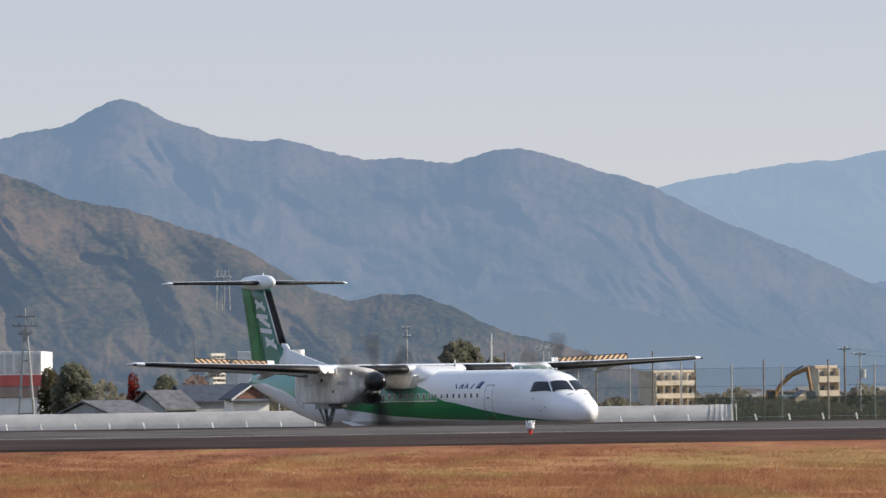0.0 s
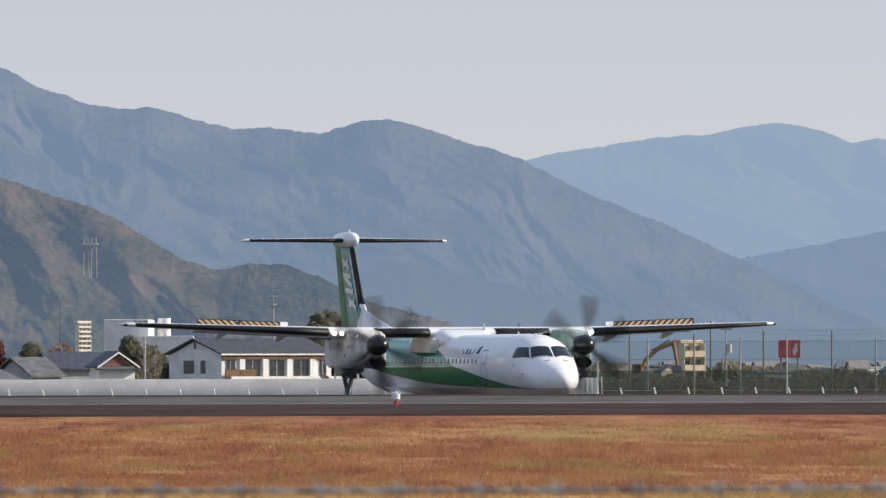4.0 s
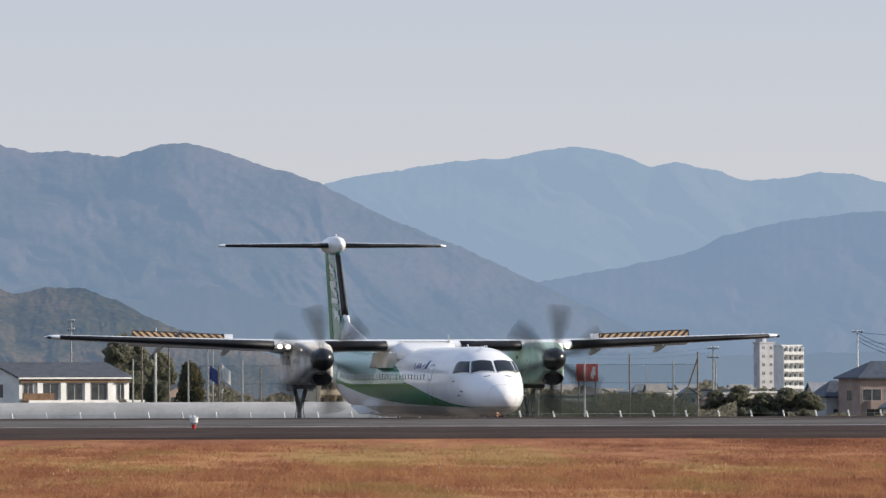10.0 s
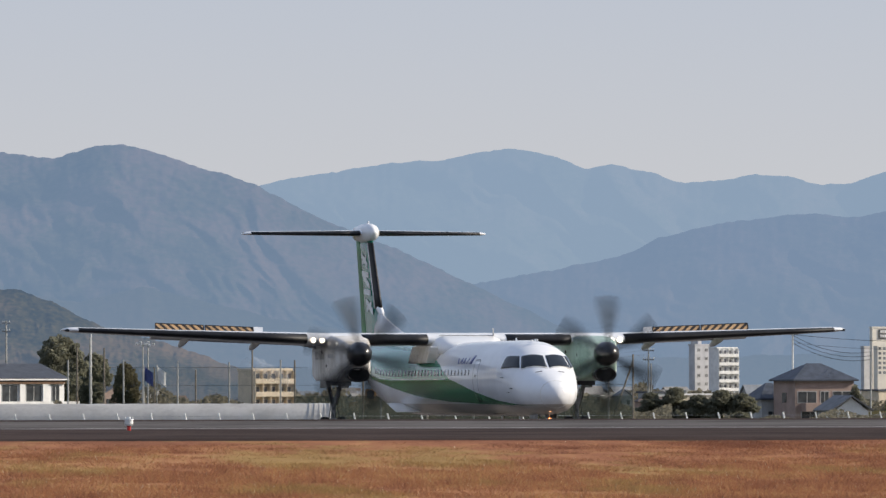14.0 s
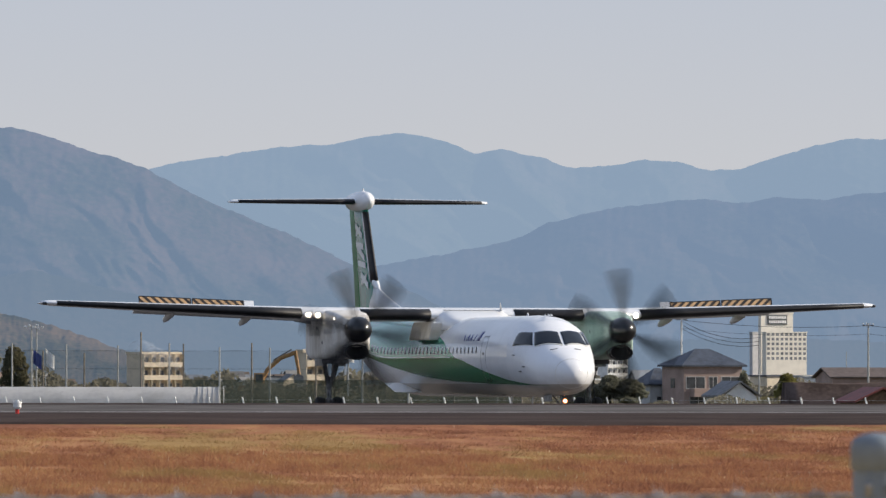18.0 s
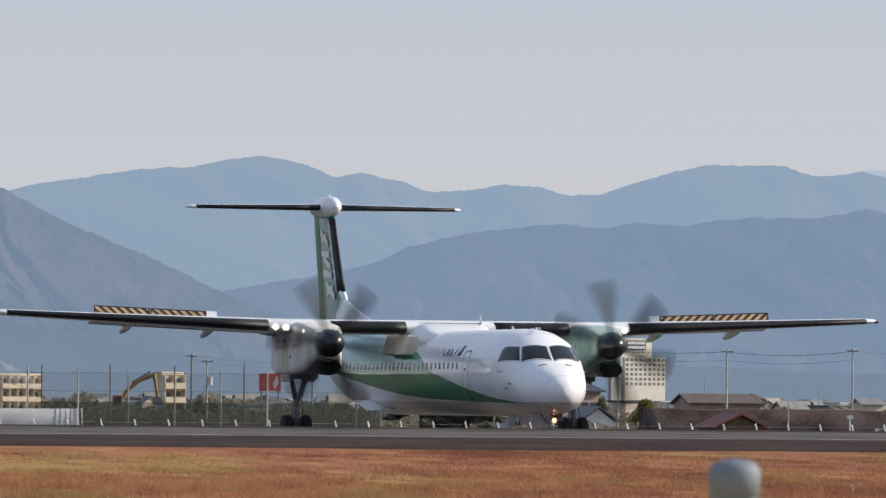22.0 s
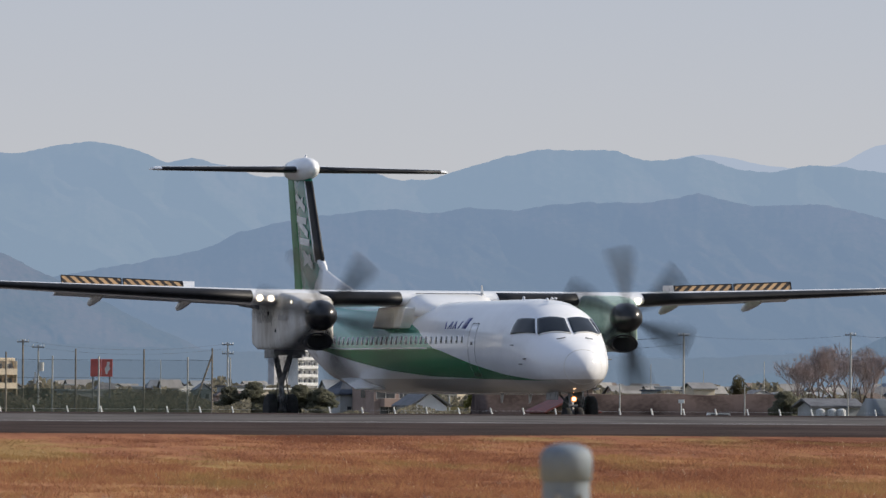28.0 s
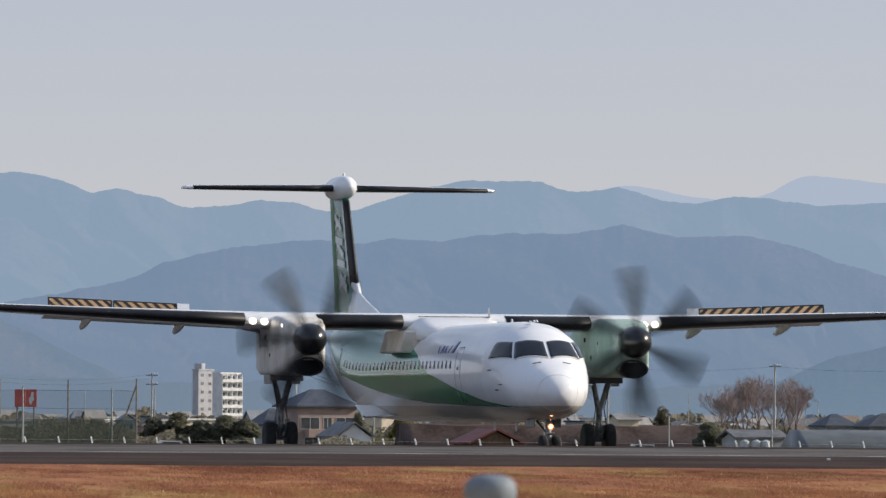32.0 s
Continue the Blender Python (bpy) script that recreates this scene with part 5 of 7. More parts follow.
def leaf_crown(name, clumps, count, size, material, parent, rnd, upright=0.0):
    """Many small leaves spread through the clumps (centre, radii), denser near their skins, with gaps."""
    count, size = int(count * 4.5), size * 0.45
    cs = np.array([c for c, r in clumps], float)
    rs = np.array([r for c, r in clumps], float)
    wt = rs.prod(axis=1) ** 0.667
    which = rnd.choice(len(clumps), count, p=wt / wt.sum())
    v = rnd.normal(size=(count, 3))
    v /= np.linalg.norm(v, axis=1)[:, None]
    lump = 0.82 + 0.18 * np.sin(v[:, 0] * 7 + which * 1.7) * np.cos(v[:, 2] * 6 + which)
    rad = (0.45 + 0.55 * rnd.random(count) ** 0.45) * lump
    c = cs[which] + v * rs[which] * rad[:, None]
    a = rnd.normal(size=(count, 3))
    a /= np.linalg.norm(a, axis=1)[:, None]
    b = np.cross(a, rnd.normal(size=(count, 3)))
    b /= np.linalg.norm(b, axis=1)[:, None]
    s = size * (0.6 + 0.8 * rnd.random(count))[:, None]
    pts = np.stack([c - a * s, c + b * s * 0.55, c + a * s, c - b * s * 0.55], 1).reshape(-1, 3)
    fs = np.arange(count * 4).reshape(-1, 4)
    return mesh_ob(name, pts.tolist(), fs.tolist(), material, parent)


def tree(az, d, el_top, width, label, material, seed, count=1500, size=0.28, trunk=True, low=0.25, category="tree", bare=False):
    rnd = np.random.RandomState(seed)
    at = place_at(az, d)
    h = height(el_top, d) - at.z
    root = thing("tree" if trunk else "shrub", at, label, category)
    tr = bmesh.new()
    r0 = max(0.1, h * 0.03)
    add_tube(tr, (0, 0, -0.2), (0, 0, h * 0.45), r0, r0 * 0.65, 8)
    add_tube(tr, (0, 0, h * 0.45), (0.1, 0, h * 0.8), r0 * 0.65, r0 * 0.25, 7)
    clumps = []
    n = 9
    for i in range(n):
        q = i * 2.4 + rnd.rand()
        k = 0.25 + 0.75 * (i % 3) / 2
        zz = h * (low + (0.92 - low) * (0.15 + 0.75 * i / n))
        off = width * 0.5 * (0.62 - 0.38 * max(0, (zz / h - 0.55) / 0.45)) * k
        c = (off * math.cos(q), off * math.sin(q), zz)
        add_tube(tr, (0, 0, zz * 0.55), c, r0 * 0.35, r0 * 0.12, 5)
        clumps.append((c, (width * 0.26, width * 0.26, h * 0.15)))
    clumps.append(((0, 0, h * 0.84), (width * 0.26, width * 0.26, h * 0.15)))
    part("trunk", tr, M_BARK, root)
    leaf_crown("crown", clumps, count, size, material, root, rnd)
    return root


def bare_tree(az, d, el_top, width, label, seed, gen=7):
    rnd = random.Random(seed)
    at = place_at(az, d)
    h = height(el_top, d) - at.z
    root = thing("bare_tree", at, label, "tree")
    segs = []

    def grow(p, way, ln, r, g):
        q = p + way * ln
        segs.append((p, q, r, r * 0.68, g))
        if g == 0:
            return
        for k in range(3):
            w = (way + Vector((rnd.uniform(-1, 1), rnd.uniform(-1, 1), rnd.uniform(-0.25, 0.55))) * 0.78).normalized()
            grow(q, w, ln * rnd.uniform(0.66, 0.9), r * 0.62, g - 1)

    grow(Vector((0, 0, -0.2)), Vector((0, 0, 1)), h * 0.15, h * 0.02, gen)
    high = max(q.z for p, q, r, r1, g in segs)
    grown = Vector((1.1, 1.1, h / high))
    segs = [(p * grown, q * grown, r, r1, g) for p, q, r, r1, g in segs]
    for nm, sel in (("trunk", lambda g: g >= gen - 1), ("branch_mesh", lambda g: g < gen - 1)):
        bm = bmesh.new() if nm == "trunk" else None
        if bm:
            for a, b, r, r1, g in segs:
                if sel(g):
                    add_tube(bm, a, b, r, r1, 6)
            part(nm, bm, M_BARK, root)
        else:
            vs, fs = [], []
            for a, b, r, r1, g in segs:
                if not sel(g):
                    continue
                r, r1 = max(r, 0.014), max(r1, 0.009)
                w = (b - a).normalized()
                u = w.orthogonal().normalized()
                v = w.cross(u)
                base = len(vs)
                for c, rr in ((a, r), (b, r1)):
                    for k in range(3):
                        q = k * 2.0944
                        vs.append(c + (u * math.cos(q) + v * math.sin(q)) * rr)
                for k in range(3):
                    j = (k + 1) % 3
                    fs.append((base + k, base + j, base + 3 + j, base + 3 + k))
            mesh_ob(nm, vs, fs, M_TWIG, root)
    return root


def pole(az, d, el_top, label, arms=1, material=None, r=0.16, gear=False, lean=0.0, name="utility_pole", group="", category="pole", reach=0.7):
    at = place_at(az, d)
    h = height(el_top, d) - at.z
    root = thing(name, at, label, category, group)
    part("shaft", tube((0, 0, -0.3), (lean, 0, h), r, r * 0.72, 10), material or M_CONC, root)
    for k in range(arms):
        z = h - 0.35 - 1.1 * k
        arm = part("crossarm", box((-reach + lean, -0.06, z), (reach + lean, 0.06, z + 0.13)), M_STEEL, root)
        for x in (-0.9 * reach, -0.35 * reach, 0.4 * reach, 0.9 * reach):
            part("insulator", tube((x + lean, 0, z + 0.13), (x + lean, 0, z + 0.36), 0.05, 0.04), M_WPAINT, arm)
    if gear:
        part("transformer", tube((0.36, 0, h * 0.66), (0.36, 0, h * 0.66 + 1.0), 0.30, None, 12), M_GREYW, root)
        part("sign_box", box((-0.45, -0.12, h * 0.5), (-0.2, 0.12, h * 0.5 + 1.3)), M_WPAINT, root)
    return root


def cable(a, b, sag, r=0.024, label="black overhead cable between poles", group="overhead cables"):
    a, b = Vector(a), Vector(b)
    ob = part("cable", tube_path([a.lerp(b, t) - Vector((0, 0, sag * 4 * t * (1 - t))) for t in np.linspace(0, 1, 9)], r), M_CABLE)
    return tagged(ob, label, "cable", group)


def aloft(az, d, el):
    p = place_at(az, d)
    p.z = height(el, d)
    return p


# airfield boundary fence: short posts with bent tops
fp = None
az, spacing = -6.15, 0.2673
while az < 9.6:
    at = place_at(az + float(np.interp(az, [-4, 2.3, 3.0, 8.1, 9.6], [0, 0.035, 0.022, -0.089, -0.12])), 430)
    if fp is None:
        fp = thing("fence_post", at, "short galvanised fence post with bent top", "fence post", "airfield fence posts")
        hh = height(-0.165, 430) - at.z
        part("shaft", tube((0, 0, -0.1), (0, 0, hh - 0.35), 0.055, None, 8), M_WPAINT, fp)
        part("bent_top", tube((0, 0, hh - 0.36), (-0.085, 0.0, hh), 0.05, 0.045, 8), M_WPAINT, fp)
    else:
        copy_thing(fp, Matrix.Translation(at))
    az += spacing
    spacing -= 0.00027
for el in (-0.19, -0.235):
    tagged(part("fence_wire", tube_path([aloft(q, 430, el) for q in np.linspace(-6.2, 9.6, 20)], 0.006, 4), M_FENCE), "thin steel wire along the boundary fence", "wire", "fence wires")


def greenhouse(az0, az1, d, el_top, label, film, ribs, depth=7.0, flat=False):
    mid = (az0 + az1) / 2
    at = place_at(mid, d)
    root = thing("greenhouse", at, label, "greenhouse")
    x0, x1 = [d * math.tan(radians(a)) - at.x for a in (az0, az1)]
    h = height(el_top, d) - at.z
    if flat:
        sec = [(-depth / 2, 0), (-depth / 2, h * 0.5), (-depth * 0.12, h), (depth * 0.12, h), (depth / 2, h * 0.5), (depth / 2, 0)]
    else:
        sec = [(-depth / 2, 0)] + [(-depth / 2 * math.cos(q) ** 0.7 if q < math.pi / 2 else depth / 2 * abs(math.cos(q)) ** 0.7, h * (0.35 + 0.65 * math.sin(q))) for q in np.linspace(0, math.pi, 13)] + [(depth / 2, 0)]
    xs = np.linspace(x0, x1, ribs * 3 + 1)
    lean = 0.6 if az1 < 2 and az1 > 0 else 0.0
    rings = []
    for i, x in enumerate(xs):
        k = 1.0 + 0.006 * noise.noise((i * 0.8, 2.0, d)) - (0.006 if i % 3 else 0.0)
        rings.append([Vector((x - (lean * (z / h) if i == len(xs) - 1 else 0), y * k, z * k)) for y, z in sec])
    part("film_cover", loft(rings), film, root, "", True)
    for i in range(ribs - 5 if not flat else 0, ribs + 1):
        x = x0 + (x1 - x0) * (ribs - (ribs - i) * 0.28) / ribs - lean * 0.1
        part("hoop", tube_path([(x - 0.05, ya * 1.006, za * 1.006) for ya, za in sec[:8]], 0.03), film, root)
    return root


greenhouse(-7.0, 0.59, 600, -0.089, "long low greenhouse under weathered white plastic film", M_FILM, 54)
greenhouse(7.90, 10.4, 640, -0.076, "wide greenhouse under grey plastic film", M_FILMG, 20, 16, True)

# earth bank behind the fence
rings = []
for q in np.linspace(4.95, 7.35, 30):
    p = place_at(q, 800)
    hh = height(-0.06 + 0.006 * math.sin(q * 9), 800) - p.z
    rings.append([p + Vector((0, y, z)) for y, z in ((-6, -0.2), (-4.5, hh * 0.5), (-2.5, hh), (4, hh + 0.1), (9, -0.2))])
tagged(part("earth_bank", loft(rings), M_EARTH, None, "", True), "dark brown earth bank behind the fence", "bank", kind="structure")

# ---- houses and larger buildings ----
hb, w = turned_house(-2.79, -1.53, 900, 0.110, 0.226, "gx", 38, 11, M_WALLW, M_TILE_D, "white house with dark tiled roof and long glazed veranda",
                     [(0.08, 3.3, 1.5, 2.1), (0.28, 3.3, 2.4, 2.1), (0.5, 3.3, 2.4, 2.1), (0.72, 3.3, 2.4, 2.1), (0.92, 3.3, 1.2, 2.1)], [(0.35, 3.7, 1.0, 1.6), (0.62, 3.7, 2.2, 1.6), (0.5, 6.7, 0.5, 0.9)])
for u in (0.18, 0.39, 0.61, 0.82):
    part("curtain_panel", box((-w / 2 + u * w - 0.4, -0.25, 3.0), (-w / 2 + u * w + 0.4, -0.12, 5.7)), M_WALLW, hb)
part("fascia", box((-w / 2 - 0.4, -0.52, height(0.110, 900) - hb.location.z - 0.26), (w / 2 + 0.4, -0.462, height(0.110, 900) - hb.location.z - 0.08)), M_WALLW, hb, "pale fascia under the eave")
part("veranda_beam", box((-w / 2, -0.3, 5.5), (w / 2, -0.08, 5.85)), M_WOOD, hb)
part("veranda_wall", box((-w / 2 + 0.6, -1.2, 2.2), (w / 2 + 1.5, -1.0, 3.35)), M_WALLW, hb)
part("balcony", box((-w / 2, -0.9, 3.3), (-w / 2 + w * 0.28, -0.7, 4.2)), M_WOOD, hb)
turned_house(-4.69, -3.98, 800, -0.085, 0.013, "gx", 40, 9, M_WALLG, M_TILE, "low grey tiled house behind the greenhouse", [(0.3, 1.0, 1.6, 1.2)], [(0.5, 1.0, 1.4, 1.0)])
turned_house(-4.16, -3.62, 830, -0.06, 0.086, "gx", 36, 8, M_WALLG, M_TILE, "grey tiled house with broad gable", [(0.4, 1.2, 1.8, 1.2)], [(0.5, 1.2, 1.4, 1.0)])
turned_house(-3.86, -3.22, 850, -0.005, 0.122, "gx", 26, 7, M_WALLG, M_TILE_B, "long house with bluish dark roof", [(0.3, 1.4, 1.8, 1.2), (0.7, 1.4, 1.8, 1.2)])
gb, w = turned_house(-3.40, -3.05, 838, 0.012, 0.130, "gy", 28, 2.5, M_WALLW, M_TILE_B, "white house with a brown boarded gable under dark tiles")
ze_, zr_ = height(0.012, 838) - gb.location.z, height(0.130, 838) - gb.location.z
part("gable_board", prism([(-w * 0.42, ze_ - 0.05), (w * 0.42, ze_ - 0.05), (0, zr_ - 0.42)], -0.16, -0.004, lambda u, v, k: (u, k, v)), M_GABLE, gb, "reddish-brown boarded gable")
for sx in (-1, 1):
    part("bargeboard", prism([(0, zr_ - 0.3), (0, zr_ - 0.08), (sx * (w / 2 + 0.4), ze_ - 0.04), (sx * (w / 2 + 0.4), ze_ - 0.26)], -0.5, -0.454, lambda u, v, k: (u, k, v)), M_WALLW, gb, "pale bargeboard")
part("eave", box((-w / 2 - 0.5, -0.7, ze_ - 0.42), (w / 2 + 0.5, -0.02, ze_ - 0.28)), M_TILE_B, gb)
pk, w = turned_house(4.01, 4.62, 900, 0.085, 0.212, "hip", 22, 6, M_WALLP, M_TILE_B, "two-storey house with dark hipped roof and pink balcony",
                     [(0.2, 2.9, 2.6, 1.5), (0.5, 2.9, 1.2, 1.5), (0.8, 2.9, 2.6, 1.5), (0.25, 0.3, 2.4, 1.7), (0.75, 0.3, 2.4, 1.7)], [(0.5, 3.0, 1.2, 1.2)])
part("balcony", box((-w / 2 + 0.8, -1.3, 1.9), (w / 2 + 0.1, -0.06, 2.95), None, 0.03), M_WALLP, pk, "pinkish balcony parapet")
turned_house(3.80, 4.12, 905, -0.06, 0.062, "hip", 22, 4, M_WALLG, M_TILE_B, "low dark roofed annexe beside a house", [(0.4, 0.6, 1.4, 1.4)])
turned_house(4.36, 4.73, 860, -0.15, -0.037, "gy", 14, 6, M_WALLW, M_TILE, "grey gabled house with pale walls", [(0.5, 0.3, 1.6, 0.9)])
turned_house(5.40, 5.89, 760, -0.19, -0.083, "gy", 16, 5, M_WOOD, M_TILE_R, "low house with red roof before the bank")
flats(1.25, 1300, 1.15, 1.36, 0.180, 3, 2, "small cream block with balconies and brown end", "apartment block", M_WALLC, depth=5, storey=2.5, yaw=32)
turned_house(5.23, 5.86, 1000, -0.005, 0.068, "gx", 8, 10, M_WALLP, M_ROOFB, "long low warehouse with a dull brown-grey roof", [(0.2, 1.0, 2.0, 1.4), (0.5, 1.0, 2.0, 1.4), (0.8, 1.0, 2.0, 1.4)])
turned_house(8.19, 8.49, 900, -0.04, 0.050, "hip", 18, 4, M_WALLG, M_TILE_B, "dark hipped roof of a house behind the greenhouse", [(0.3, 0.9, 1.0, 1.1), (0.7, 0.9, 1.0, 1.1)])
turned_house(8.52, 8.98, 880, -0.045, 0.056, "hip", 14, 5, M_WALLG, M_TILE_D, "broad dark roofed house beyond the greenhouse", [(0.3, 0.9, 1.2, 1.1), (0.7, 0.9, 1.2, 1.1)])
turned_house(7.49, 7.93, 700, -0.135, -0.078, "gx", 14, 4, M_WALLG, M_TILE, "small farm shed with grey gabled roof", [(0.3, 0.8, 1.0, 0.9)])
for q in (7.63, 7.72, 7.79):
    p = place_at(q, 690)
    tk = thing("metal_tank", p, "shiny upright metal tank beside a farm shed", "tank", "farm tanks")
    part("body", tube((0, 0, -0.1), (0, 0, height(-0.17, 690) - p.z), 0.42, None, 16), M_FENCE, tk)
    part("lid", tube((0, 0, height(-0.17, 690) - p.z), (0, 0, height(-0.155, 690) - p.z), 0.42, 0.1, 16), M_FENCE, tk)

flats(0.04, 1700, -0.17, 0.25, 0.165, 4, 5, "four-storey cream apartment block with long balconies", "apartment block", M_WALLC)
flats(3.52, 2600, 3.49, 3.71, 0.328, 6, 4, "white apartment block with stacked balconies", "apartment block", M_WALLW)
flats(3.42, 2610, 3.335, 3.50, 0.352, 6, 2, "taller pale wing of an apartment block with a roof tank", "apartment block", M_WALLF, balcony=False, tank=True)
flats(-3.45, 1500, -3.508, -3.395, 0.345, 7, 3, "narrow pinkish-white apartment tower with stacked balconies", "apartment tower", M_HOTEL, storey=0.95, depth=1.0)
flats(4.9, 3000, 4.765, 5.12, 0.335, 6, 9, "cream hotel with rows of square windows", "hotel", M_HOTEL, balcony=False, depth=3, storey=1.95, yaw=28, wide=0.6)
upper = flats(4.87, 3014, 4.735, 5.012, 0.485, 0, 2, "upper block of a cream hotel with a dark roof sign", "hotel", M_HOTEL, balcony=False, depth=2, storey=3.4, yaw=28)
# this tower's shade comes from the greyer wall colour
flats(4.7, 3020, 4.67, 4.75, 0.335, 0, 1, "shaded pale stair tower of a hotel", "hotel", M_WALLF, balcony=False, depth=16)
# its sign carries two lines of unreadable characters, as plain bars
top = height(0.485, 3014) - upper.location.z
sb = part("sign_board", box((-4.7, -0.4, top - 4.4), (4.7, -0.004, top - 0.5), None, 0.05), M_GREYD, upper, "dark grey sign board")
for k in range(8):
    for z0, z1 in ((top - 2.1, top - 1.0), (top - 3.9, top - 2.8)):
        part("bar", box((-4.2 + k * 1.07, -0.50, z0), (-3.4 + k * 1.07, -0.404, z1)), M_WALLW, sb)

# white works building with a round tank
wa = place_at(-3.05, 1300)
wk = thing("factory", wa, "white windowless works building with a round tank", "factory")
x0, x1, x2 = [1300 * math.tan(radians(a)) - wa.x for a in (-3.28, -2.935, -2.58)]
part("wall", box((x0, 0, -0.5), (x1, 20, height(0.375, 1300) - wa.z), None, 0.1), M_WALLW, wk)
part("tank", tube((x1 + 2.6, 4, -0.5), (x1 + 2.6, 4, height(0.385, 1300) - wa.z), 1.15, None, 24), M_WALLW, wk)
part("annexe", box((x1 - 2, -3, -0.5), (x2, -0.5, height(0.245, 1300) - wa.z), None, 0.08), M_WALLW, wk)
for k in range(3):
    part("bar", box((x0 + 5.2 + k * 0.9, -0.06, height(0.335, 1300) - wa.z), (x0 + 5.9 + k * 0.9, -0.004, height(0.36, 1300) - wa.z)), M_STEEL, wk)
# shop with red and orange front
sa = place_at(-5.0, 1000)
sh = thing("shop", sa, "large white shop with red and pinkish sign bands", "shop")
x0, x1 = [1000 * math.tan(radians(a)) - sa.x for a in (-5.6, -4.79)]
zt = height(0.40, 1000) - sa.z
part("wall", box((x0, 0, -0.3), (x1, 18, zt), None, 0.08), M_WALLW, sh)
part("sign_band", box((x0 + 5, -0.3, zt - 4.7), (x1 + 0.6, -0.004, zt - 3.2), None, 0.05), M_SIGNR, sh, "red sign band")
part("sign_band", box((x0 + 6, -0.25, zt - 6.2), (x1 - 0.4, -0.004, zt - 4.75), None, 0.05), M_WALLP, sh, "pinkish sign band")
for k in range(5):
    part("panel", box((x1 - 1.1 - k * 1.25, -0.05, zt - 3.0), (x1 - 0.2 - k * 1.25, -0.004, zt - 0.4)), M_GREYW, sh)
# red sign on legs beyond the fields
ga = place_at(2.03, 1200)
gs = thing("billboard", ga, "square red billboard with a white emblem on legs", "billboard")
zb, zt = height(0.06, 1200) - ga.z, height(0.197, 1200) - ga.z
xs0, xs1, xs2 = [1200 * math.tan(radians(a)) - ga.x for a in (1.955, 2.04, 2.125)]
part("board", box((xs1, 0, zb), (xs2, 0.4, zt), None, 0.03), M_SIGNR, gs)
part("side_board", box((xs0, 0.45, zb), (xs1 - 0.02, 0.8, zt), None, 0.03), M_SIGNR, gs)
part("emblem", prism([(0.36, 0.18), (0.52, 0.12), (0.60, 0.30), (0.78, 0.42), (0.70, 0.62), (0.74, 0.82), (0.52, 0.84), (0.44, 0.60), (0.28, 0.46)], -0.05, -0.004, lambda u, v, w: (xs1 + u * (xs2 - xs1), w, zb + v * (zt - zb))), M_WALLW, gs)
for x in (xs0 + 0.4, xs2 - 0.4):
    part("leg", tube((x, 0.42, -0.2), (x, 0.42, zb), 0.15), M_STEEL, gs)

# ---- scattered town roofs on the plain ----
rnd_town = random.Random(7)
walls = (M_WALLF, M_WALLW, M_WALLC, M_WALLG, M_WALLG, M_WALLG, M_WALLP)
roofs = (M_ROOFT, M_ROOFT, M_ROOFU, M_ROOFU, M_TILE, M_ROOFB)
tones = {M_WALLW: "white", M_WALLF: "pale grey", M_WALLC: "cream", M_WALLG: "grey", M_WALLP: "pinkish"}
for i in range(360):
    d = rnd_town.uniform(1700, 2980)
    a = rnd_town.uniform(0.5, 9.3) if i > 40 else rnd_town.uniform(-5.6, 0.4)
    if 3.3 < a < 3.75 and d < 2600 or (1.1 < a < 1.4 and d < 1500) or (4.5 < a < 5.15 and 2300 < d < 3000):
        continue
    w = rnd_town.uniform(4.5, 9.5)
    ha_ = math.degrees(w / 2 / d)
    tall = rnd_town.choice((3.2, 3.6, 4.2, 5.0, 6.0))
    gz = place_at(a, d).z
    el0 = math.degrees(math.atan((gz + tall * 0.64 - EYE.z) / d))
    el1 = math.degrees(math.atan((gz + tall - EYE.z) / d))
    wm, rm = rnd_town.choice(walls), rnd_town.choice(roofs)
    turned_house(a - ha_, a + ha_, d, el0, el1, rnd_town.choice(("gx", "gx", "hip", "gy")), rnd_town.uniform(15, 42), w * 0.38, wm, rm, "distant %s walled house with %s roof" % (tones[wm], "brown" if rm is M_ROOFB else "grey tiled"),
                 [(0.28, tall * 0.3, w * 0.16, tall * 0.2), (0.7, tall * 0.3, w * 0.16, tall * 0.2)], (), "town houses")
# low white sheds and glints among the roofs
for i in range(95):
    d = rnd_town.uniform(1700, 2980)
    a = rnd_town.uniform(0.5, 9.2)
    p = place_at(a, d)
    sh_ = thing("shed", p, "distant low white flat-roofed shed", "shed", "sheds")
    sh_.rotation_euler = (0, 0, radians(rnd_town.uniform(15, 45)))
    w, hh = rnd_town.uniform(3, 12), rnd_town.uniform(2.6, 4.6)
    part("wall", box((-w / 2, 0, -0.3), (w / 2, 7, hh)), rnd_town.choice((M_WALLW, M_WALLW, M_WALLC, M_WALLG)), sh_)
    part("roof", box((-w / 2 - 0.3, -0.3, hh), (w / 2 + 0.3, 7.3, hh + 0.4)), rnd_town.choice((M_WALLW, M_WALLG, M_TILE_B)), sh_)

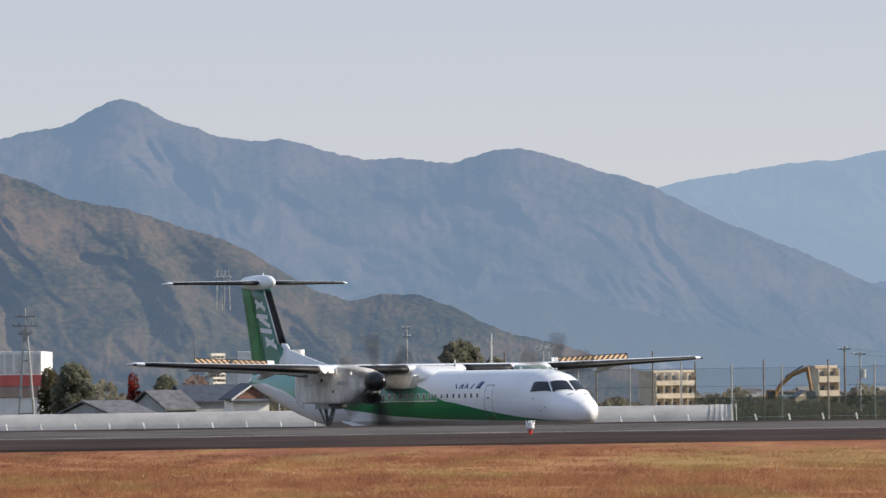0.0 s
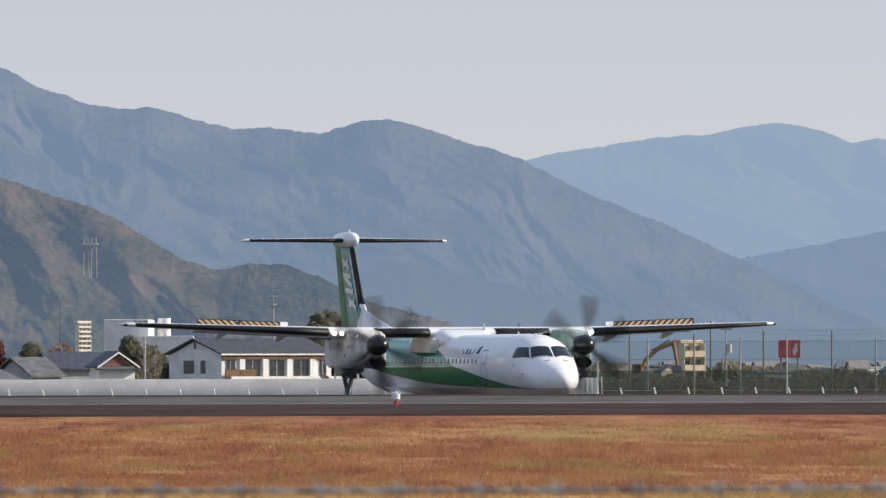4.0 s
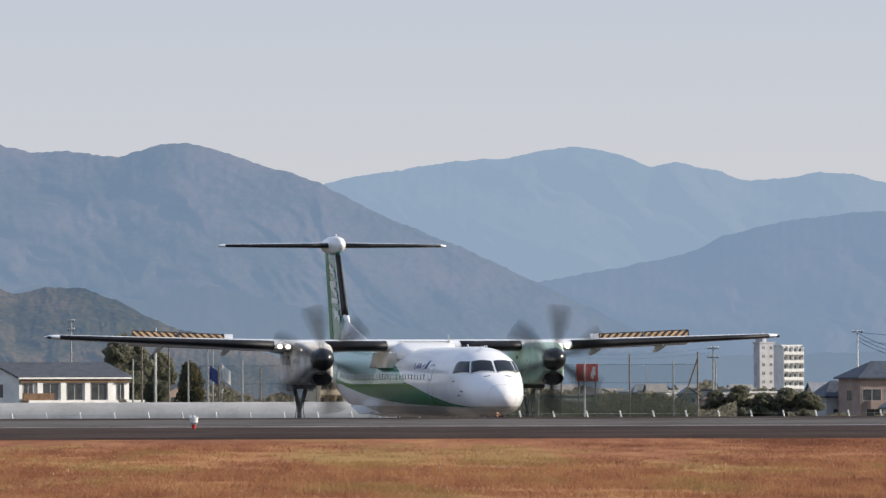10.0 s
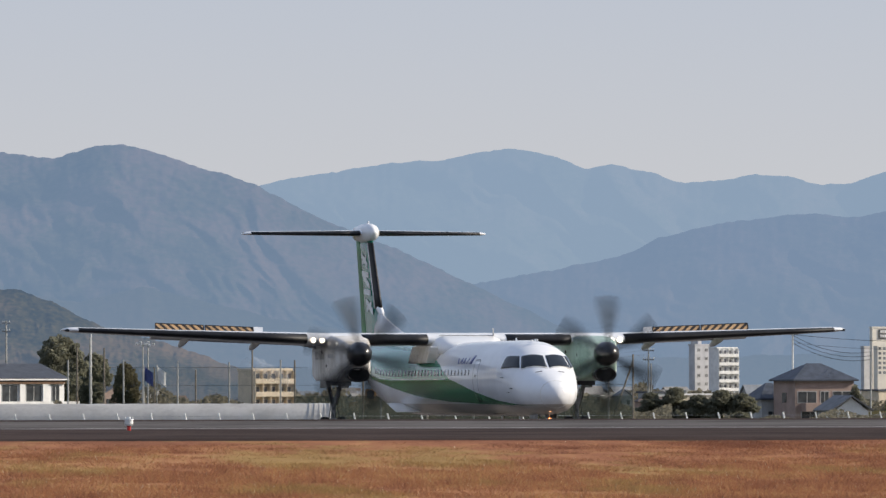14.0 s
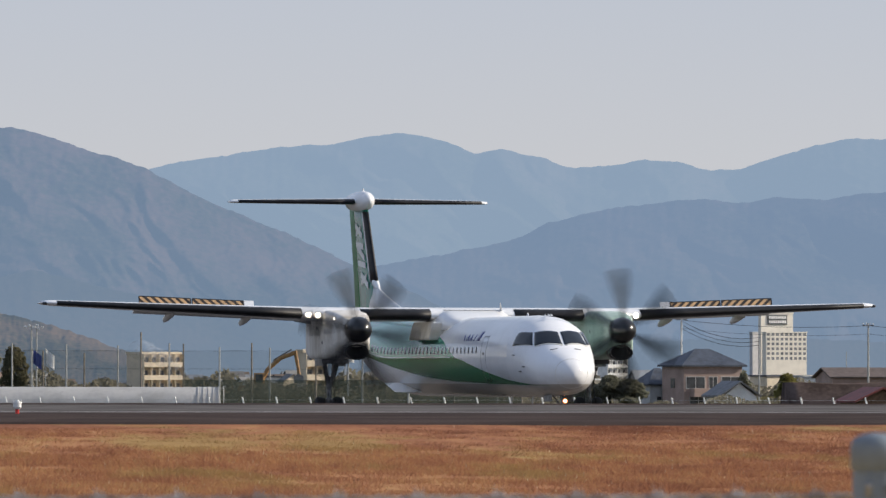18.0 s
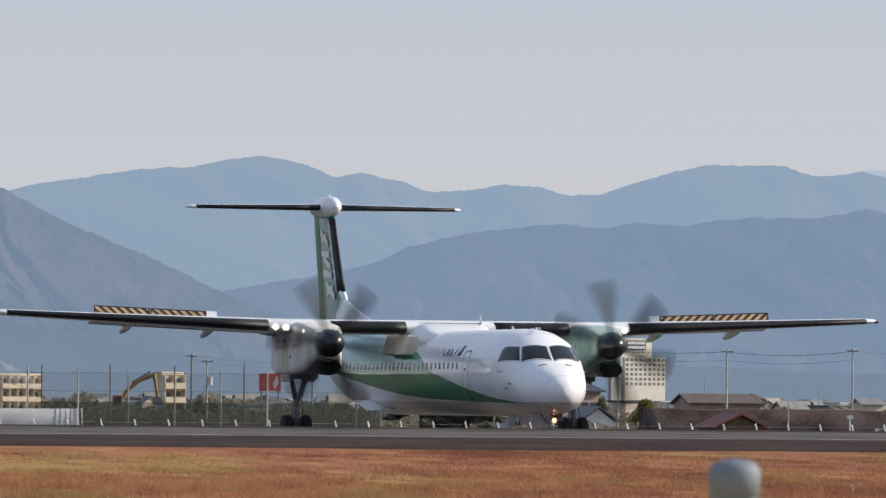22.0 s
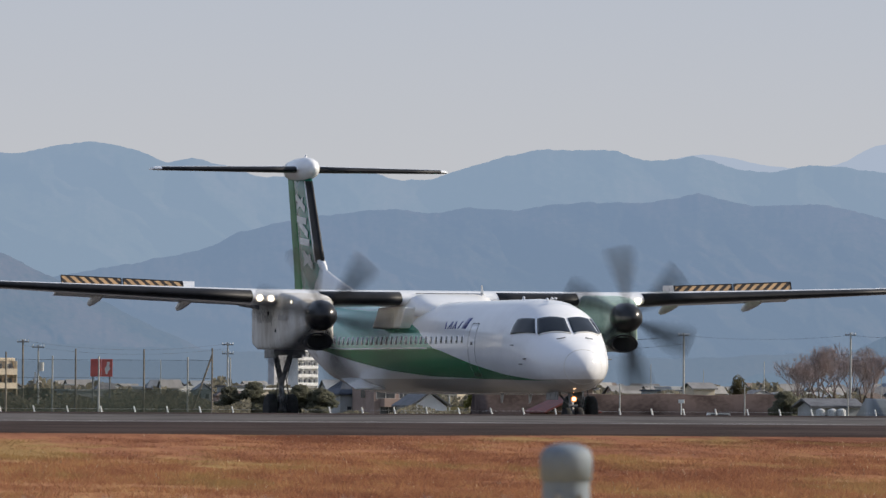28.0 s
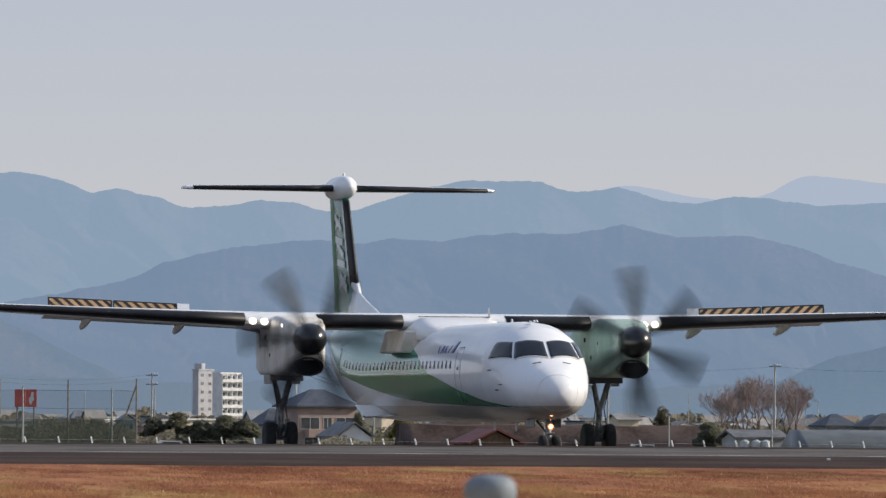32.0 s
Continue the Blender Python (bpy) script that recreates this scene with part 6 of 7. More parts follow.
# ---- poles and cables ----
pa = place_at(-4.93, 900)
py = thing("pylon", pa, "two-legged steel power pylon with crossarms", "pylon")
h = height(0.735, 900) - pa.z
for s in (-1.1, 1.15):
    part("leg", tube((s, 0, -0.3), (0.12 * s, 0, h * 0.88), 0.17, 0.12), M_CONC, py)
part("mast", tube((0, 0, h * 0.75), (0, 0, h), 0.12, 0.08), M_CONC, py)
for z, w in ((h * 0.93, 1.2), (h * 0.86, 1.5), (h * 0.80, 0.9)):
    arm = part("crossarm", box((-w, -0.07, z), (w, 0.07, z + 0.14)), M_STEEL, py)
    for x in (-w + 0.1, -w * 0.5, w * 0.5, w - 0.1):
        part("insulator", tube((x, 0, z + 0.14), (x, 0, z + 0.5), 0.09, 0.06), M_STEEL, arm)
for z in (0.2, 0.4, 0.6):
    part("brace", tube((-1.1 * (1 - z) - 0.1, 0, h * z), (1.1 * (1 - z) + 0.1, 0, h * z), 0.06), M_STEEL, py)
PL = "grey concrete utility pole"
pole(-4.66, 880, 0.27, "plain grey concrete pole", 0)
pole(-2.97, 880, 0.242, "plain grey concrete pole", 0)
pole(-1.97, 950, 0.556, "concrete utility pole with two short crossarms", 2, reach=0.5)
pole(-1.31, 930, 0.489, "tall plain pale pole beside a tree", 0, M_WPAINT, 0.10)
pole(-3.62, 1400, 0.483, "slender grey steel antenna mast", 0, M_STEEL, 0.14, name="antenna_mast", category="mast")
row = [(4.14, 0.455), (5.59, 0.412), (6.565, 0.424), (7.86, 0.433), (9.2, 0.43)]
for i, (a, el) in enumerate(row):
    pole(a, 920, el, "pale concrete utility pole with crossarm", 1, M_CONC if i else M_WPAINT, 0.15, group="roadside poles")
for (a, e0), (b, e1) in zip(row, row[1:]):
    for o, r in ((0.0, 0.03), (-0.065, 0.018)) if a < 6 else ((0.0, 0.012),):
        cable(aloft(a, 920, e0 - 0.02 + o), aloft(b, 920, e1 - 0.02 + o), 0.5, r)
for o in (0.0, -0.03, -0.06):
    cable(aloft(4.14, 920, 0.43 + o), aloft(4.75, 900, 0.30 + o), 0.9, 0.03)
pole(1.43, 860, 0.345, "brown wooden utility pole with crossarm", 1, M_POLEW, 0.14)
pole(1.55, 850, 0.305, "pale pole carrying a white transformer box", 1, M_CONC, 0.13, True)
pole(3.02, 900, 0.331, "grey concrete utility pole with crossarms", 2, M_CONC, 0.14)
pole(3.04, 880, 0.213, "plain grey concrete street pole", 0, M_CONC, 0.12)
pole(4.745, 880, 0.30, "grey slender street pole", 0, M_CONC, 0.11)
pole(6.07, 780, 0.03, "short pale street pole", 0, M_CONC, 0.09)
pole(7.04, 780, 0.027, "short pale street pole", 0, M_CONC, 0.09)
pole(7.84, 700, 0.0, "short pale street pole", 0, M_CONC, 0.08)
for o in (0.0, -0.035):
    cable(aloft(1.43, 860, 0.335 + o), aloft(3.02, 900, 0.32 + o), 0.9, 0.010)
    cable(aloft(-1.97, 950, 0.53 + o), aloft(-4.93, 900, 0.66 + o), 1.2, 0.009)
for a, d, el in ((2.50, 1800, 0.195), (5.42, 1700, 0.19), (6.31, 1750, 0.18), (7.19, 1600, 0.205), (8.10, 1700, 0.13), (8.197, 1650, 0.15), (6.72, 1900, 0.14)):
    pole(a, d, el, "thin pale mast standing among town roofs", 0, M_CONC, 0.11, name="antenna_mast", group="town masts", category="mast")
# tall net posts round a field
posts = [(-1.49, 0.249), (-1.42, 0.355), (-1.32, 0.425), (-1.21, 0.341), (-1.06, 0.249), (-0.82, 0.19), (-0.64, 0.24), (-0.50, 0.171), (-0.24, 0.233), (-0.06, 0.335), (0.16, 0.249), (0.27, 0.247), (0.55, 0.221), (0.80, 0.255),
         (0.94, 0.216), (1.30, 0.25), (1.66, 0.22), (1.84, 0.276), (2.02, 0.218), (2.37, 0.273), (2.71, 0.214), (2.90, 0.285)]
for i, (a, el) in enumerate(posts):
    pole(a, 720 + 3 * (i % 3), el, "weathered wooden net post" if i % 2 else "grey concrete net post", 0, M_POLEW if i % 2 else M_CONC, 0.11, name="net_post", group="net posts", category="post")
st = place_at(2.75, 722)
tagged(part("brace_pole", tube(st + Vector((0, 0, height(-0.2, 722) - st.z)), aloft(2.90, 722, 0.235), 0.09), M_POLEW), "slanting wooden brace against a net post", "brace")
for lo, hi in ((-1.49, 0.27), (0.27, 2.9)):
    xs = np.linspace(lo, hi, 20)
    vs = [aloft(a, 724, -0.3) for a in xs] + [aloft(a, 724, 0.19 + 0.01 * math.sin(a * 12)) for a in xs]
    bn = tagged(new("ball_net"), "thin dark green ball net hung between posts", "net", "ball nets")
    for i in range(19):
        a0, a1 = xs[i], xs[i + 1]
        mesh_ob("net_panel", [vs[i], vs[i + 1], vs[21 + i], vs[20 + i]], [(0, 1, 2, 3)], M_NET, bn)
        if a0 > 0.2:
            mesh_ob("windbreak_panel", [aloft(a0, 721, -0.3), aloft(a1, 721, -0.3), aloft(a1, 721, -0.035), aloft(a0, 721, -0.035)], [(0, 1, 2, 3)], M_NETLOW, bn)
    for el in (0.19, 0.05):
        tagged(part("net_cable", tube_path([aloft(a, 723, el) for a in xs], 0.014, 4), M_CABLE), "steel cable carrying a ball net", "cable", "net cables")
# floodlights and flags
for a, d, el in ((-0.91, 800, 0.372), (-0.87, 815, 0.36)):
    fl = pole(a, d, el, "floodlight mast with a cluster of lamps", 0, M_CONC, 0.11, name="floodlight_mast", group="floodlights", category="floodlight")
    hh = height(el, d) - place_at(a, d).z
    for k in range(4):
        part("lamp_head", box((-0.8 + k * 0.42, -0.15, hh - 0.1 + 0.15 * (k % 2)), (-0.52 + k * 0.42, 0.1, hh + 0.15 + 0.15 * (k % 2)), None, 0.04), M_WPAINT, fl)
for a, m, lb in ((-0.9, M_BLUE, "blue flag hanging on a pole"), (-0.80, M_WPAINT, "white flag hanging on a pole")):
    p = place_at(a, 790)
    fg = thing("flag", p, lb, "flag")
    z = height(0.21, 790) - p.z
    part("pole", tube((0, 0, -0.2), (0, 0, z), 0.05), M_CONC, fg)
    part("cloth", loft([[Vector((0.06 + u * 0.9, 0.12 * math.sin(u * 6 + k) + o, z - 0.15 - k * 1.5 - u * 0.7)) for u in np.linspace(0, 1, 6)] + [Vector((0.06 + u * 0.9, 0.12 * math.sin(u * 6 + k) + o + 0.02, z - 0.15 - k * 1.5 - u * 0.7)) for u in np.linspace(1, 0, 6)] for k, o in ((0, 0), (1, 0.05))]), m, fg)
# relay masts on the hill
for a in (-3.42, -3.36):
    p = place_at(a, 2300)
    z0, z1 = height(0.70, 2300), height(1.01, 2300)
    rm_ = thing("relay_mast", (p.x, p.y, z0), "white lattice relay mast on the hill", "mast", "relay masts")
    bm = bmesh.new()
    for sx, sy in ((-1, -1), (1, -1), (1, 1), (-1, 1)):
        add_tube(bm, (sx * 0.9, sy * 0.9, 0), (sx * 0.6, sy * 0.6, z1 - z0), 0.08)
    part("legs", bm, M_CONC, rm_)
    for k in range(6):
        z = (k + 0.5) * (z1 - z0) / 6
        part("brace", tube((-0.85, -0.8, z), (0.85, -0.8, z + 1.2), 0.05), M_CONC, rm_)
    part("platform", box((-1.3, -1.3, (z1 - z0) * 0.82), (1.3, 1.3, (z1 - z0) * 0.85)), M_WPAINT, rm_)

# ---- trees ----
tree(-4.58, 880, 0.335, 6.4, "dark evergreen tree behind the houses", M_LEAF, 1, 4500, 0.32)
tree(-4.76, 890, 0.30, 3.6, "brownish tree beside a shop", M_LEAFB, 2, 2000, 0.28)
tree(-4.11, 900, 0.245, 2.2, "narrow tree in red autumn leaf", M_LEAFR, 3, 500)
tree(-3.86, 900, 0.225, 4.5, "round dark evergreen tree behind roofs", M_LEAF, 4, 2600, 0.3)
tree(-3.10, 920, 0.275, 4.6, "dark leafy tree behind a house", M_LEAF, 5, 3600, 0.3)
tree(-2.80, 905, 0.05, 2.4, "small dark green garden evergreen", M_LEAF, 6, 500)
tree(-1.58, 930, 0.47, 8.4, "large dense dark green tree", M_LEAF, 7, 9000, 0.36)
tree(-1.30, 935, 0.33, 5.2, "dark green tree beside a larger one", M_LEAF, 17, 3600, 0.34)
tree(-1.06, 940, 0.25, 4.4, "olive tree crown behind net posts", M_LEAFB, 18, 2400, 0.3)
tree(4.955, 830, 0.035, 3.7, "small tree with yellow-green leaves", M_LEAFY, 8, 3000, 0.2, low=0.08)
tree(6.98, 1100, 0.115, 3.4, "small dark tree on the skyline", M_LEAFB, 9, 600)
tree(4.62, 890, 0.06, 2.2, "dark garden evergreen beside a house", M_LEAF, 19, 500)
for a, w, el, sd in ((3.03, 4.6, 0.0, 11), (3.22, 5.0, 0.04, 12), (3.40, 4.6, -0.02, 13), (3.58, 4.8, 0.02, 14), (3.74, 4.2, -0.01, 15), (3.12, 3.8, -0.06, 16)):
    tree(a, 850, el, w, "clipped dark green shrub behind the fence", M_LEAF, sd, 3400, 0.24, False, 0.05, "shrub")
tree(7.34, 720, -0.01, 4.0, "dense conical dark green shrub", M_LEAF, 21, 3600, 0.2, False, 0.05, "shrub")
bare_tree(7.62, 1000, 0.345, 9, "large bare winter tree with fine branches", 31)
bare_tree(7.85, 1010, 0.35, 9, "spreading bare winter tree", 32)
bare_tree(7.74, 1020, 0.36, 9, "tall bare winter tree with rounded crown", 35)
bare_tree(7.95, 1015, 0.345, 9, "bare winter tree with dense twigs", 36)
bare_tree(7.52, 1000, 0.30, 8, "bare winter tree among others", 37)
bare_tree(7.42, 990, 0.28, 7, "smaller bare winter tree", 33)
bare_tree(8.02, 1005, 0.33, 8, "bare leafless tree with upright branches", 34)
# rough growth along the field edges
def scrub(name, az0, az1, d, el_lo, el_hi, count, size, material, label, seed):
    r = np.random.RandomState(seed)
    a = np.radians(az0 + (az1 - az0) * r.random_sample(count))
    dd = d + 30 * r.random_sample(count)
    crown = el_lo + (el_hi - el_lo) * (0.5 + 0.5 * np.sin(np.degrees(a) * 9 + seed) * np.cos(np.degrees(a) * 4.3))
    lowz = np.array([ground_z(float(q)) for q in dd])
    topz = EYE.z + dd * np.tan(np.radians(crown))
    z = lowz + (topz - lowz) * r.random_sample(count)
    c = np.stack([dd * np.sin(a), dd * np.cos(a), z], 1)
    u = r.normal(size=(count, 3))
    u /= np.linalg.norm(u, axis=1)[:, None]
    v = np.cross(u, r.normal(size=(count, 3)))
    v /= np.linalg.norm(v, axis=1)[:, None]
    s = size * (0.6 + 0.8 * r.random_sample(count))[:, None]
    pts = np.stack([c - u * s, c + v * s * 0.6, c + u * s, c - v * s * 0.6], 1).reshape(-1, 3)
    return tagged(mesh_ob(name, pts.tolist(), np.arange(count * 4).reshape(-1, 4).tolist(), material), label, "scrub", kind="stuff")


scrub("scrub", 0.5, 3.2, 735, -0.17, -0.05, 26000, 0.15, M_SCRUB, "olive and brown scrub along the field edge", 3)
scrub("scrub", -1.6, 0.6, 760, -0.2, -0.03, 9000, 0.2, M_SCRUB, "olive scrub behind the greenhouse", 4)
scrub("scrub", 3.6, 5.2, 820, -0.25, -0.14, 6000, 0.18, M_SCRUB, "low brown scrub before the houses", 5)
scrub("woods", -5.8, -2.4, 1050, -0.15, 0.17, 9000, 0.5, M_SCRUB, "belt of brown and green trees among houses", 9)
M_AUTUMN = mat("russet_autumn_leaves", (0.25, 0.165, 0.13), 0.95, var=0.2, scale=0.06, island=0.25, spec=0.05)
through_leaf(M_AUTUMN, M_AUTUMN.node_tree.nodes["Principled BSDF"].inputs["Base Color"].links[0].from_socket, 0.5)
scrub("woods", -5.8, -3.3, 1750, -0.1, 0.20, 14000, 0.4, M_AUTUMN, "russet autumn woods at the foot of the hill", 12)
scrub("woods", -3.4, -1.4, 1800, -0.1, 0.16, 5000, 0.55, M_AUTUMN, "low russet woods at the foot of the hill", 13)
scrub("woods", 0.4, 9.5, 1660, -0.14, -0.01, 16000, 0.42, M_SCRUB, "hedges and garden trees among the town houses", 16)
scrub("woods", -6, 10, 1900, -0.12, 0.06, 14000, 0.9, M_SCRUB, "hazy belt of trees across the plain", 6)

# ---- smoke rising from a field fire ----
M_SMOKE = mat("thin_white_smoke", (0.75, 0.77, 0.80), 1.0, var=0.05, scale=0.3, spec=0.0)
see_through(M_SMOKE, 0.075)
sk_at = place_at(0.14, 1680)
smoke = thing("smoke_plume", sk_at, "thin white smoke drifting up from a field fire", "smoke")
for i in range(10):
    u = i / 9
    bm = bmesh.new()
    s = 0.9 + 1.5 * u
    bmesh.ops.create_icosphere(bm, subdivisions=3, radius=s)
    bmesh.ops.delete(bm, geom=[f for f in bm.faces if f.normal.y > 0.0], context="FACES")
    for v in bm.verts:
        v.co = v.co * (1 + 0.5 * noise.noise(v.co / s * 1.3 + Vector((i * 2.0, 0, 0)))) + Vector((4.5 - 10.5 * u ** 1.2, 0, 2.0 + 8.5 * u ** 0.55))
    part("puff", bm, M_SMOKE, smoke, "", True)

# small white marker post before the bank, and a cream house behind it
mp_at = place_at(6.548, 700)
mkp = thing("marker_post", mp_at, "short white marker post with a square head", "post")
mh = height(-0.095, 700) - mp_at.z
part("shaft", tube((0, 0, -0.1), (0, 0, mh - 0.3), 0.07, 0.06, 10), M_WPAINT, mkp)
part("head", box((-0.28, -0.08, mh - 0.32), (0.28, 0.08, mh), None, 0.03), M_WPAINT, mkp)
turned_house(6.585, 6.81, 1250, -0.005, 0.04, "gx", 18, 4, M_WALLC, M_ROOFU, "cream house with a pale roof and a row of windows", [(0.15, 2.2, 0.6, 0.9), (0.38, 2.2, 0.6, 0.9), (0.62, 2.2, 0.6, 0.9), (0.85, 2.2, 0.6, 0.9)])

# ---- excavator on the field ----
ea = place_at(1.0, 1000)
ex = thing("excavator", ea, "yellow excavator with raised boom", "excavator")
part("tracks", box((-5.6, -1.4, 0), (-1.3, 1.4, 1.0), None, 0.35), M_TYRE, ex)
part("body", box((-5.4, -1.3, 1.1), (-1.7, 1.3, 3.2), None, 0.25), M_YELLOW, ex)
cab = part("cab", box((-3.2, -1.2, 3.2), (-1.8, 0.1, 4.9), None, 0.12), M_YELLOW, ex)
part("pane", box((-3.0, -1.24, 3.6), (-2.0, -1.203, 4.7), None, 0.02), M_PANE, cab)
boom = tube_path([(-2.4, 0.6, 3.2), (-1.3, 0.6, 5.4), (0.4, 0.6, 6.9), (2.5, 0.6, 7.7)], 0.3, 6)
part("boom", boom, M_YELLOW, ex)
part("stick", tube((2.4, 0.6, 7.9), (3.0, 0.6, 4.5), 0.27, 0.2, 6), M_YELLOW, ex)
part("piston", tube((-0.6, 0.6, 6.6), (1.9, 0.6, 8.1), 0.1, 0.1, 6), M_STEEL, ex)
part("bucket", prism([(0, 0), (1.3, 0.1), (1.2, 1.0), (0.5, 1.3), (-0.1, 0.9)], 0.0, 1.2, lambda u, v, w: (2.3 + u, w, 3.5 + v)), M_STEEL, ex)

# ---- runway edge light ----
ml = place_at(-1.019, 163)
ml.z += 0.035
mk = thing("runway_light", ml, "small white runway edge light on a red foot", "runway light")
part("foot", tube((0, 0, 0), (0, 0, 0.10), 0.045, None, 12), M_RED, mk, "red foot")
bm = bmesh.new()
add_tube(bm, (0, 0, 0.10), (0, 0, 0.14), 0.06, 0.095, 16)
add_tube(bm, (0, 0, 0.14), (0, 0, 0.23), 0.095, 0.09, 16)
add_tube(bm, (0, 0, 0.23), (0, 0, 0.25), 0.105, 0.10, 16)
part("housing", bm, M_WPAINT, mk, "white housing")
part("lens", tube((0, 0, 0.25), (0, 0, 0.30), 0.055, 0.04, 12), M_WPAINT, mk)
for sx in (-0.085, 0.085):
    part("bolt", tube((sx, -0.03, 0.25), (sx, -0.03, 0.30), 0.014, None, 8), M_WPAINT, mk)
pl2 = place_at(8.28, 161)
tagged(part("pavement_light", box((pl2.x - 0.035, pl2.y, pl2.z + 0.03), (pl2.x + 0.035, pl2.y + 0.07, pl2.z + 0.075), None, 0.01), M_WPAINT), "flush white light set in the runway", "runway light")

# ---- fence before the camera: post and barbed wire ----
fpz = height(-0.4387, 8.3)
at = Vector((8.3 * math.sin(radians(5.655)), 8.3 * math.cos(radians(5.655)), ground_z(8.3)))
post = thing("boundary_post", at, "grey galvanised fence post with rounded cap", "fence post")
M_POST = mat("dull_galvanised_post", (0.165, 0.20, 0.235), 0.65, 0.0, var=0.12, scale=12)
M_WIRE = mat("dull_rusty_wire", (0.42, 0.40, 0.39), 0.7, 0.2, var=0.35, scale=30, second=(0.22, 0.17, 0.15))
part("tube", tube((0, 0, -0.05), (0, 0, fpz - 0.028), 0.027, None, 24), M_POST, post)
cap = []
top = fpz - at.z
for z, r in ((-0.042, 0.0290), (-0.019, 0.0298), (-0.014, 0.0294), (-0.0095, 0.0277), (-0.0055, 0.0242), (-0.0024, 0.0185), (-0.0006, 0.0105), (0.0, 0.003)):
    cap.append([Vector((r * math.cos(q), r * math.sin(q), top + z)) for q in np.linspace(0, 2 * math.pi, 28, endpoint=False)])
part("cap", loft(cap), M_POST, post, "rounded cap", True)
part("tie", tube((0.027, 0, top - 0.075), (0.034, -0.02, top - 0.08), 0.004), M_FENCE, post)
bm = bmesh.new()
for sx in (-0.012, 0.012):
    add_tube(bm, (sx, -0.030, top - 0.058), (sx, -0.026, top - 0.07), 0.004)
part("hook", bm, M_STEEL, post)


def barbed(name, az0, az1, el, d, sag, pitch, label):
    pts = []
    for a in np.arange(az0, az1, 0.06):
        u = (a - az0) / (az1 - az0)
        pts.append(Vector((d * math.tan(radians(a)), d, height(el, d) - sag * 4 * u * (1 - u))))
    root = tagged(new(name), label, "barbed wire")
    for ph in (0, math.pi):
        vs, fs = [], []
        for i, p in enumerate(pts):
            q0 = i * 0.9 + ph
            c = p + Vector((0, 0.0022 * math.cos(q0), 0.0022 * math.sin(q0)))
            for k in range(5):
                q = k * 1.2566
                vs.append(c + Vector((0, 0.0021 * math.cos(q), 0.0021 * math.sin(q))))
            if i:
                b = len(vs) - 10
                for k in range(5):
                    j = (k + 1) % 5
                    fs.append((b + k, b + j, b + 5 + j, b + 5 + k))
        mesh_ob("strand", vs, fs, M_WIRE, root, True)
    a = az0 + 0.3
    while a < az1 - 0.2:
        u = (a - az0) / (az1 - az0)
        c = Vector((d * math.tan(radians(a)), d, height(el, d) - sag * 4 * u * (1 - u)))
        bm = bmesh.new()
        for k in range(5):
            bmesh.ops.create_cone(bm, cap_ends=True, segments=8, radius1=0.0058, radius2=0.0058, depth=0.003, matrix=Matrix.Translation(c + Vector((-0.006 + k * 0.003, 0, 0))) @ Matrix.Rotation(math.pi / 2, 4, "Y"))
        for sx, sz, sy in ((-0.005, 0.013, 0.004), (0.004, 0.012, -0.006), (-0.002, -0.012, 0.006), (0.006, -0.012, -0.004)):
            add_tube(bm, c, c + Vector((sx, sy, sz)), 0.0022, 0.0006, 5)
        part("barb", bm, M_WIRE, root)
        a += pitch
    return root


barbed("barbed_wire", -7.5, 5.5, -0.935, 8.3, 0.004, 0.62, "rusty grey barbed wire strand along the fence")
barbed("barbed_wire", 5.8, 12.0, -1.02, 8.3, 0.004, 0.62, "grey barbed wire strand along the fence")

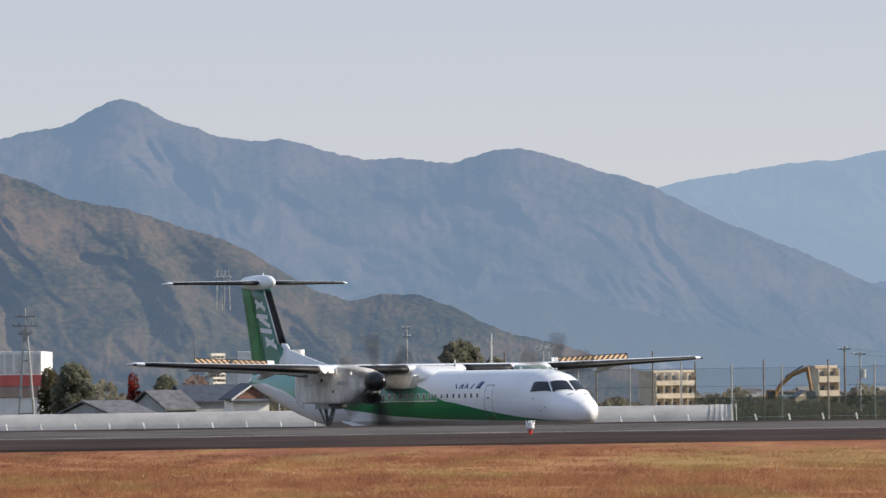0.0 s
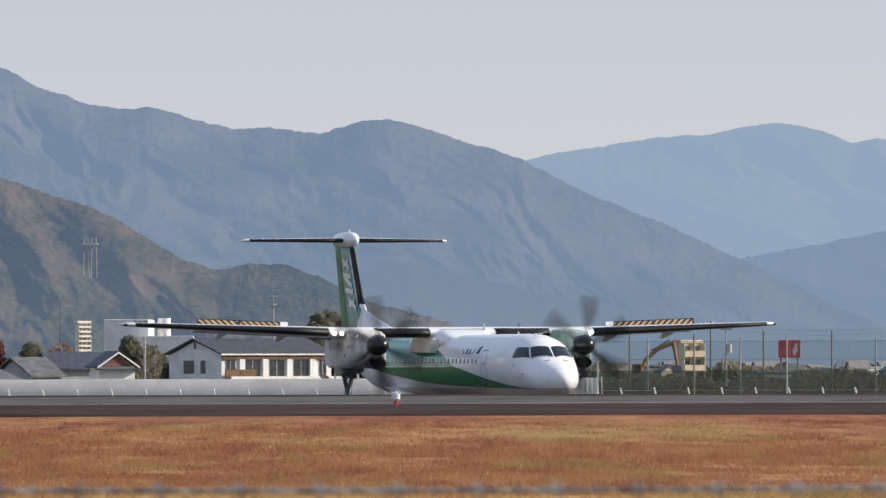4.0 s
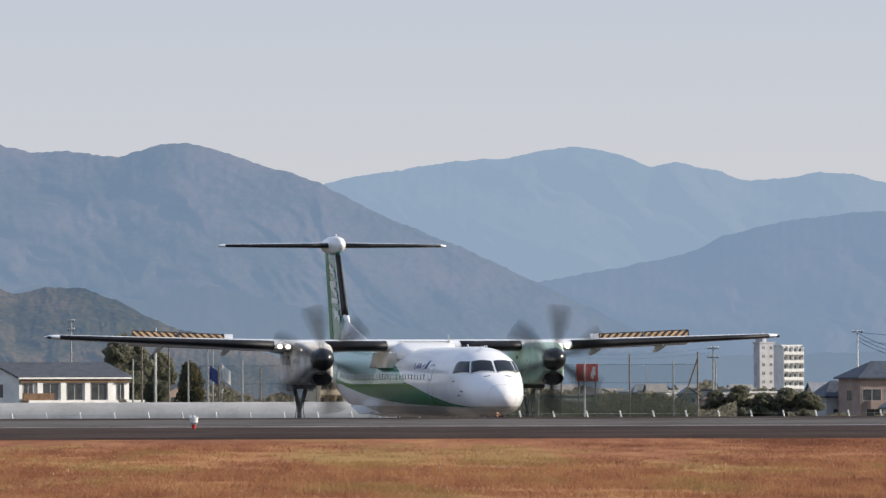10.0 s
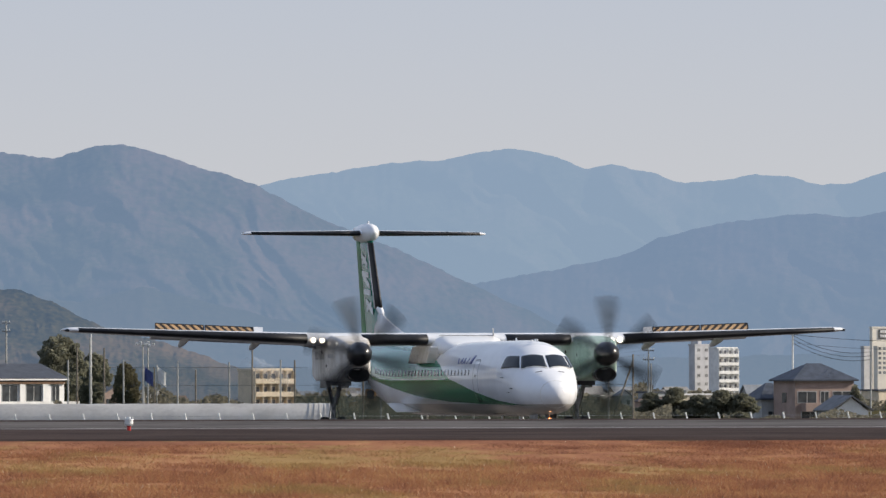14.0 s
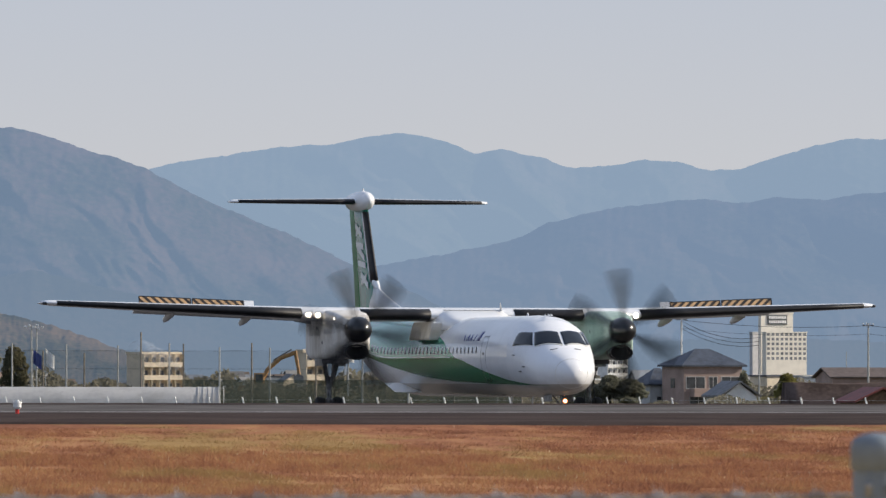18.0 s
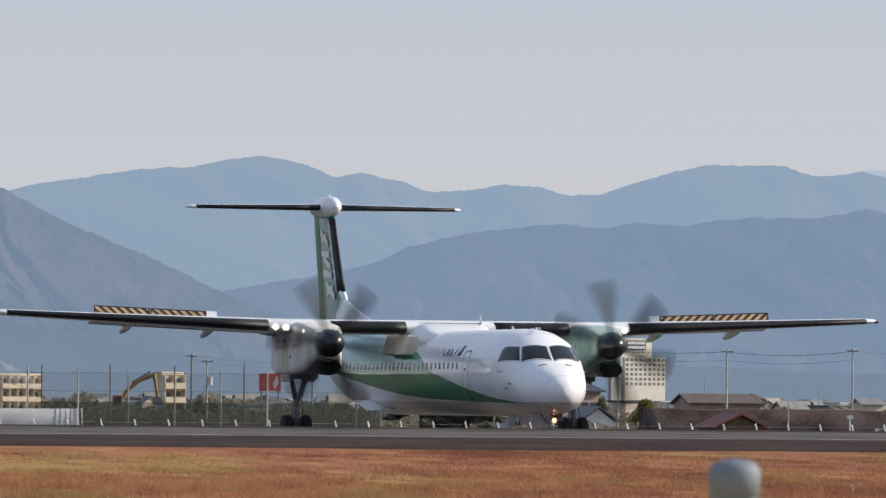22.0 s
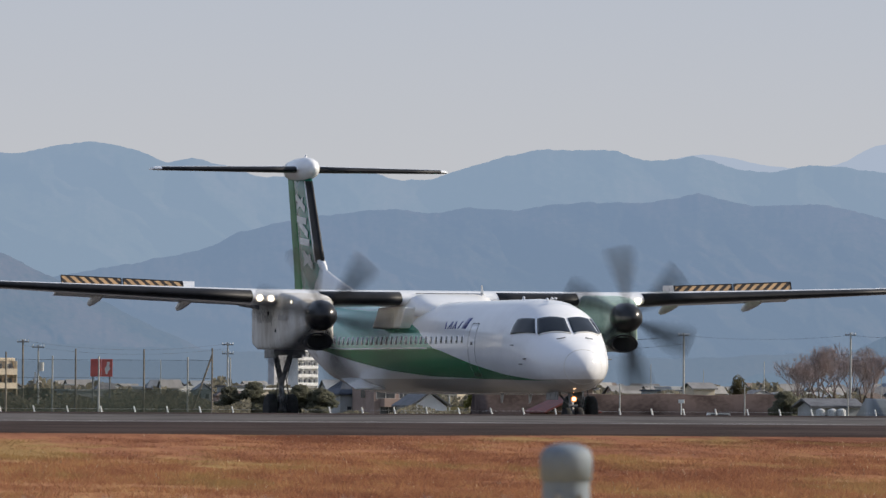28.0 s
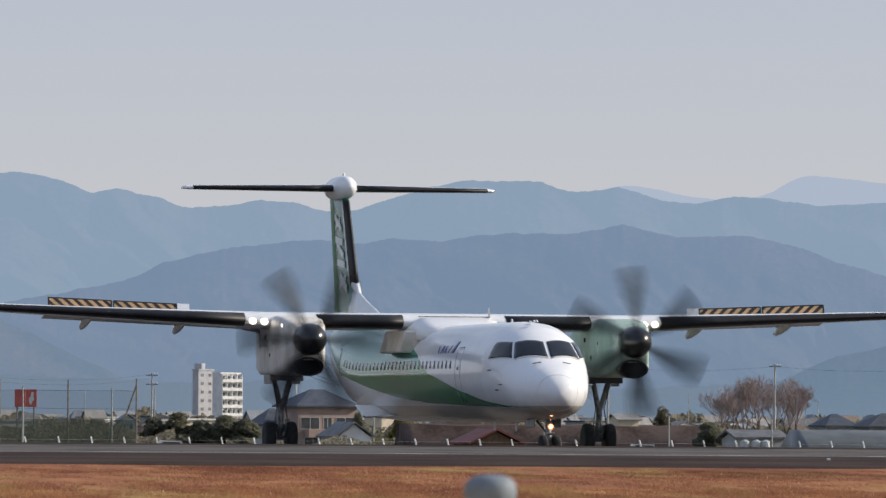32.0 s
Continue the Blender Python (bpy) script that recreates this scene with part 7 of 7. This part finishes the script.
# ---- grass ----
def grass(name, y0, y1, count, h0, h1, seed, label, lean=1.3, tufts=0, wide=1.0, material=None):
    """Many thin blades; with tufts they stand in clumps that fan outwards."""
    r = np.random.RandomState(seed)
    if tufts:
        near = (1 / y0 - (1 / y0 - 1 / y1) * r.random_sample(tufts)) ** -1
        side = near * np.tan(np.radians(-5.6 + 15.0 * r.random_sample(tufts)))
        size = 0.5 + r.random_sample(tufts)
        k = r.randint(0, tufts, count)
        ox, oy = r.normal(size=count) * 0.16 * size[k], r.normal(size=count) * 0.16 * size[k]
        x, y, grow = side[k] + ox, near[k] + oy, size[k]
    else:
        y = (1 / y0 - (1 / y0 - 1 / y1) * r.random_sample(count)) ** -1
        x = y * np.tan(np.radians(-5.6 + 15.0 * r.random_sample(count)))
        ox = oy = np.zeros(count)
        grow = np.clip(0.75 + 0.35 * np.sin(x * 0.9 + 2 * np.sin(y * 0.31)) * np.sin(y * 0.43 + 1.3 * np.sin(x * 0.5)) + 0.2 * np.sin(x * 3.1 + y), 0.4, 1.3)
    y = np.minimum(y, y1 + 0.25)
    z = np.interp(y, [p[0] for p in PROFILE], [p[1] for p in PROFILE]) - 0.015
    h = (h0 + (h1 - h0) * r.random_sample(count) ** 1.6) * grow * np.interp(y, [70, 120, 140, 149], [1.0, 1.0, 0.7, 0.30])
    q = r.random_sample(count) * math.pi * 2
    w = (0.006 + 0.012 * r.random_sample(count)) * wide
    lx = h * lean * (r.random_sample(count) - 0.5) + ox * 0.5
    ly = h * lean * (r.random_sample(count) - 0.5) + oy * 0.5
    a = np.stack([x - w * np.cos(q), y - w * np.sin(q), z], 1)
    b = np.stack([x + w * np.cos(q), y + w * np.sin(q), z], 1)
    c = np.stack([x + lx, y + ly, z + h], 1)
    pts = np.stack([a, b, c], 1).reshape(-1, 3)
    me = bpy.data.meshes.new(name)
    me.vertices.add(count * 3)
    me.vertices.foreach_set("co", pts.ravel())
    me.loops.add(count * 3)
    me.loops.foreach_set("vertex_index", np.arange(count * 3))
    me.polygons.add(count)
    me.polygons.foreach_set("loop_start", np.arange(count) * 3)
    me.polygons.foreach_set("loop_total", np.full(count, 3))
    me.materials.append(material or M_BLADES)
    me.update()
    me.validate()
    return tagged(new(name, me), label, "grass", kind="stuff")


grass("dry_grass", 72, 148.8, 1300000, 0.022, 0.08, 5, "dry reddish-brown autumn grass with straw-coloured patches", wide=0.75)
grass("grass_tufts", 74, 148.6, 320000, 0.04, 0.125, 6, "denser clumps of olive and reddish grass", 1.2, 3200, 0.55)
M_STRAW = mat("pale_straw", (0.50, 0.40, 0.27), 0.9, var=0.2, scale=2.0, island=0.3, spec=0.1)
grass("tall_grass", 74, 148.4, 6000, 0.05, 0.11, 7, "scattered pale straw-coloured stems and seed heads", 0.9, 0, 0.9, M_STRAW)

# ---- a small white car on the road behind the fence ----
def small_car(label, paint):
    root = thing("car", (0, 0, 0), label, "car")
    sec = [(-1.7, 0.3), (1.7, 0.3), (1.7, 0.85), (1.05, 0.98), (0.7, 1.72), (-1.3, 1.76), (-1.62, 1.0), (-1.72, 0.6)]
    part("body", prism(sec, -0.72, 0.72, lambda u, v, w: (u, w, v)), paint, root)
    part("side_window", prism([(-1.1, 1.02), (0.85, 1.0), (0.6, 1.6), (-1.1, 1.64)], -0.735, -0.724, lambda u, v, w: (u, w, v)), M_PANE, root)
    for x in (-1.05, 1.05):
        for y in (-0.62, 0.62):
            wh = part("wheel", tube((x, y - 0.09, 0.29), (x, y + 0.09, 0.29), 0.29, None, 14), M_TYRE, root)
            part("rim", tube((x, y - 0.1, 0.29), (x, y + 0.1, 0.29), 0.17, None, 10), M_FENCE, wh)
    return root


car = small_car("small white car driving on the road behind", M_WPAINT)
parked = small_car("small pale grey car parked behind the fence", M_GREYW)
parked.location = place_at(6.86, 700)


# ---- what moves ----
PLANE_ROWS = [
(0, -10.76, 324.82, -0.759, 30.09), (1, -8.51, 320.63, -0.713, 26.37), (2, -6.51, 316.30, -0.672, 23.02), (3, -4.77, 311.89, -0.631, 20.08),
(3.5, -3.98, 309.67, -0.607, 18.88), (5.5, -1.22, 300.66, -0.506, 14.90), (6, -0.63, 298.38, -0.484, 14.15), (7, 0.47, 293.83, -0.444, 12.97),
(8, 1.49, 289.26, -0.405, 12.10), (9, 2.45, 284.66, -0.369, 11.59), (10, 3.38, 280.10, -0.326, 11.42), (11, 4.30, 275.57, -0.275, 11.40),
(12, 5.19, 271.12, -0.227, 11.38), (13, 6.08, 266.72, -0.191, 11.31), (13.5, 6.52, 264.52, -0.175, 11.26), (15.5, 8.24, 255.67, -0.096, 11.14),
(16, 8.67, 253.47, -0.072, 11.07), (17, 9.51, 249.18, -0.025, 11.03), (18, 10.33, 245.00, 0.021, 10.91), (19, 11.12, 240.90, 0.078, 10.79),
(20, 11.88, 236.89, 0.147, 10.68), (21, 12.64, 232.97, 0.200, 10.67), (22, 13.33, 229.26, 0.239, 10.67), (23, 14.01, 225.69, 0.271, 10.65),
(24, 14.66, 222.27, 0.305, 10.69), (24.5, 14.98, 220.63, 0.326, 10.70), (26.5, 16.10, 214.42, 0.417, 10.69), (27, 16.38, 212.92, 0.440, 10.69),
(28, 16.93, 210.04, 0.485, 10.68), (29, 17.42, 207.44, 0.522, 10.63), (30, 17.84, 205.08, 0.564, 10.47), (30.5, 18.05, 203.94, 0.576, 10.02),
(31, 18.24, 202.84, 0.582, 9.13), (31.5, 18.38, 201.80, 0.588, 7.75), (32, 18.49, 200.77, 0.593, 6.00)
]


def motions():
    walk(plane, [(t, pose(x, y, z + 0.04, 0, 0, h)) for t, x, y, z, h in PLANE_ROWS])
    road = ground_z(700) + 0.03
    walk(car, [(t, pose(700 * math.tan(radians(1.95 + 0.62 * (t - 30))), 700, road)) for t in (0.0, 8.0, 16.0, 24.0, 32.0)])
    # the blades turn a sixth of a round at each step, drifting slowly
    drift = (((0, 5), (8, 11), (16, -2), (20, -5), (24, -13), (28, -6), (32, -3)), ((0, -6), (8, -6), (16, -17), (24, -23), (27, -19), (30, -12), (31, -20), (32, -28)))
    for p, table in zip(PROPS, drift):
        at = p.location.copy()
        walk(p, [(k / FPS, Matrix.Translation(at) @ Matrix.Rotation(radians(lerp_table(table, k / FPS)[0] + 60 * k), 4, "Y")) for k in range(32 * FPS + 1)])
    ts = [r[0] for r in PLANE_ROWS]
    xy = np.array([(r[1], r[2]) for r in PLANE_ROWS])
    run = np.concatenate([[0], np.cumsum(np.hypot(*np.diff(xy, axis=0).T))])
    for w, r in WHEELS:
        at = w.location.copy()
        walk(w, [(k / 10, Matrix.Translation(at) @ Matrix.Rotation(float(np.interp(k / 10, ts, run)) / r, 4, "X")) for k in range(321)])


motions()
